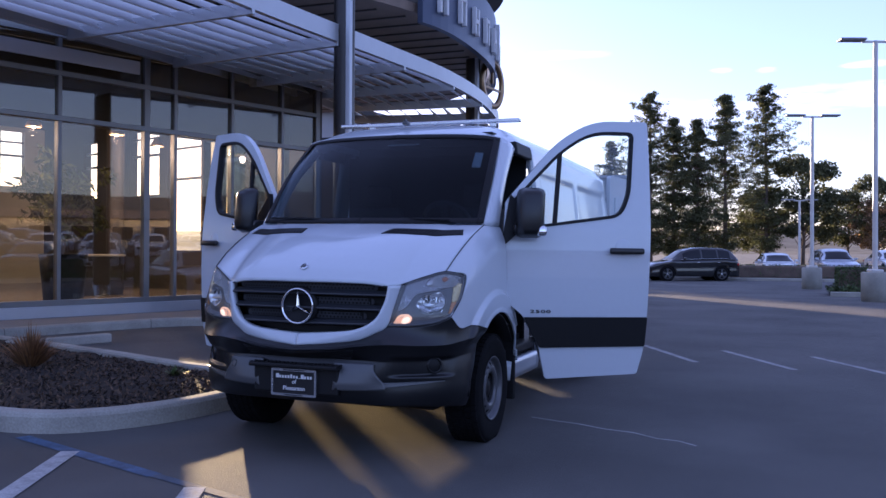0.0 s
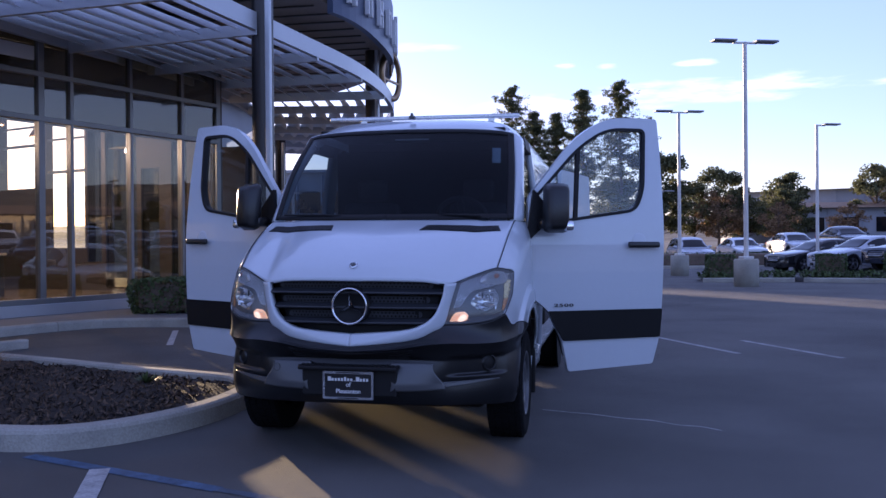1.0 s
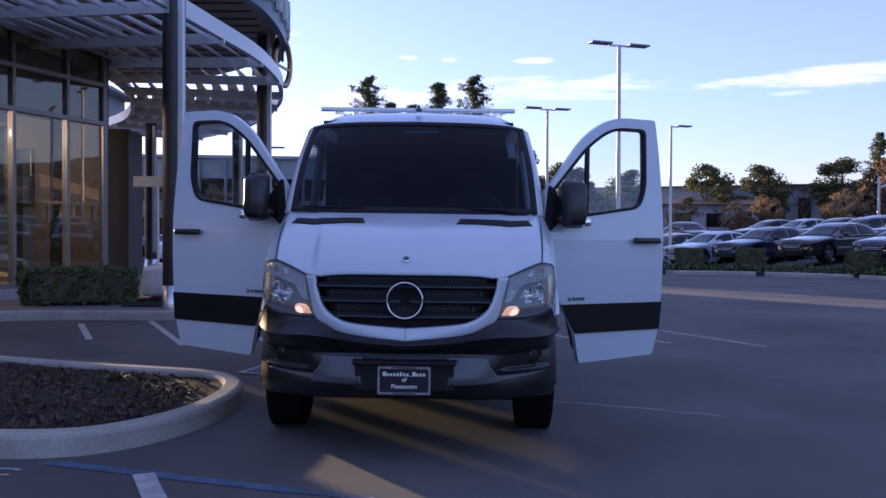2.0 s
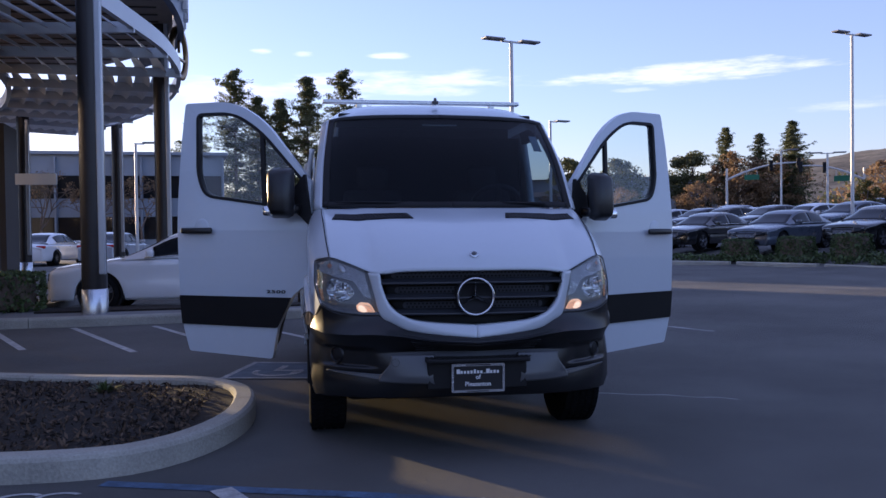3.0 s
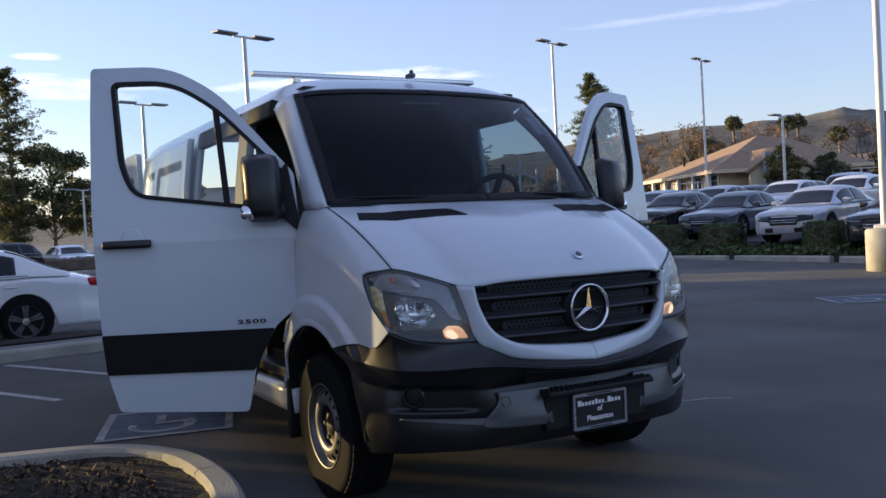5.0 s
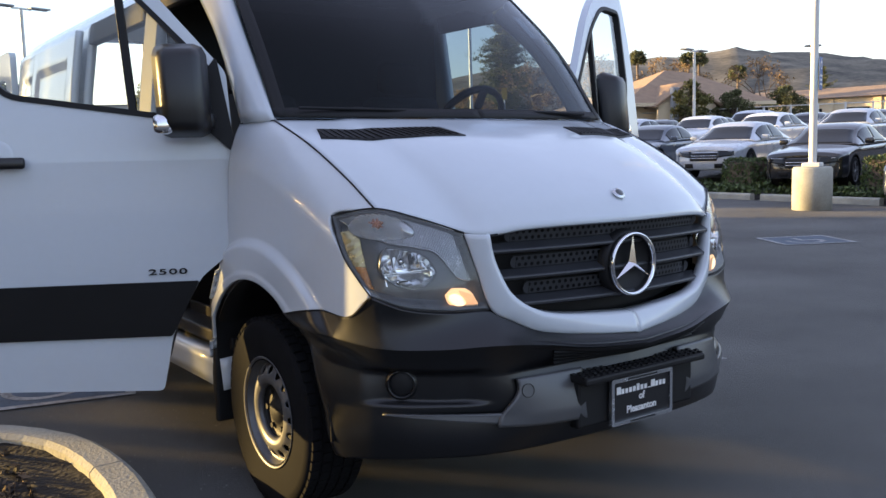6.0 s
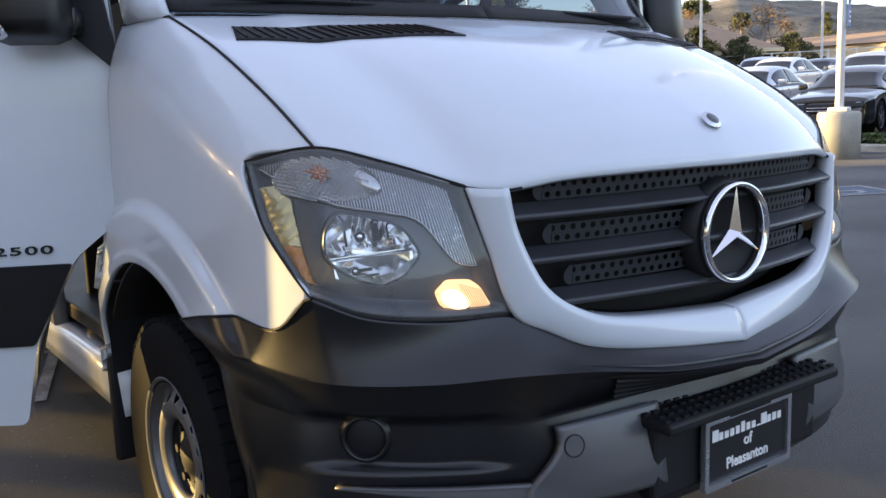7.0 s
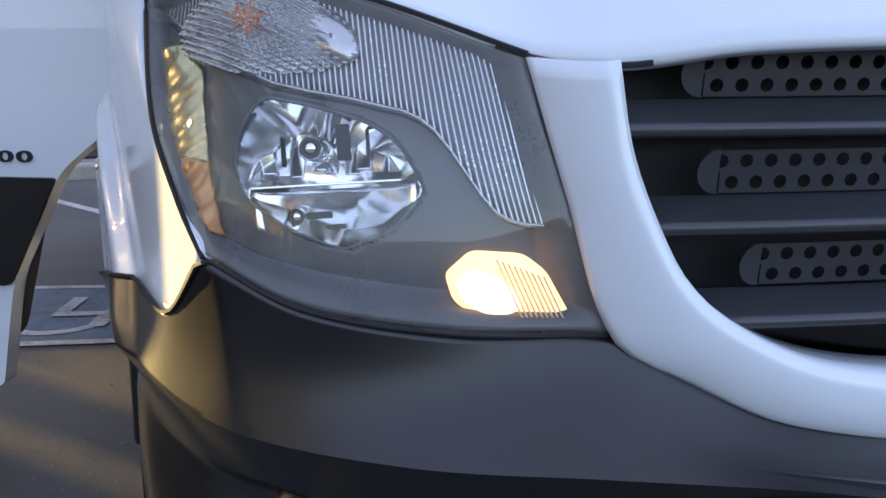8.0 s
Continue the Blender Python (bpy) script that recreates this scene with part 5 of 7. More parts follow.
# ---- planted island beside the van ----
isl = [spl((-8.5, .9, 0), (-5, .35, 0), (-3.2, .10, 0), (-2.4, .04, 0), (-1.98, .12, 0), (-1.68, .40, 0), (-1.45, .92, 0), (-1.38, 1.55, 0), (-1.47, 2.15, 0), (-1.80, 2.60, 0), (-2.35, 2.82, 0), (-3.0, 3.02, 0), (-4.5, 3.60, 0), (-6.2, 4.18, 0), (-8.5, 4.95, 0))(i / 90) for i in range(91)]


def offset_line(pts, d):
    out = []
    for i, p in enumerate(pts):
        t = (pts[min(i + 1, len(pts) - 1)] - pts[max(i - 1, 0)]).normalized()
        out.append(p + Vector((-t.y, t.x, 0)) * d)
    return out


def kerb(name, pts, w, h, label, joints=12, parent=None):
    """A kerb of cast lengths with rounded top edges, along a line; its body lies to the left of the line."""
    prof = ((0, -.05), (0, h - .035), (.012, h - .012), (.035, h), (w - .02, h), (w, h - .02), (w, -.05))
    lines = [(offset_line(pts, d), z) for d, z in prof]
    holder = thing(name, label, "kerb") if parent is None else parent
    tagged(holder, kind="structure")
    n = len(pts)
    for s0 in range(0, n - 1, joints):
        s1 = min(n - 1, s0 + joints)
        bm = bmesh.new()
        rows = []
        for i in range(s0, s1 + 1):
            e = .006 if i == s0 else (-.006 if i == s1 else 0)
            t = (pts[min(i + 1, n - 1)] - pts[max(i - 1, 0)]).normalized() * e
            rows.append([bm.verts.new((ln[i].x + t.x, ln[i].y + t.y, z)) for ln, z in lines])
        for a, b in zip(rows, rows[1:]):
            for k in range(len(prof) - 1):
                bm.faces.new((a[k], a[k + 1], b[k + 1], b[k]))
        bm.faces.new(rows[0])
        bm.faces.new(rows[-1][::-1])
        bmesh.ops.recalc_face_normals(bm, faces=bm.faces)
        part("kerb_stone", bm, M_CONC, holder)
    return holder


kerb("kerb_island", isl, .16, .15, "pale cast concrete kerb round a planting island", 15)
inn = offset_line(isl, .15)
bm = bmesh.new()
vs = [bm.verts.new((p.x, p.y, .10)) for p in inn]
bm.faces.new(vs)
bmesh.ops.triangulate(bm, faces=bm.faces)
bmesh.ops.subdivide_edges(bm, edges=bm.edges, cuts=3, use_grid_fill=True)
for v in bm.verts:
    v.co.z += .03 * noise.noise(v.co * 2.1) + .015 * noise.noise(v.co * 9)
bmesh.ops.recalc_face_normals(bm, faces=bm.faces)
tagged(part("soil_bed", bm, M_SOIL, smooth=True), "dark bark mulch in the planting island", "soil", "", "structure")
# loose bark chips
rng = np.random.default_rng(4)
n = 9000
px, py = -1.75 - 4.6 * rng.random(n) ** 1.3, .3 + 3.6 * rng.random(n)
ok = [(x, y) for x, y in zip(px, py) if y > lin(-x, (1.6, 1.1), (1.9, .42), (2.4, .28), (6.5, .6)) and y < lin(-x, (1.6, 1.9), (1.9, 2.35), (2.4, 2.58), (6.5, 4.0))]
cv, cf = leaves(rng, [(x, y, .118) for x, y in ok], (.012, .012, .016), len(ok), .026, .30)
raw("bark_chip", cv.tolist(), cf.tolist(), M_CHIP, None, "loose brown bark chips on the soil", False, "stuff")


def tuft(x, y, z, r, h, n, seed, material, name, label):
    g = np.random.default_rng(seed)
    v, f = [], []
    for i in range(n):
        a, k = 2 * math.pi * g.random(), g.random() ** .6
        lean = r * k * 1.6
        b = (x + r * .35 * k * math.cos(a), y + r * .35 * k * math.sin(a), z)
        tip = (x + lean * math.cos(a), y + lean * math.sin(a), z + h * (1.05 - .6 * k) * (.7 + .5 * g.random()))
        mid = tuple((p * .45 + q * .55) + (0, 0, .08 * h)[j] for j, (p, q) in enumerate(zip(b, tip)))
        w = .006 * (1 + g.random())
        px_, py_ = -math.sin(a) * w, math.cos(a) * w
        o = len(v)
        v += [(b[0] - px_, b[1] - py_, b[2]), (b[0] + px_, b[1] + py_, b[2]), (mid[0] + px_, mid[1] + py_, mid[2]), (mid[0] - px_, mid[1] - py_, mid[2]), tip]
        f += [(o, o + 1, o + 2, o + 3), (o + 3, o + 2, o + 4)]
    ob = raw(name, v, f, material, None, label)
    tagged(ob, "", "grass")


tuft(-4.45, 2.35, .1, .26, .42, 260, 3, M_GRASS, "grass_tuft", "dry ornamental grass clump in the island")
for i, (x, y) in enumerate(((-5.2, 1.5), (-3.6, 1.0), (-2.6, 2.3))):
    tuft(x, y, .1, .10, .10, 60, 10 + i, M_HEDGE, "weed", "small green weed in the bark mulch")


# ---- walk in front of the building, planting, wheel stop ----
walk_edge = [spl((-11.5, -4, 0), (-9.2, 1.5, 0), (-7.95, 5.2, 0), (-7.35, 7.2, 0), (-6.85, 8.2, 0), (-6.1, 8.5, 0), (-4.2, 8.6, 0), (-1.5, 8.9, 0), (-.1, 9.1, 0))(i / 80) for i in range(81)]
kerb("kerb_walk", walk_edge, .16, .15, "pale concrete kerb along the walk", 10)
wi = offset_line(walk_edge, .155)
bm = bmesh.new()
loop = [(p.x, p.y) for p in wi] + [(-.1, 10.3), (-5.6, 10.4), (-5.4, 14.2), (-8, 24), (-14, 30), (-22, 24), (-22, -4)]
part_ob = part("walkway", prism(loop, -.1, .146), M_WALK)
tagged(part_ob, "grey concrete walkway beside the showroom", "pavement", "", "structure")
bm = prism([(-5.2, 9.35), (-1.5, 9.45), (-.2, 9.65), (-.2, 10.15), (-1.5, 10.0), (-5.2, 10.1)], .1, .175)
tagged(part("planting_strip", bm, M_SOIL), "brown soil strip behind the kerb", "soil", "", "structure")
st = thing("wheel_stop", "pale concrete wheel stop on the asphalt", "wheel stop", "", (-6.35, 4.75, 0), 75)
part("stop_bar", boxes(((0, 0, .06), (1.5, .16, .13)), r=.02), M_CONC, st)


def hedge(name, c, s, seed, n, label, rz=0.0, group=""):
    """A clipped hedge: dense leaves over a rounded block, on short stems."""
    g = np.random.default_rng(seed)
    t = thing(name, label, "hedge", group, c, rz)
    core = bmesh.new()
    box(core, (0, 0, s[2] * .5), (s[0] * .86, s[1] * .86, s[2] * .9), min(s) * .15)
    part("hedge_core", core, M_BARK, t, "")
    d = g.uniform(-.5, .5, (n, 3))
    k = g.integers(0, 3, n)
    sign = np.where(g.random(n) < .5, -.5, .5)
    d[np.arange(n), k] = sign
    low = (k == 2) & (d[:, 2] < 0)
    d[low, 2] = .5
    p = d * np.array(s)
    p[:, 2] += s[2] * .5
    cut = np.abs(d).sum(axis=1) > 1.25
    p[cut] *= np.array([.93, .93, .97])
    jit = np.array([noise.noise(Vector(q) * 3) for q in p])
    p *= (1 + .06 * jit)[:, None]
    v, f = leaves(g, p, (.03, .03, .03), n, .034, .6)
    raw("hedge_leaf", v.tolist(), f.tolist(), M_HEDGE, t, "", False, "stuff")
    return t


hedge("hedge", (-6.15, 10.0, .146), (1.75, 1.0, .60), 21, 5200, "clipped green box hedge beside the entrance", 12)


# ---- dealership building ----
bld = thing("showroom_building", "glass-fronted showroom with a curved louvre canopy", "building")
BO, BD = Vector((-8.5, 9.2, 0)), Vector((.33, .944, 0))
BN = Vector((.944, -.33, 0))


def bw(s, z, d=0.0):
    """A spot on the glass front: s along it, d in front of it."""
    return BO + BD * s + BN * d + Vector((0, 0, z))


ROT_B = math.degrees(math.atan2(BD.y, BD.x))
MULL = (-14.5, -12.2, -9.9, -7.6, -5.3, -3.5, -1.78, -.05, .58, 1.95, 3.3, 4.35)


def along(name, s0, s1, z0, z1, d, w, material, label="", parent=bld, r=.006):
    """A bar along or up the glass front."""
    bm = boxes(((0, 0, 0), (s1 - s0, w, z1 - z0)), r=r)
    c = bw((s0 + s1) / 2, (z0 + z1) / 2, d)
    return part(name, bm, material, parent, label, m=pose(c.x, c.y, c.z, 0, 0, ROT_B))


for s in MULL:
    wide = .12 if s in (-.05, 4.35) else .07
    along("mullion", s - wide / 2, s + wide / 2, .34, 5.1, 0, .14, M_FRAME, "grey metal mullion")
for z, h in ((.34, .10), (3.62, .09), (4.42, .09), (5.1, .12)):
    along("transom", MULL[0], MULL[-1], z, z + h, .012, .15, M_FRAME, "grey metal transom")
for a, b in zip(MULL, MULL[1:]):
    for z0, z1 in ((.44, 3.62), (3.71, 4.42), (4.51, 5.1)):
        along("pane", a + .04, b - .04, z0, z1, 0, .014, M_SHOP, "", r=0)
# made-up board that darkens the upper panes like the soffit's reflection
along("bulkhead", MULL[0], MULL[-1], 3.72, 5.2, -.9, .1, M_DARKW, "dark board added behind the upper panes to darken them")
along("plinth", MULL[0], MULL[-1], .10, .34, .03, .26, M_ALU, "pale metal plinth")
along("glass_band", -9, -.4, 4.62, 4.86, .35, .05, M_ALU, "pale metal fascia strip")
# room behind the glass
rm = prism([tuple((bw(s, 0, d)).xy) for s, d in ((-16, -.15), (4.4, -.15), (4.4, -13), (-16, -13))], .10, .30)
part("showroom_floor", rm, M_TILE, bld, "polished tan floor")
part("showroom_ceiling", prism([tuple((bw(s, 0, d)).xy) for s, d in ((-16, -.1), (4.5, -.1), (4.5, -13.2), (-16, -13.2))], 5.22, 5.6), M_CEIL, bld, "dark open ceiling")
part("showroom_roof", prism([tuple((bw(s, 0, d)).xy) for s, d in ((-16, .3), (4.6, .3), (4.6, -13.4), (-16, -13.4))], 5.62, 6.1), M_ALU, bld, "")


def wall_with_windows(name, p0, p1, z0, z1, wins, material, th=.25, label=""):
    """A wall from p0 to p1 with openings (from, to, sill, head) that go through it."""
    p0, p1 = Vector((*p0, 0)), Vector((*p1, 0))
    L = (p1 - p0).length
    ang = math.degrees(math.atan2(p1.y - p0.y, p1.x - p0.x))
    bm = bmesh.new()
    x = 0.0
    for a, b, lo, hi in sorted(wins):
        if a > x:
            box(bm, ((x + a) / 2, 0, (z0 + z1) / 2), (a - x, th, z1 - z0))
        if lo > z0:
            box(bm, ((a + b) / 2, 0, (z0 + lo) / 2), (b - a, th, lo - z0))
        if hi < z1:
            box(bm, ((a + b) / 2, 0, (hi + z1) / 2), (b - a, th, z1 - hi))
        x = b
    if x < L:
        box(bm, ((x + L) / 2, 0, (z0 + z1) / 2), (L - x, th, z1 - z0))
    wall = part(name, bm, material, bld, label, m=pose(p0.x, p0.y, 0, 0, 0, ang))
    for a, b, lo, hi in wins:
        if b - a > .55:
            part("window_bar", boxes((((a + b) / 2, 0, lo + (hi - lo) * .56), (b - a, .06, .07)), (((a + b) / 2, 0, lo + (hi - lo) * .80), (b - a, .06, .05))), M_FRAME, wall)
        if b - a > 1.0 and name == "back_wall":
            part("window_bar", boxes((((a + b) / 2, 0, (lo + hi) / 2), (.06, .06, hi - lo))), M_FRAME, wall)
        # tinted panes added to weaken the sun streaks through these openings
        if name == "end_wall" and a < 4:
            part("window_pane", boxes((((a + b) / 2, .08, (lo + hi) / 2), (b - a, .012, hi - lo))), M_TINT, wall)
    return wall


A_, B_ = bw(-16, 0, -13), bw(4.4, 0, -13)
wall_with_windows("back_wall", A_.xy, B_.xy, .1, 5.4, [(.6 + 1.95 * i, 2.1 + 1.95 * i, 3.35, 5.1) for i in range(10)], M_CREAM, .25, "cream back wall with tall windows")
C_ = bw(4.4, 0, 0)
# openings placed so that sun patches land on the ground and fender
wall_with_windows("end_wall", C_.xy, B_.xy, .1, 5.4, [(.85, 1.35, .4, 4.6), (1.75, 2.35, .4, 3.2), (2.5, 3.6, .4, 4.6), (3.75, 4.28, 1.0, 4.8), (4.36, 5.9, 1.35, 4.8), (6.3, 7.8, 2.9, 4.9), (9.6, 10.4, 2.9, 4.6)], M_DARKW, .25, "dark end wall with openings set to pass sun patches")
wall_with_windows("end_wall", bw(-16, 0, 0).xy, A_.xy, .1, 5.4, [], M_CREAM, .25)
for i, (s, d) in enumerate(((-6.5, -5), (2.8, -6))):
    c = bw(s, 0, d)
    part("room_column", lathe([(.22, .3), (.22, 5.2)], 24, "z"), M_DARKW, bld, "dark round column", True, m=pose(c.x, c.y, 0))
# several of these pendants are added to warm the room
for s, d in ((-4.6, -3.2), (-2.6, -4.6), (-.6, -3.4), (1.2, -3.2), (3.0, -4.4)):
    c = bw(s, 0, d)
    lampp = part("pendant_lamp", lathe([(.03, 4.45), (.06, 4.42), (.16, 4.25), (.17, 4.20), (.14, 4.20), (.05, 4.38)], 24, "z"), M_GOLD, bld, "small brass pendant lamp", True, m=pose(c.x, c.y, -.25))
    part("cord", tube([(0, 0, 4.44), (0, 0, 5.3)], .008, 5), M_DARK, lampp)
    part("bulb", lathe([(0, 4.17), (.05, 4.20), (.06, 4.25), (0, 4.30)], 16, "z"), M_BULB, lampp, "lit bulb", True)
    # added fill light for the gold that sunlight gives the interior
    lit = new("pendant_fill_light", bpy.data.lights.new("pendant_fill_light", "POINT"))
    lit.data.energy, lit.data.color, lit.data.shadow_soft_size = 60.0, (1.0, 0.70, 0.36), .08
    lit.matrix_world = pose(c.x, c.y, 3.85)
# dark potted plant in the window
c = bw(-1.15, .30, -1.0)
pot = thing("potted_plant", "leafy plant in a tall black pot behind the glass", "plant", "", tuple(c))
part("pot", lathe([(0, 0), (.34, 0), (.44, .95), (.40, .96), (.38, .90), (0, .88)], 32, "z"), M_DARK, pot, "tall black pot", True)
part("trunk", tube([(0, 0, .85), (.03, .02, 1.5), (-.02, 0, 2.2)], .03, 7, .5), M_BARK, pot)
g = np.random.default_rng(5)
cl = [(g.normal(0, .38), g.normal(0, .38), 2.2 + g.normal(0, .42)) for _ in range(40)]
v, f = leaves(g, cl, (.22, .22, .2), 900, .11, .25)
raw("foliage", v.tolist(), f.tolist(), M_LEAF, pot, "", False, "stuff")
for s, d, w in ((-3.6, -4, 1.6), (.9, -3.6, 1.4), (-7.5, -4, 2)):
    c = bw(s, .3, d)
    dk = thing("reception_desk", "dark desk inside the showroom", "desk", "desks inside the showroom", tuple(c), ROT_B)
    part("desk_front", boxes(((0, 0, .45), (w, .06, .9)), r=.01), M_DARKW, dk)
    part("desk_top", boxes(((0, .3, .92), (w + .1, .7, .05)), r=.01), M_CREAM, dk)

# curved canopy: fascia, ribs, tilted blades, columns
can_c = spl((-6.3, -4, 0), (-5.2, 1.5, 0), (-4.75, 4.5, 0), (-4.45, 7.5, 0), (-4.05, 10.5, 0), (-3.74, 13.4, 0), (-3.92, 16.6, 0), (-4.75, 20.2, 0), (-6.6, 24.6, 0), (-9.5, 28.6, 0))
can = [can_c(i / 120) for i in range(121)]
ZC = 4.98


def ribbon(line_a, za, line_b, zb, th):
    """A thin bent board between two lines."""
    bm = bmesh.new()
    rows = []
    for p, q in zip(line_a, line_b):
        a, b = Vector((p.x, p.y, za)), Vector((q.x, q.y, zb))
        n = Vector((0, 0, th)) if abs(za - zb) < .12 else (q - p + Vector((1e-6, 0, 0))).normalized() * th
        rows.append([bm.verts.new(a), bm.verts.new(b), bm.verts.new(b + n), bm.verts.new(a + n)])
    for r, s in zip(rows, rows[1:]):
        for k in range(4):
            bm.faces.new((r[k], r[(k + 1) % 4], s[(k + 1) % 4], s[k]))
    bm.faces.new(rows[0])
    bm.faces.new(rows[-1][::-1])
    bmesh.ops.recalc_face_normals(bm, faces=bm.faces)
    return bm


for a, b in ((0, 40), (40, 80), (80, 120)):
    seg = can[a:b + 1]
    part("canopy_fascia", ribbon(seg, ZC, offset_line(seg, .10), ZC, .30), M_ALU, bld, "pale grey curved canopy fascia", False)
for k in range(9):
    lo = offset_line(can, .30 + .40 * k)
    hi = offset_line(can, .62 + .40 * k)
    part("canopy_blade", ribbon(lo, ZC + .02, hi, ZC + .27, .02), M_BLADE, bld, "tilted canopy blade")
inner = offset_line(can, 3.9)
for i in range(6, 120, 8):
    p, q = can[i], inner[i]
    d = q - p
    bm = boxes(((0, 0, 0), (d.length, .07, .20)), r=.006)
    mid = (p + q) / 2
    part("canopy_rib", bm, M_ALU, bld, "grey canopy rib", m=pose(mid.x, mid.y, ZC + .02, 0, 0, math.degrees(math.atan2(d.y, d.x))))
part("canopy_fascia", ribbon(inner, ZC, offset_line(can, 4.0), ZC, .28), M_ALU, bld)


def column(x, y, top, r=.185):
    c = part("canopy_column", lathe([(r, .15), (r, top)], 32, "z"), M_BRONZE, bld, "dark metal column with a steel foot", True, m=pose(x, y, 0))
    part("column_foot", lathe([(r + .012, .14), (r + .012, .52), (r, .53)], 32, "z"), M_SATIN, c, "bright steel foot", True)
    part("column_trim", boxes(((r * .80, -r * .62, top / 2 + .3), (.10, .10, top - .9)), r=.02), M_ALU, c, "grey column trim")


column(-4.24, 9.12, 6.2)
column(-4.40, 16.75, 8.0)
column(-7.37, 26.2, ZC + .1)
column(-9.68, 23.9, ZC + .1)

# upper roof with a boarded soffit, and the sign band on its edge
up_c = [spl((-7.2, 6.5, 0), (-5.2, 9.4, 0), (-3.85, 12.2, 0), (-3.66, 14.5, 0), (-4.0, 17.4, 0), (-5.2, 20.5, 0), (-8, 23.5, 0))(i / 60) for i in range(61)]
up_in = [(p.x, p.y) for p in offset_line(up_c, .25)]
part("upper_soffit", prism(up_in + [(-16, 23), (-16, 9)], 6.3, 6.5), M_SOFFIT, bld, "brown boarded soffit")
for k in range(22):
    y = 8.2 + .68 * k
    xe = min((p.x for p in up_c if abs(p.y - y) < .5), default=-5)
    part("soffit_batten", boxes((((xe - .5 - 13) / 2, y, 6.285), (max(.5, xe - .5 + 13), .04, .03))), M_DARKW, bld, "dark soffit batten")
part("upper_wall", ribbon(offset_line(up_c, 1.4), 6.45, offset_line(up_c, 1.6), 6.45, 2.4), M_DARKW, bld, "dark curved upper wall")
part("upper_roof", prism([(p.x, p.y) for p in offset_line(up_c, -.25)] + [(-17, 24), (-17, 7)], 8.6, 8.9), M_BRONZE, bld, "dark overhanging upper roof")
sgn = up_c[20:50]
sb = part("sign_band", ribbon(sgn, 6.05, offset_line(sgn, .14), 6.05, 1.45), M_SIGNB, bld, "slate blue curved sign band")
for k in range(8):
    i = 22 + 3 * k
    p = up_c[i]
    t = (up_c[i + 1] - up_c[i - 1]).normalized()
    h = (.95, .62, .62, .62, .62, .95, .62, .62)[k]
    for dx, w in ((-.13, .08), (.13, .08)):
        q = p + t * dx - Vector((-t.y, t.x, 0)) * .06
        part("sign_bar", boxes(((0, 0, h / 2), (w, .10, h)), r=.01), M_SIGNW, sb, "raised white sign bar", m=pose(q.x, q.y, 6.35, 0, 0, math.degrees(math.atan2(t.y, t.x))))
    q = p - Vector((-t.y, t.x, 0)) * .06
    part("sign_bar", boxes(((0, 0, 0), (.30, .10, .10)), r=.01), M_SIGNW, sb, "", m=pose(q.x, q.y, 6.35 + h * (.9 if k % 2 else .5), 0, 0, math.degrees(math.atan2(t.y, t.x))))
part("sign_ring", lathe([(.52, -.05), (.64, -.06), (.66, .05), (.52, .05), (.52, -.05)], 40, "x"), M_GOLD, bld, "bronze ring emblem", True, m=pose(-4.05, 17.3, 5.75, 0, 0, -8))
part("ring_spoke", boxes(((0, 0, .26), (.06, .05, .5)), ((0, .22, -.13), (.06, .48, .05)), ((0, -.22, -.13), (.06, .48, .05))), M_GOLD, bld, "", m=pose(-4.05, 17.3, 5.75, 0, 0, -8))
# tall lattice mast seen over the canopy
part("entrance_block", prism([(-11.2, 19.6), (-8.95, 19.9), (-9.15, 21.6), (-11.4, 21.3)], .1, 4.35), M_DARKW, bld, "dark entrance portal")
sp = part("hanging_sign", boxes(((-7.5, 17.6, 2.72), (.95, .08, .27)), r=.01), M_SIGNW, bld, "white hanging sign panel")


# ---- lamp posts ----
def lamp_post(x, y, h, heads=2, base=True, rz=0.0, s=1.0):
    z = gh(x, y)
    t = thing("parking_lamp_post", "tall white parking lamp post with flat heads" + (" on a concrete foot" if base else ""), "lamp post", "parking lamp posts", (x, y, z), rz)
    z0 = 0.0
    if base:
        part("concrete_foot", lathe([(0, -.1), (.37, -.1), (.37, .80), (.34, .84), (0, .84)], 32, "z"), M_CONC, t, "round concrete foot", True)
        part("foot_plate", boxes(((0, 0, .88), (.34, .34, .08)), r=.02), M_POLE, t)
        z0 = .84
    part("post", lathe([(.075 * s, z0), (.06 * s, h)], 16, "z"), M_POLE, t, "tapered white post", True)
    for k in range(heads):
        sg = 1 if k == 0 else -1
        part("lamp_arm", boxes(((sg * .22, 0, h - .03), (.34, .06, .06)), r=.01), M_POLE, t)
        part("lamp_head", boxes(((sg * .68, 0, h + .02), (.74, .36, .07)), r=.03), M_FIX, t, "flat grey lamp head")
    if heads == 0:
        part("lamp_head", lathe([(0, h + .12), (.42, h + .06), (.44, h), (0, h - .02)], 24, "z"), M_FIX, t, "", True)


lamp_post(5.60, 23.1, 7.45, 2, True, 20)
lamp_post(21.0, 28.2, 8.2, 2, False, 20)
lamp_post(13.61, 7.78, 9.2, 2, True, 20)
lamp_post(4.32, 32.5, 6.75, 2, True, 20)
lamp_post(36.3, 34.3, 8.9, 2, False, 20)
lamp_post(10.3, 35.4, 6.4, 1, False, 20)
lamp_post(4.42, 51.8, 4.6, 2, False, 20)
lamp_post(30.0, 44.3, 4.55, 2, False, -20)
lamp_post(29.6, 48.9, 5.1, 1, False, -30)
lamp_post(32.2, 25.4, 4.6, 2, False, 10)
lamp_post(43, 26, 5.0, 0, False)
lamp_post(-8.6, 36, 5.4, 1, False)
lamp_post(-11.5, 30, 3.6, 1, False)

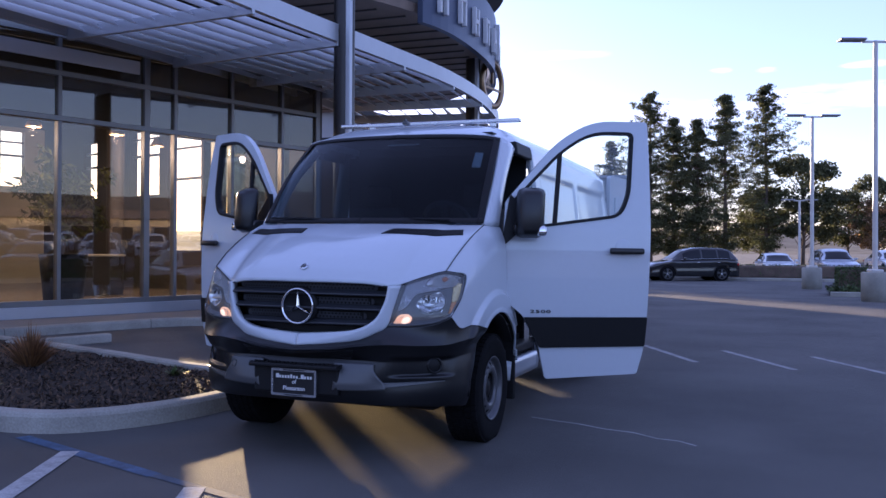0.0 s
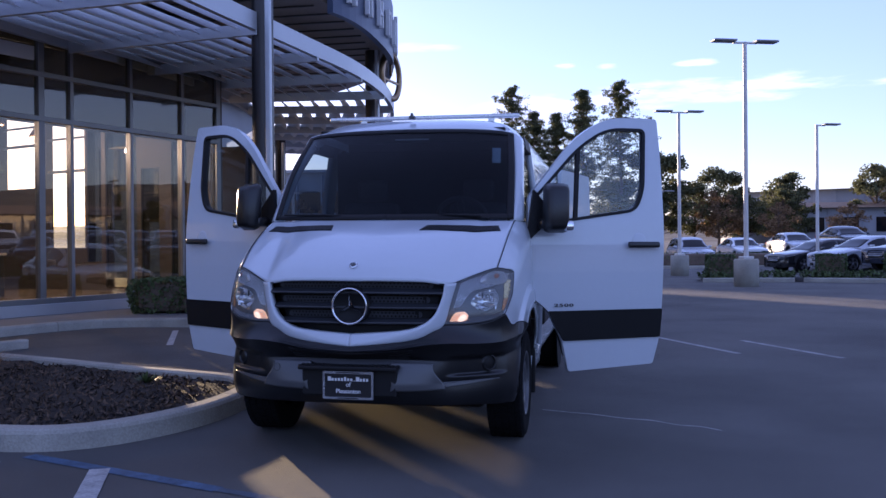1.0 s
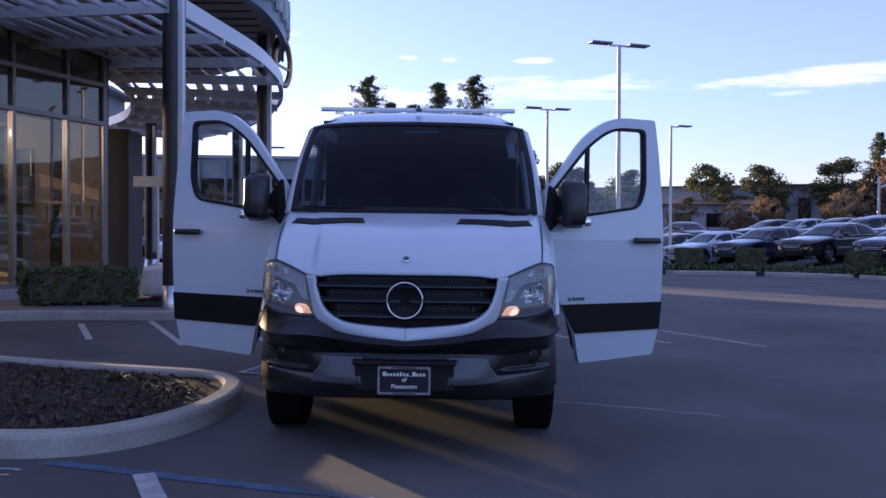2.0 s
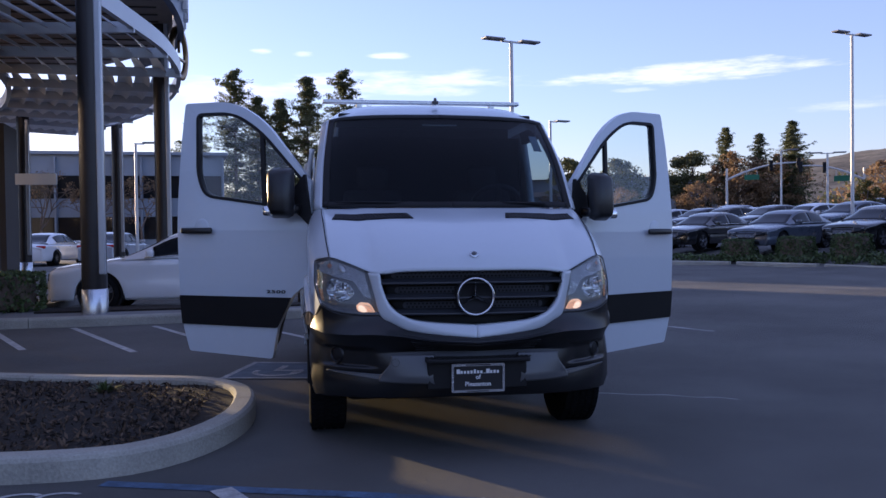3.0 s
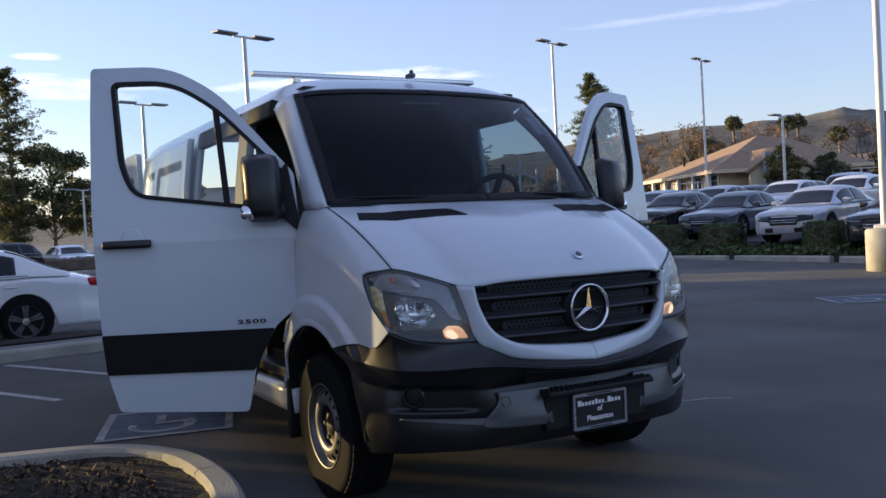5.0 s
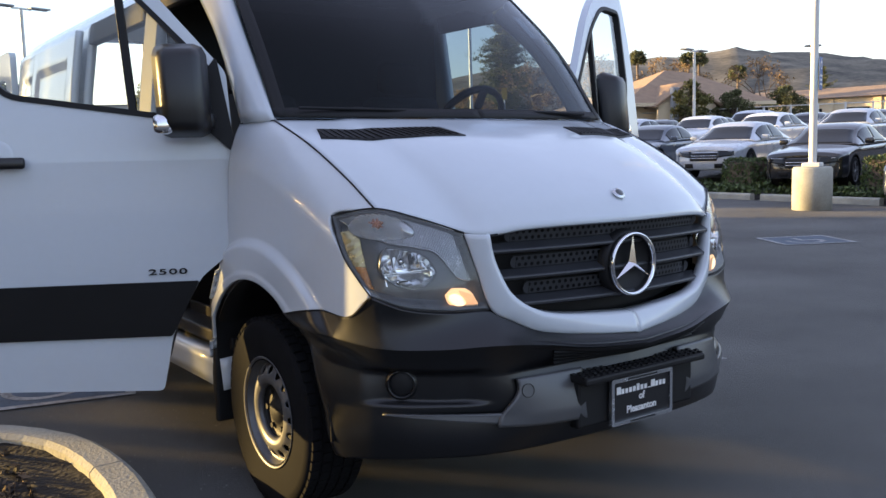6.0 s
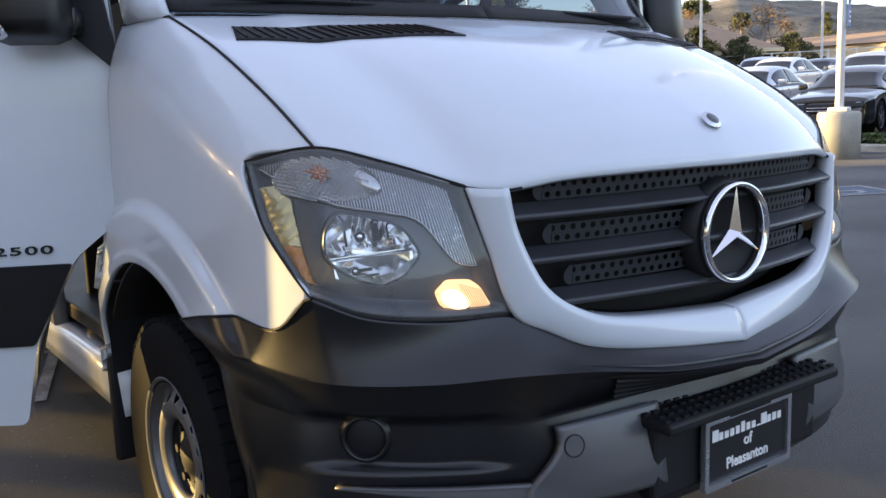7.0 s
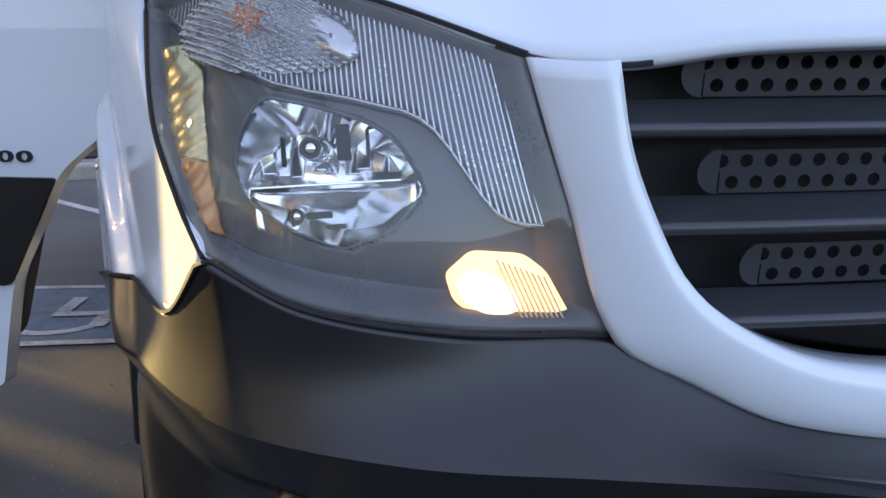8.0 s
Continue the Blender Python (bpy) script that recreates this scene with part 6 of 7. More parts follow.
# accessible parking sign on the near post
sg = thing("parking_sign", "blue parking sign fixed to a lamp post", "sign", "", (13.58, 7.66, 0), 22)
part("sign_plate", boxes(((0, -.03, 2.62), (.31, .01, .62)), r=.004), M_BLUESIGN, sg)
part("sign_symbol", lathe([(.055, -.002), (.085, -.002), (.085, .002), (.055, .002)], 20, "y"), M_SIGNW, sg, "", m=pose(0, -.038, 2.78))
part("sign_symbol", boxes(((-.01, -.038, 2.86), (.03, .004, .09)), r=.001), M_SIGNW, sg)
for z in (2.58, 2.50, 2.42):
    part("sign_writing", boxes(((0, -.038, z), (.2, .004, .04))), M_SIGNW, sg)


# ---- planted strip between the drives ----
strip = [spl((13.9, -9, 0), (14.6, 0, 0), (15.2, 7.5, 0), (15.5, 13, 0), (14.6, 19.3, 0), (12.2, 24.0, 0), (8.2, 25.9, 0), (4.6, 25.9, 0))(i / 156) for i in range(157)]
strip.reverse()
ks = thing("kerb_strip", "pale concrete kerb of the planted strip with open drain gaps", "kerb")
tagged(ks, kind="structure")
# cast lengths with an open gap of about half a metre between them
for i in range(0, 150, 12):
    kerb("kerb_strip", strip[i:i + 12], .16, .15, "", 11, ks)
s_in, s_out = offset_line(strip, .16), offset_line(strip, 2.3)
bm = bmesh.new()
rows = []
for a, b in zip(s_in, s_out):
    r = []
    for t in (0, .25, .5, .75, 1):
        x, y = a.x * (1 - t) + b.x * t, a.y * (1 - t) + b.y * t
        r.append(bm.verts.new((x, y, max(.10 if t else .02, gh(x, y) + .02))))
    rows.append(r)
for r, s in zip(rows, rows[1:]):
    for k in range(4):
        bm.faces.new((r[k], r[k + 1], s[k + 1], s[k]))
bmesh.ops.recalc_face_normals(bm, faces=bm.faces)
tagged(part("planting_bed", bm, M_SOIL), "soil under the low hedge strip", "soil", "", "structure")
g = np.random.default_rng(8)
cen = []
for i in range(3000):
    k = g.random() * 155
    j = int(k)
    if k % 12 > 11.2:
        continue
    a = s_in[j].lerp(s_in[j + 1], k - j)
    b = s_out[j].lerp(s_out[j + 1], k - j)
    t = .06 + .60 * g.random()
    x, y = a.x * (1 - t) + b.x * t, a.y * (1 - t) + b.y * t
    cen.append((x, y, max(.13, gh(x, y)) + .20 * g.random()))
v, f = leaves(g, cen, (.12, .12, .09), 26000, .05, .6)
gc = raw("ground_cover", v.tolist(), f.tolist(), M_HEDGE, None, "low green ground cover in the planted strip", False, "stuff")
mid = offset_line(strip, 1.25)
proto = hedge("hedge", (0, 0, -30), (1.05, .85, .74), 31, 3400, "clipped dark green hedge block in the planted strip", 0, "hedge blocks")
first = True
for n_, i0 in enumerate(range(3, 150, 9)):
    i = min(153, i0 + (0, 3, 1, 4, 2)[n_ % 5])
    t = mid[i + 1] - mid[i - 1]
    m_ = pose(mid[i].x, mid[i].y, max(.10, gh(mid[i].x, mid[i].y)), 0, 0, math.degrees(math.atan2(t.y, t.x)) + 7 * math.sin(i)) @ Matrix.Diagonal((.88 + .24 * ((i * 37) % 10) / 10, .95, .92 + .16 * ((i * 53) % 10) / 10, 1))
    if first:
        proto.matrix_basis = m_
        first = False
    else:
        q = copy_thing(proto, m_)


# ---- cars ----
def by_x(*pts):
    """A smooth height along a length, both from 0 to 1 in x."""
    n = len(pts)

    def f(u):
        u = min(max(u, 0.0), 1.0)
        i = 0
        while i < n - 2 and u > pts[i + 1][0]:
            i += 1
        (x0, z0), (x1, z1) = pts[i], pts[i + 1]
        h = x1 - x0
        m0 = (z1 - pts[i - 1][1]) / (x1 - pts[i - 1][0]) if i else (z1 - z0) / h
        m1 = (pts[i + 2][1] - z0) / (pts[i + 2][0] - x0) if i < n - 2 else (z1 - z0) / h
        t = (u - x0) / h
        z = z0 * (2 * t ** 3 - 3 * t * t + 1) + m0 * h * (t ** 3 - 2 * t * t + t) + z1 * (3 * t * t - 2 * t ** 3) + m1 * h * (t ** 3 - t * t)
        return Vector((u, z))
    return f


ROOF_SEDAN = by_x((0, .95), (.12, 1.13), (.25, 1.345), (.36, 1.44), (.50, 1.465), (.64, 1.445), (.78, 1.335), (.92, 1.11), (1, 1.02))
ROOF_SUV = by_x((0, 1.06), (.12, 1.37), (.22, 1.58), (.36, 1.69), (.60, 1.70), (.82, 1.65), (.92, 1.50), (1, 1.12))


def car(kind, paint, label, group="parked cars"):
    """A parked car: body, glass, lights, four wheels. It stands at the origin and faces -y."""
    suv = kind == "suv"
    t = thing("car", label, "car", group)
    L, W = (4.75, .94) if suv else (4.85, .92)
    top = 1.70 if suv else 1.45
    belt = 1.06 if suv else .95
    wb0, wb1, R = .88, .88 + (2.85 if suv else 2.87), .36 if suv else .335

    def deck(y):
        return lin(y, (0, .64), (.05, .78), (.30, .90 if suv else .83), (1.15, belt - .01), (3.9, belt + .05), (4.5, belt + .02), (L - .08, belt - .06), (L, .80))

    def half(y):
        return W * lin(y, (0, .80), (.08, .90), (.40, .97), (1.2, 1.0), (3.8, 1.0), (4.5, .95), (L - .06, .86), (L, .78))

    def low(y):
        arch = 0
        for c in (wb0, wb1):
            dd = abs(y - c)
            if dd < R + .06:
                arch = max(arch, math.sqrt((R + .06) ** 2 - dd ** 2) + R)
        return max(.22, arch)

    def body(u, v):
        y = L * u
        zt, w = deck(y), half(y)
        zl = min(low(y), zt - .08)
        if v < .70:
            k = v / .70
            z = zl + (zt - .07 - zl) * k
            zz = (z - .22) / max(.1, zt - .22)
            x = w * (1 - .10 * max(0, .35 - zz) - .05 * max(0, zz - .55) ** 1 + .012 * math.sin(zz * 9))
        else:
            k = (v - .70) / .30
            x = w * .972 * math.cos(k * math.pi / 2)
            z = zt - .07 + .07 * math.sin(k * math.pi / 2) + .02 * k
        return Vector((x, y, z))
    b = part("body", surf(whole(lambda u, v: body(v, 1 - u)), 36, 96), paint, t, "painted car body", True, .02)
    # cabin: a painted shell with the panes set on it
    y0, y1 = (1.16, 4.64) if suv else (1.26, 4.38)

    def roofline(y):
        if suv:
            return ROOF_SUV((y - 1.16) / 3.48).y
        return ROOF_SEDAN((y - 1.26) / 3.12).y

    def house(a, y, out=0.0):
        """The cabin's outside: a from -1 at one belt line to 1 at the other."""
        zr, zb = roofline(y), deck(y) - .03
        h = max(.01, zr - zb)
        wb = half(y) * .945
        wr = W * (.84 - .17 * sm(h, 0, .42))
        q = abs(a)
        if q < .6:
            k = q / .6
            x, z = wr * k, zr - .05 * k ** 3 * min(1, h / .3) + out
        else:
            k = (q - .6) / .4
            x = wr + (wb - wr) * k + .018 * math.sin(math.pi * k) + out
            z = (zr - .05 * min(1, h / .3)) * (1 - k) + zb * k + out * .4
        return Vector((math.copysign(x, a), y, z))
    part("cabin", surf(lambda u, v: house(2 * u - 1, y0 + (y1 - y0) * v), 40, 44), paint, b, "painted cabin shell", True, .01)

    def pane(name, a0, a1, ya, yb):
        f = lambda u, v: house(a0 + (a1 - a0) * u, ya + (yb - ya) * v, .008)
        part(name, surf(f, 10, 14), M_CARGL, b, "dark car glass", True, .006)
    pane("windshield", -.555, .555, y0 + .06, 1.84 if suv else 1.99)
    pane("rear_window", -.53, .53, 4.30 if suv else 3.55, y1 - .06)
    sides = ((1.72, 2.66), (2.73, 3.52), (3.58, 4.22)) if suv else ((1.76, 2.70), (2.77, 3.66))
    for s in (1, -1):
        for ya, yb in sides:
            pane("side_window", s * .65, s * .945, ya, yb)
        part("window_trim", tube([house(s * .965, sides[0][0] - .12 + (sides[-1][1] + .15 - sides[0][0] + .12) * k / 8, .012) for k in range(9)], .010, 5), M_SATIN, b, "bright window trim", True)
        part("door_mirror", boxes(((s * (W + .06), 1.75, belt + .07), (.20, .12, .13)), r=.03), paint, b, "door mirror", True)
        part("tail_lamp", boxes(((s * W * .72, L - .14, .84), (.36, .18, .13)), r=.04), M_RED, b, "red tail lamp", True)
        for y0 in (1.75, 2.85):
            part("door_handle", boxes(((s * (half(y0 + .7) * .985), y0 + .72, belt - .12), (.03, .18, .03)), r=.008), M_SATIN, b)
    # bumpers that close the body's ends
    def nose(u, v):
        x = 2 * u - 1
        z = .20 + (deck(.02) + .02 - .20) * v
        return Vector((half(.05) * 1.0 * x, .06 - .13 * (1 - abs(x) ** 2.6) * (1 - .55 * (2 * v - .8) ** 2), z))
    fb = part("front_bumper", surf(nose, 20, 12), paint, b, "painted front bumper", True, .02)
    part("rear_bumper", surf(lambda u, v: Vector((half(L - .04) * (1 - 2 * u), L - .07 + .11 * (1 - abs(2 * u - 1) ** 2.6) * (1 - .5 * (2 * v - 1) ** 2), .22 + (deck(L - .02) + .01 - .22) * v)), 20, 10), paint, b, "painted rear bumper", True, .02)
    gr = part("grille", surf(lambda u, v: nose(.5 + (u - .5) * (.44 + .08 * v), .46 + .40 * v) + Vector((0, -.022, 0)), 12, 6), M_DARK, b, "dark grille", True, .02)
    for k in (.58, .70):
        part("grille_bar", surf(lambda u, v: nose(.5 + (u - .5) * .44, k + .03 * v) + Vector((0, -.034, 0)), 10, 1), M_SATIN, gr, "", True, .01)
    for e, d in ((.02, 1), (.98, -1)):
        lamp = part("headlamp", surf(lambda u, v: nose(e + d * .25 * u, .70 + .22 * v - .10 * u * (1 - v)) + Vector((0, -.014 - .01 * u, .01)), 8, 5), M_CARGL, b, "dark clear headlamp", True, .02)
        part("lamp_strip", surf(lambda u, v: nose(e + d * (.03 + .19 * u), .865 - .02 * u + .025 * v) + Vector((0, -.032, .01)), 6, 1), M_SATIN, lamp, "", True, .006)
    for e in (.18, .68):
        part("air_intake", surf(lambda u, v: nose(e + .14 * u, .10 + .22 * v) + Vector((0, -.012, 0)), 5, 3), M_DARK, b, "", True, .01)
    part("number_plate", boxes(((0, L + .0, .70), (.32, .02, .15)), r=.004), M_SIGNW, b)
    for c in (wb0, wb1):
        for s in (1, -1):
            w = part("wheel", lathe([(.16, -.1), (R - .05, -.11), (R - .01, -.09), (R, -.05), (R, .05), (R - .01, .09), (R - .05, .11), (R - .10, .10)], 32), M_RUBBER, t, "alloy wheel with black tyre", True, m=pose(s * (W - .115), c, R))
            bm = lathe([(R - .095, s * .085), (R - .10, s * .105), (R - .115, s * .085), (R - .125, s * .03)], 32)
            for k in range(5):
                a = 2 * math.pi * k / 5
                for e in (-.13, .13):
                    vs = bmesh.ops.create_cube(bm, size=1)["verts"]
                    bmesh.ops.scale(bm, vec=(.03, .038, R - .10), verts=vs)
                    bmesh.ops.translate(bm, vec=(s * .082, 0, (R - .10) / 2), verts=vs)
                    bmesh.ops.rotate(bm, cent=(0, 0, 0), matrix=Matrix.Rotation(a + e, 3, "X"), verts=vs)
            part("rim", bm, M_STEEL, w, "spoked alloy rim")
            part("hub", lathe([(0, s * .10), (.05, s * .098), (.06, s * .08)], 16), M_SATIN, w)
            part("wheel_well", lathe([(0, s * .02), (R + .05, s * .02), (R + .05, -s * .2)], 24), M_DARK, w)
    return t


PAINT_W = mat("car paint white", (.78, .79, .80), .25, 0, .03, 2, 200, coat=.8, rvar=.05)
PAINT_S = mat("car paint silver", (.49, .52, .57), .28, .25, .04, 2, 200, coat=.8, rvar=.05)
PAINT_G = mat("car paint slate grey", (.080, .098, .130), .28, .3, .06, 2, 200, coat=.8, rvar=.05)
PAINT_B = mat("car paint dark blue", (.022, .030, .055), .25, .3, .06, 2, 200, coat=.8, rvar=.05)
PAINT_K = mat("car paint black", (.012, .012, .013), .2, 0, .06, 2, 200, coat=1.0, rvar=.05)

near_sedan = car("sedan", PAINT_W, "white sedan parked beyond the kerb", "")
near_sedan.matrix_basis = pose(-5.45, 11.75, 0, 0, 0, -90)
black_suv = car("suv", PAINT_K, "black sport utility car parked by the far kerb", "")
black_suv.matrix_basis = pose(-3.2, 40.8, 0, 0, 0, -62)
protos = [car("sedan", p, l) for p, l in ((PAINT_K, "black sedan parked in a row"), (PAINT_G, "slate grey sedan parked in a row"), (PAINT_B, "dark blue sedan parked in a row"), (PAINT_S, "silver sedan parked in a row"), (PAINT_W, "white sedan parked in a row"))]
protos += [car("suv", PAINT_K, "black sport utility car parked in a row"), car("suv", PAINT_S, "silver sport utility car parked in a row")]
used = set()


def park(k, x, y, rz):
    m_ = pose(x, y, gh(x, y), 0, 0, rz)
    if k in used:
        copy_thing(protos[k], m_)
    else:
        protos[k].matrix_basis = m_
        used.add(k)


def park_facing(k, x, y, way):
    """A car by its middle and the bearing of its nose."""
    q = radians(way)
    nx, ny = x + 2.4 * math.sin(q), y + 2.4 * math.cos(q)
    m_ = pose(nx, ny, gh(x, y), 0, 0, 180 - way)
    if k in used:
        copy_thing(protos[k], m_)
    else:
        protos[k].matrix_basis = m_
        used.add(k)


# the row that follows the bend of the strip: kind, middle, bearing of the nose
FIRST_ROW = ((2, 16.8, .9, 257), (0, 17.1, 3.9, 256), (1, 17.5, 6.9, 256), (0, 18.1, 10.0, 255), (3, 18.8, 13.25, 254), (1, 19.7, 17.1, 252), (0, 20.3, 20.4, 250), (0, 18.9, 23.4, 243), (1, 16.2, 25.1, 240),
             (0, 15.0, 28.9, 240), (2, 13.4, 31.6, 241), (3, 12.0, 34.3, 242), (0, 10.8, 37.2, 244))
for k, x, y, way in FIRST_ROW:
    park_facing(k, x, y, way)
# rows behind it
order = (1, 3, 2, 4, 0, 3, 1, 4, 0, 3, 2, 4, 1, 0, 3, 4)
for r, (x0, ya, yb) in enumerate(((26.9, 3.4, 50), (33.6, 10, 33), (39.2, 6, 27), (46.0, 4, 20), (41.0, 40, 60), (52.0, 0, 18))):
    j = 0
    y = ya
    while y < yb:
        if (j * 5 + r * 3) % 13 != 6:
            kk = order[(j * 3 + r * 5 + (j * j) % 7) % len(order)]
            if r > 1 and j % 5 == 2:
                kk = 5 + j % 2
            park_facing(kk, x0 - .22 * (y - 13.25) + .25 * math.sin(j * 2.3 + r), y, 254 + 2.5 * math.sin(j * 1.7 + r))
        y += 2.75 + .1 * math.sin(j * 3.1)
        j += 1
for j in range(5):
    park((4, 6, 4, 3, 2)[j], 3.5 + 3.0 * j, 46 + .5 * j, 10)
for j in range(3):
    park((3, 4, 0)[j], -9.4 - 2.9 * j, 40, 170)


# ---- trees ----
def crown_tree(seed, h, r, material, name, label, n=2600, trunk=.25, leaf=.15, lobes=40, base=.25):
    """A leafy tree: tapered trunk, limbs, and clumps of small leaves with gaps."""
    g = np.random.default_rng(seed)
    t = thing(name, label, "tree", "trees")
    part("trunk", tube([(0, 0, -.3), (.1, 0, h * .25), (-.05, .1, h * .5), (0, 0, h * .8)], trunk * .7, 8, .25), M_BARK, t, "", True)
    cen, spd = [], []
    bm = bmesh.new()
    for i in range(lobes):
        a, k = 2 * math.pi * g.random(), g.random() ** .5
        zz = base + (1 - base) * g.random()
        rr = r * k * math.sin(math.pi * min(.98, .16 + .84 * (zz - base) / (1 - base))) ** .6
        c = (rr * math.cos(a), rr * math.sin(a), h * zz * .95)
        cen.append(c)
        q = r * (.16 + .18 * g.random())
        spd.append((q, q, q * .75))
        tb = tube([(0, 0, h * max(.15, zz - .25)), (c[0] * .5, c[1] * .5, h * max(.2, zz - .12)), c], trunk * .18, 5, .3)
        me = bpy.data.meshes.new("tmp")
        tb.to_mesh(me)
        tb.free()
        bm.from_mesh(me)
        bpy.data.meshes.remove(me)
    part("limb", bm, M_BARK, t, "", True)
    v, f = leaves(g, cen, spd, n, leaf, .6)
    raw("crown", v.tolist(), f.tolist(), material, t, "", False, "stuff")
    return t


def pine_tree(seed, h, r):
    g = np.random.default_rng(seed)
    t = thing("pine_tree", "tall dark pine with ragged open branches", "tree", "pines")
    lean = .03 * h * (g.random(2) - .5)
    part("trunk", tube([(0, 0, -.3), (lean[0] * .5, lean[1] * .5, h * .5), (lean[0], lean[1], h * .99)], .24, 8, .12), M_BARK, t, "", True)
    cen, spd = [], []
    bm = bmesh.new()
    z = .10 * h
    while z < h * .985:
        k = z / h
        ln = r * lin(k, (.08, .35), (.2, .80), (.38, 1.0), (.6, .86), (.8, .56), (.93, .30), (1, .08)) * (.62 + .6 * g.random())
        for _ in range(int(g.integers(4, 7))):
            a = 2 * math.pi * g.random()
            l_ = ln * (.35 + .95 * g.random())
            rise = l_ * (-.10 + .55 * g.random())
            root = Vector((lean[0] * k, lean[1] * k, z))
            end = root + Vector((l_ * math.cos(a), l_ * math.sin(a), rise))
            bv = [bm.verts.new(q) for q in (root, root + Vector((.05, .05, .09)), end)]
            bm.faces.new(bv)
            for q in (.3, .5, .7, .85, 1.0):
                c = root.lerp(end, q)
                cen.append((c.x + .15 * g.normal(), c.y + .15 * g.normal(), c.z + .12 * g.normal()))
                s_ = (.20 + .24 * (1 - k)) * (.5 + .9 * g.random())
                spd.append((s_ * 1.5, s_ * 1.5, s_ * .75))
        z += h * .022 * (.6 + .8 * g.random())
    part("limb", bm, M_BARK, t, "")
    v, f = leaves(g, cen, spd, 30000, .125, .25)
    raw("crown", v.tolist(), f.tolist(), M_PINE, t, "", False, "stuff")
    return t


def bare_tree(seed, h):
    g = np.random.default_rng(seed)
    t = thing("bare_tree", "bare brown winter tree beyond the lot", "tree", "bare trees")
    bm = bmesh.new()
    tips = []

    def grow(p, d, ln, r, depth):
        q = p + d * ln
        tb = tube([p, (p + q) / 2 + Vector(g.normal(0, .04 * ln, 3)), q], r, 5, .65, False)
        me = bpy.data.meshes.new("tmp")
        tb.to_mesh(me)
        tb.free()
        bm.from_mesh(me)
        bpy.data.meshes.remove(me)
        if depth == 0:
            tips.append(tuple(q))
            return
        for _ in range(3):
            e = (d + Vector(g.normal(0, .45, 3)) + Vector((0, 0, .12))).normalized()
            grow(q, e, ln * (.62 + .2 * g.random()), r * .6, depth - 1)
    grow(Vector((0, 0, -.2)), Vector((0, 0, 1)), h * .30, .16, 4)
    part("branchwork", bm, M_BARK, t, "bare brown branchwork", True)
    v, f = leaves(g, tips, (.5, .5, .4), 700, .11, .5)
    raw("dry_leaf", v.tolist(), f.tolist(), M_DRY, t, "", False, "stuff")
    return t


pines = [pine_tree(41, 16.4, 3.3), pine_tree(42, 14.0, 2.8), pine_tree(43, 16.0, 3.5)]
pl = ((-7.6, 78.5, 0, 1.0), (-5.6, 79.5, 1, 1.0), (-3.4, 79, 1, .98), (-1.0, 79, 2, 1.0), (2.5, 79, 0, 1.0), (-12, 84, 2, .8), (49.6, 61, 1, .92), (53.5, 64, 2, .8), (52.6, 87, 2, .72), (45.2, 88, 1, .76), (48.0, 86, 2, .62), (51.2, 85, 1, .72), (110, 66, 2, .6), (118, 58, 1, .6))
seen_k = set()
for x, y, k, s in pl:
    m_ = pose(x, y, gh(x, y), 0, 0, (x * 37) % 360)
    ob = pines[k]
    if k in seen_k:
        ob = copy_thing(ob, m_)
    ob.matrix_basis = m_
    ob.scale = (s, s, s)
    seen_k.add(k)
broad = [crown_tree(51, 9.5, 4.2, M_LEAF, "broadleaf_tree", "dense dark green roadside tree", 9000), crown_tree(52, 7.4, 3.2, M_LEAF, "broadleaf_tree", "rounded green tree beyond the lot", 6500), crown_tree(53, 7.0, 3.0, M_DRY, "autumn_tree", "brown autumn tree with thin foliage", 3600), crown_tree(54, 3.6, 1.6, M_BUSH, "shrub", "yellow-green rounded shrub beside the house", 4200, .12, .11, 40, .08)]
bl = ((5.5, 80, 0, 1.05), (9.5, 84, 0, .7), (14, 84, 1, .8), (18, 86, 1, .75), (11.5, 82, 2, .8), (16.5, 80, 2, .6), (22.5, 80, 2, .55), (-14, 76, 0, .9), (-18, 72, 1, 1.0), (-10.5, 74, 2, .8), (19.5, 90, 1, 1.0), (31, 82, 2, .6), (27.5, 80, 2, .5), (45.0, 85, 2, 1.15), (49.2, 85.5, 2, 1.1), (36, 76, 2, .62), (56, 66, 2, 1.0), (55, 52, 1, .8), (64, 60, 2, .9), (70, 66, 1, 1.0), (78, 64, 2, 1.0), (29, 95, 1, 1.1), (36, 98, 1, 1.1), (43, 92, 0, .9), (2, 84, 0, .8), (12, 86, 0, .85), (38.3, 30.7, 3, 1.0), (41.3, 29.7, 1, .40), (62, 40, 1, .55), (33.5, 45.5, 3, .8), (41, 54, 2, .7), (46, 50, 2, .6), (52, 48, 2, .62), (56, 44, 3, 1.0))
seen_k = set()
for x, y, k, s in bl:
    m_ = pose(x, y, gh(x, y), 0, 0, (x * 53 + y) % 360)
    ob = broad[k]
    if k in seen_k:
        ob = copy_thing(ob, m_)
    ob.matrix_basis = m_
    ob.scale = (s, s, s * .98)
    seen_k.add(k)
bares = [bare_tree(61, 8.0), bare_tree(62, 7.0)]
seen_k = set()
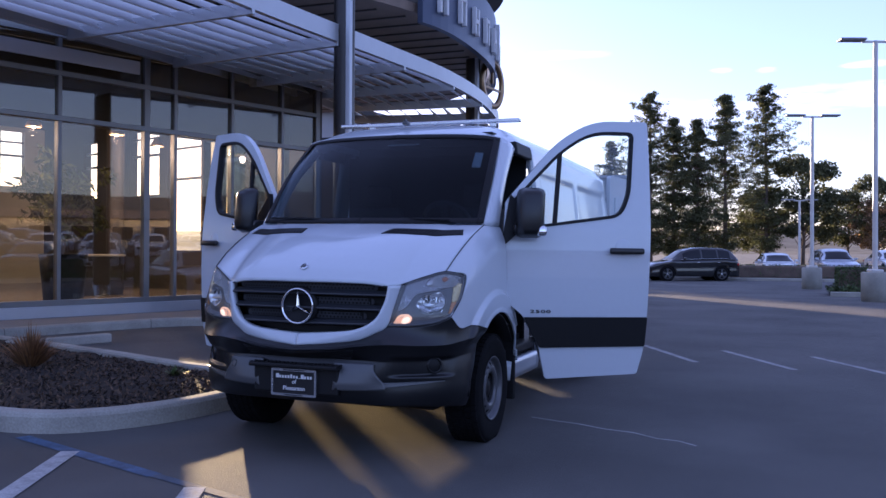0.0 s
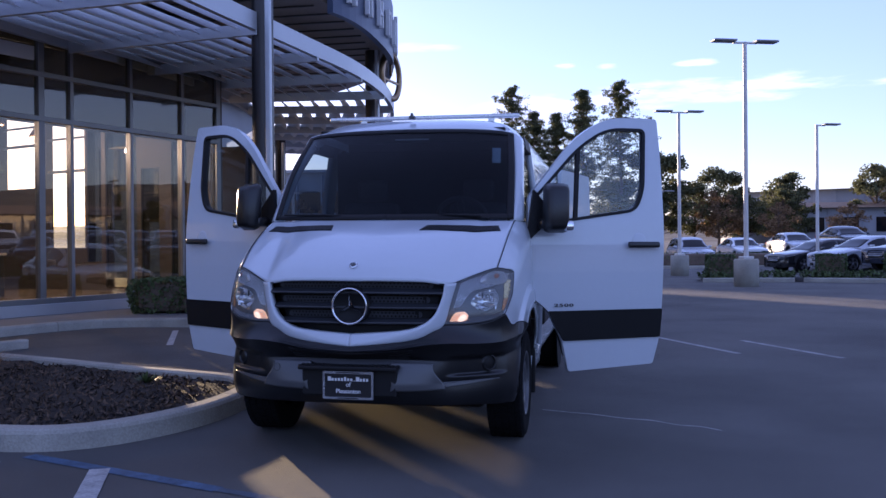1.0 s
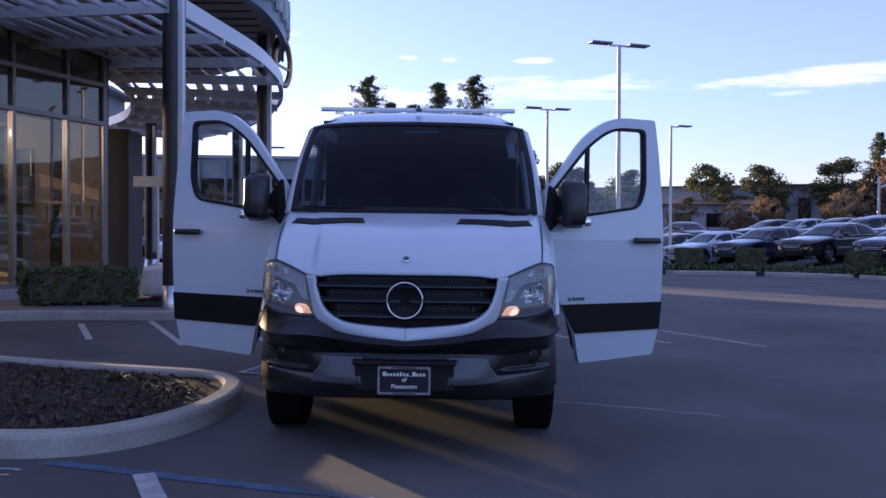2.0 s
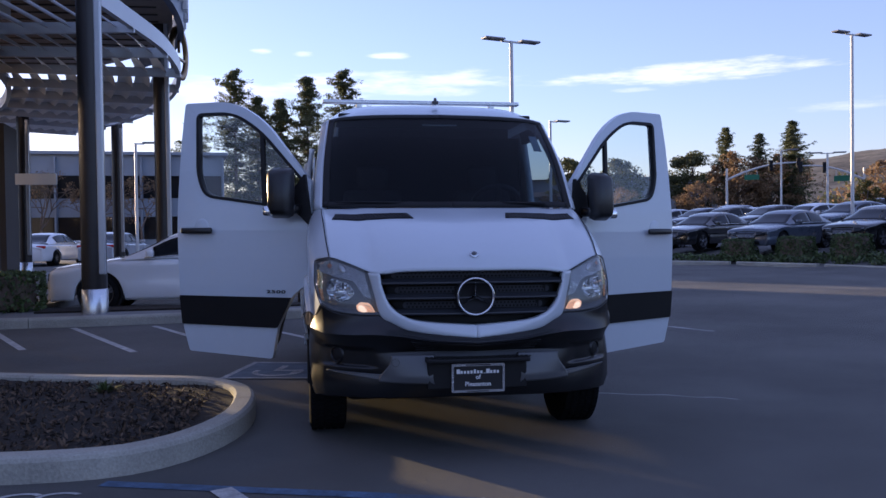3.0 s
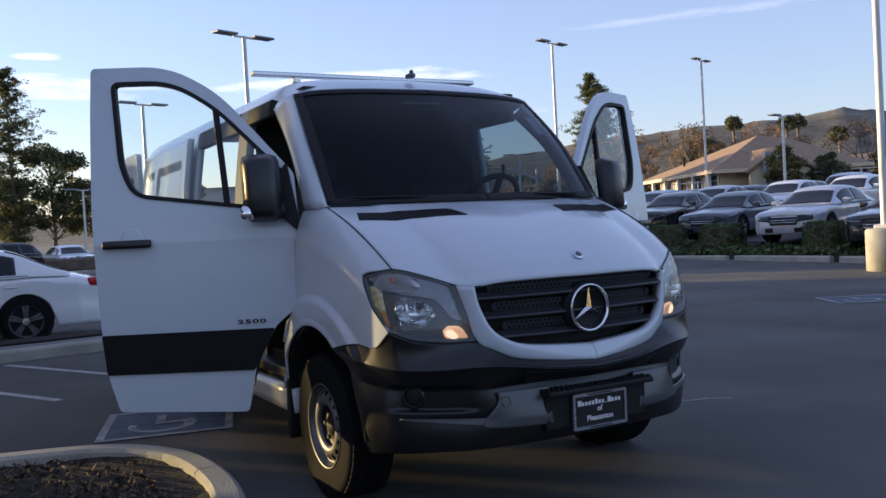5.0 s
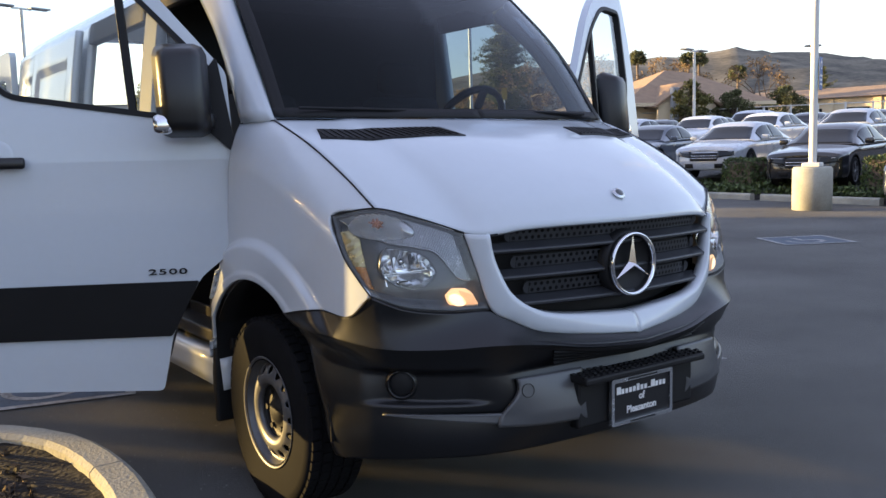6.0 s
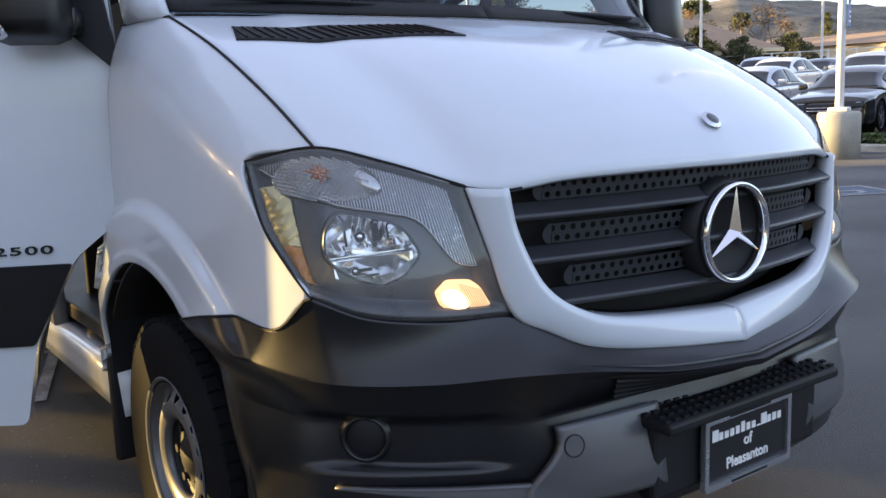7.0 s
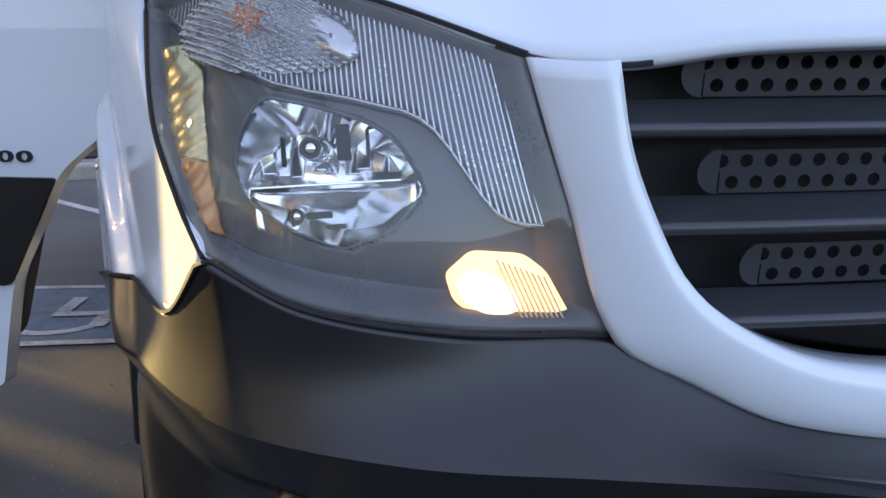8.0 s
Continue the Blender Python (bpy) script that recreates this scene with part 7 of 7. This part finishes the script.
for x, y, k, s in ((53.5, 86, 0, 1.0), (61, 82, 1, 1.1), (47.5, 53.5, 0, .95), (51, 50, 1, 1.0), (51, 92, 1, 1.0), (54.5, 46, 0, .9), (42, 100, 1, 1.0), (34.5, 71, 0, .55), (58, 56, 0, 1.1), (62, 50, 1, 1.0), (68, 46, 0, 1.0), (-16, 61, 1, .8), (-12.6, 59, 0, .75), (-19.5, 60, 0, .8), (-22.5, 58, 1, .85)):
    m_ = pose(x, y, gh(x, y), 0, 0, (x * 71) % 360)
    ob = bares[k]
    if k in seen_k:
        ob = copy_thing(ob, m_)
    ob.matrix_basis = m_
    ob.scale = (s, s, s)
    seen_k.add(k)


def palm(x, y, h):
    t = thing("palm_tree", "slim fan palm with a ragged round head", "tree", "palms", (x, y, gh(x, y)))
    part("trunk", tube([(0, 0, 0), (.1, 0, h * .5), (0, 0, h)], .2, 8, .7), M_BARK, t, "", True)
    g = np.random.default_rng(int(x))
    cen = [(.75 * math.cos(a) * math.cos(b), .75 * math.sin(a) * math.cos(b), h + .7 * math.sin(b)) for a, b in zip(g.random(40) * 6.28, g.random(40) * 2.2 - .8)]
    v, f = leaves(g, cen, (.4, .4, .3), 700, .3, .25)
    raw("crown", v.tolist(), f.tolist(), M_LEAF, t, "", False, "stuff")


palm(81, 65, 9.0)
palm(83.5, 65.5, 9.3)
palm(84, 60.5, 7.2)
palm(78, 70, 9.6)


# ---- far buildings, signals, hills ----
def far_house():
    x0, y0 = 36.8, 33.7
    t = thing("house", "low stucco house with a broad brown shingle roof", "house", "", (x0, y0, gh(x0, y0) + .25), -24.4)
    part("wall", boxes(((4.1, 6.5, 1.0), (8.0, 12.6, 2.8))), M_SAND, t, "sand stucco wall")
    bm = bmesh.new()
    a = [bm.verts.new(p) for p in ((-.8, -.8, 2.15), (8.9, -.8, 2.15), (8.9, 13.8, 2.15), (-.8, 13.8, 2.15), (5.2, 6.2, 4.6), (7.0, 6.2, 4.4))]
    for q in ((0, 1, 5, 4), (1, 2, 5), (2, 3, 4, 5), (3, 0, 4), (3, 2, 1, 0)):
        bm.faces.new([a[i] for i in q])
    roof_ = part("roof", bm, M_ROOF, t, "brown shingle roof", False, .14)
    part("eave_board", boxes(((-.84, 6.5, 2.06), (.06, 14.7, .20)), ((4.05, -.84, 2.06), (9.7, .06, .20)), r=.01), M_SAND, t, "sand eave board")
    # small front gable with its lit wall and a pillar
    bm = bmesh.new()
    b = [bm.verts.new(p) for p in ((1.0, -1.3, 1.95), (5.2, -1.3, 1.95), (3.1, -1.3, 3.35), (1.0, 1.2, 1.95), (5.2, 1.2, 1.95), (3.1, 3.4, 3.35))]
    for q in ((0, 2, 5, 3), (1, 4, 5, 2)):
        bm.faces.new([b[i] for i in q])
    part("gable_roof", bm, M_ROOF, roof_, "", False, .12)
    part("gable_wall", plate([(1.3, 0), (4.9, 0), (4.9, 1.95), (3.1, 3.15), (1.3, 1.95)], None, -1.1, -.9), M_SAND, t, "sand stucco gable wall")
    part("chimney", boxes(((2.2, -1.35, 1.5), (.4, .4, 3.0)), r=.02), M_STUCCO, t, "pale chimney pillar")
    for i in range(5):
        yy = 1.3 + 2.5 * i
        w = part("window", boxes(((.08, yy, 1.3), (.06, 1.5, 1.2)), r=.01), M_CARGL, t, "dark window")
        part("window_frame", boxes(((.06, yy, .66), (.1, 1.66, .08)), ((.06, yy, 1.94), (.1, 1.66, .08)), ((.06, yy - .79, 1.3), (.1, .08, 1.2)), ((.06, yy + .79, 1.3), (.1, .08, 1.2))), M_SIGNW, w)
    for i in range(6):
        part("porch_post", boxes(((-.62, .2 + 2.5 * i, 1.05), (.20, .20, 2.1)), r=.02), M_SIGNW, t)
    for xx in (6.2, 8.4):
        part("window", boxes(((xx, .18, 1.3), (1.2, .06, 1.1)), r=.01), M_CARGL, t, "dark window")
    for x, y in ((1.2, 9.0), (3.2, 10.5)):
        part("roof_vent", lathe([(0, 3.9), (.09, 3.9), (.09, 3.2)], 10, "z"), M_DARK, roof_, "", True, m=pose(x, y, -.75 + .36 * x))


far_house()


def long_building(name, label, x, y, rz, ln, dp, h, wall, roofm, nwin, slope):
    t = thing(name, label, "building", "", (x, y, gh(x, y)), rz)
    part("wall", boxes(((0, dp / 2, h / 2), (ln, dp, h))), wall, t)
    bm = bmesh.new()
    a = [bm.verts.new(p) for p in ((-ln / 2 - .8, -.8, h), (ln / 2 + .8, -.8, h), (ln / 2 + .8, dp * .5, h + slope), (-ln / 2 - .8, dp * .5, h + slope), (-ln / 2 - .8, dp + .8, h), (ln / 2 + .8, dp + .8, h))]
    for q in ((0, 1, 2, 3), (3, 2, 5, 4), (0, 3, 4), (1, 5, 2), (4, 5, 1, 0)):
        bm.faces.new([a[i] for i in q])
    part("roof", bm, roofm, t, "", False, .15)
    for i in range(nwin):
        xx = -ln / 2 + ln * (i + .5) / nwin
        part("window", boxes(((xx, -.03, h * .52), (ln / nwin * .5, .1, h * .42)), r=.02), M_CARGL, t, "dark window")
        part("pilaster", boxes(((xx + ln / nwin * .42, -.06, h / 2), (ln / nwin * .14, .14, h * .98)), r=.01), wall, t)


long_building("commercial_building", "long low sand-coloured building with a brown roof", 84, 34, -80, 64, 16, 3.7, M_SAND, M_ROOF, 14, 1.4)
long_building("office_building", "long white two-storey office building", 33, 104, -22, 34, 14, 6.0, M_STUCCO, M_STUCCO, 12, .3)
long_building("commercial_building", "low grey building behind the trees", 24, 92, 0, 20, 10, 3.6, M_STUCCO, M_ROOF, 6, .8)


def glass_office(x, y, rz):
    t = thing("office_building", "low grey office building with bands of windows", "building", "", (x, y, 0), rz)
    part("wall", boxes(((0, 5, 3.65), (20, 10, 7.3))), M_OFFW, t)
    for z in (1.2, 4.3):
        for i in range(10):
            part("window", boxes(((-9 + 2 * i, -.03, z + .6), (1.75, .1, 1.7)), r=.02), M_CARGL, t, "dark glazed window")
    part("roof", boxes(((0, 5, 7.42), (20.8, 10.8, .24)), r=.02), M_OFFW, t)
    for i in range(11):
        part("fin", boxes(((-10 + 2 * i, -.3, 3.6), (.12, .5, 7.0)), r=.01), M_OFFW, t)


glass_office(-17.5, 64, 8)
# no known office: unseen block added to shade the car park
long_building("office_building", "plain pale block added unseen behind the showroom for shade", -23.4, 40, 0, 7.8, 8, 9.4, M_STUCCO, M_STUCCO, 3, .2)


def traffic_signal(x, y, rz, ln, h):
    t = thing("traffic_signal", "galvanised traffic signal with a long curved mast arm", "traffic light", "traffic signals", (x, y, gh(x, y)), rz)
    part("post", lathe([(.15, 0), (.11, h)], 12, "z"), M_POLE, t, "", True)
    arm = spl((0, 0, h - 1.15), (ln * .3, 0, h - .3), (ln * .65, 0, h + .3), (ln, 0, h + .4))
    part("mast_arm", tube([arm(i / 12) for i in range(13)], .13, 8, .5), M_POLE, t, "", True)
    for k in (.62, .98):
        p = arm(k)
        hd = part("signal_head", boxes(((p.x, 0, p.z - .1), (.36, .25, 1.05)), r=.03), M_DARK, t, "dark signal head")
        for dz in (.28, -.05, -.38):
            part("signal_lens", lathe([(0, -.02), (.12, 0), (.13, .03)], 16, "y"), M_DARK, hd, "", True, m=pose(p.x, -.14, p.z - .05 + dz))
    p = arm(.36)
    sign = part("street_sign", boxes(((p.x, -.05, p.z - .75), (1.4, .04, .55)), r=.01), M_GREEN, t, "green street name sign")
    for dx in (-.5, .5):
        part("hanger", boxes(((p.x + dx, -.05, p.z - .25), (.05, .04, .6))), M_POLE, sign)


traffic_signal(40.8, 79.1, -26, 6.9, 5.5)
traffic_signal(51.7, 72.8, 146, 5.8, 5.1)
ys = thing("yellow_sign", "yellow roadside sign on a slim post", "sign", "", (41, 50, gh(41, 50)), -40)
part("post", lathe([(.05, 0), (.05, 4.2)], 10, "z"), M_ALU, ys)
part("sign_plate", boxes(((0, -.06, 3.9), (.42, .05, .9)), r=.08), M_YELLOW, ys)
# fence in front of the house
fn = thing("fence", "low white rail fence before the house", "fence", "", (0, 0, 0))
A0, A1 = Vector((35.2, 36, 0)), Vector((50, 21.5, 0))
for i in range(15):
    p = A0.lerp(A1, i / 14)
    part("fence_post", boxes(((p.x, p.y, gh(p.x, p.y) + .95), (.09, .09, 1.9)), r=.01), M_POLE, fn)
for z in (.3, 1.0, 1.82):
    part("fence_rail", tube([A0 + Vector((0, 0, gh(A0.x, A0.y) + z)), (A0 + A1) / 2 + Vector((0, 0, gh(44, 30) + z)), A1 + Vector((0, 0, gh(A1.x, A1.y) + z))], .03, 6), M_POLE, fn)
# far kerbs and hedge behind the sport utility car
fk = [Vector((-3 + 1.0 * i, 43.5 - .05 * i, 0)) for i in range(24)]
kerb("kerb_far", fk, .2, .15, "pale kerb of the far planted strip", 4)
hedge("hedge", (8, 44.6, .05), (20, 1.2, .75), 71, 6000, "long low hedge behind the far kerb", -3)

# hills on the skyline, with an added unseen ring behind to block horizon glow
bm = bmesh.new()
rows = []
for i in range(721):
    az = radians(-180 + .5 * i)
    env = lin(math.degrees(az), (-180, .95), (-120, .8), (-75, .5), (-52, .25), (-40, .25), (8, .30), (22, .48), (30, .64), (38, .80), (46, .90), (54, .90), (60, .76), (66, .66), (80, .58), (100, .62), (140, .85), (180, .95))
    r_ = []
    for j in range(13):
        d = 650 + 95 * j
        x, y = d * math.sin(az), d * math.cos(az)
        k = sm(j / 12, 0, .8) * (1 - .55 * sm(j / 12, .85, 1))
        z = 160 * env * k * (1 + .10 * noise.noise(Vector((x * .0042, y * .0042, 3))) + .06 * noise.noise(Vector((x * .011, y * .011, 7))) + .022 * noise.noise(Vector((x * .05, y * .05, 11))))
        r_.append(bm.verts.new((x, y, z - 2)))
    rows.append(r_)
for a, b in zip(rows, rows[1:]):
    for j in range(12):
        bm.faces.new((a[j], a[j + 1], b[j + 1], b[j]))
bmesh.ops.recalc_face_normals(bm, faces=bm.faces)
tagged(part("backdrop", bm, M_HILL, smooth=True), "rolling dry green hills on the skyline, ring closed unseen against glow", "hills", "", "structure")

# brush and far trees at the foot of the hills
for seed, material, n_, lab in ((81, M_DRY, 70, "brown winter brush and far trees below the hills"), (82, M_LEAF, 60, "dark green far trees below the hills")):
    g = np.random.default_rng(seed)
    cen, spr = [], []
    for i in range(n_):
        a, d = radians(31 + 42 * g.random()), 112 + 70 * g.random()
        h = 2.0 + 4.2 * g.random()
        for _ in range(9):
            cen.append((d * math.sin(a) + g.normal(0, 1.5), d * math.cos(a) + g.normal(0, 1.5), 1.4 + h * g.random()))
            spr.append((1.5, 1.5, 1.1))
    v, f = leaves(g, cen, spr, 16000, .30, .6)
    raw("far_woods", v.tolist(), f.tolist(), material, None, lab, False, "stuff")


# loose gravel on the asphalt beside the wheel
g = np.random.default_rng(91)
vs, fs = [], []
for i in range(1500):
    x, y = -1.95 + 1.25 * g.random(), 1.15 + 2.2 * g.random()
    k = len(vs)
    r = .002 + .004 * g.random() ** 3
    a = 6.28 * g.random()
    q = [(x + r * (.7 + .5 * g.random()) * math.cos(a + j * 1.57), y + r * (.7 + .5 * g.random()) * math.sin(a + j * 1.57), .001) for j in range(4)]
    vs += q + [(x, y, .001 + r * (.6 + .5 * g.random()))]
    fs += [(k + j, k + (j + 1) % 4, k + 4) for j in range(4)]
raw("gravel", vs, fs, M_GRAVEL, None, "loose grey gravel grains on the asphalt", False, "stuff")
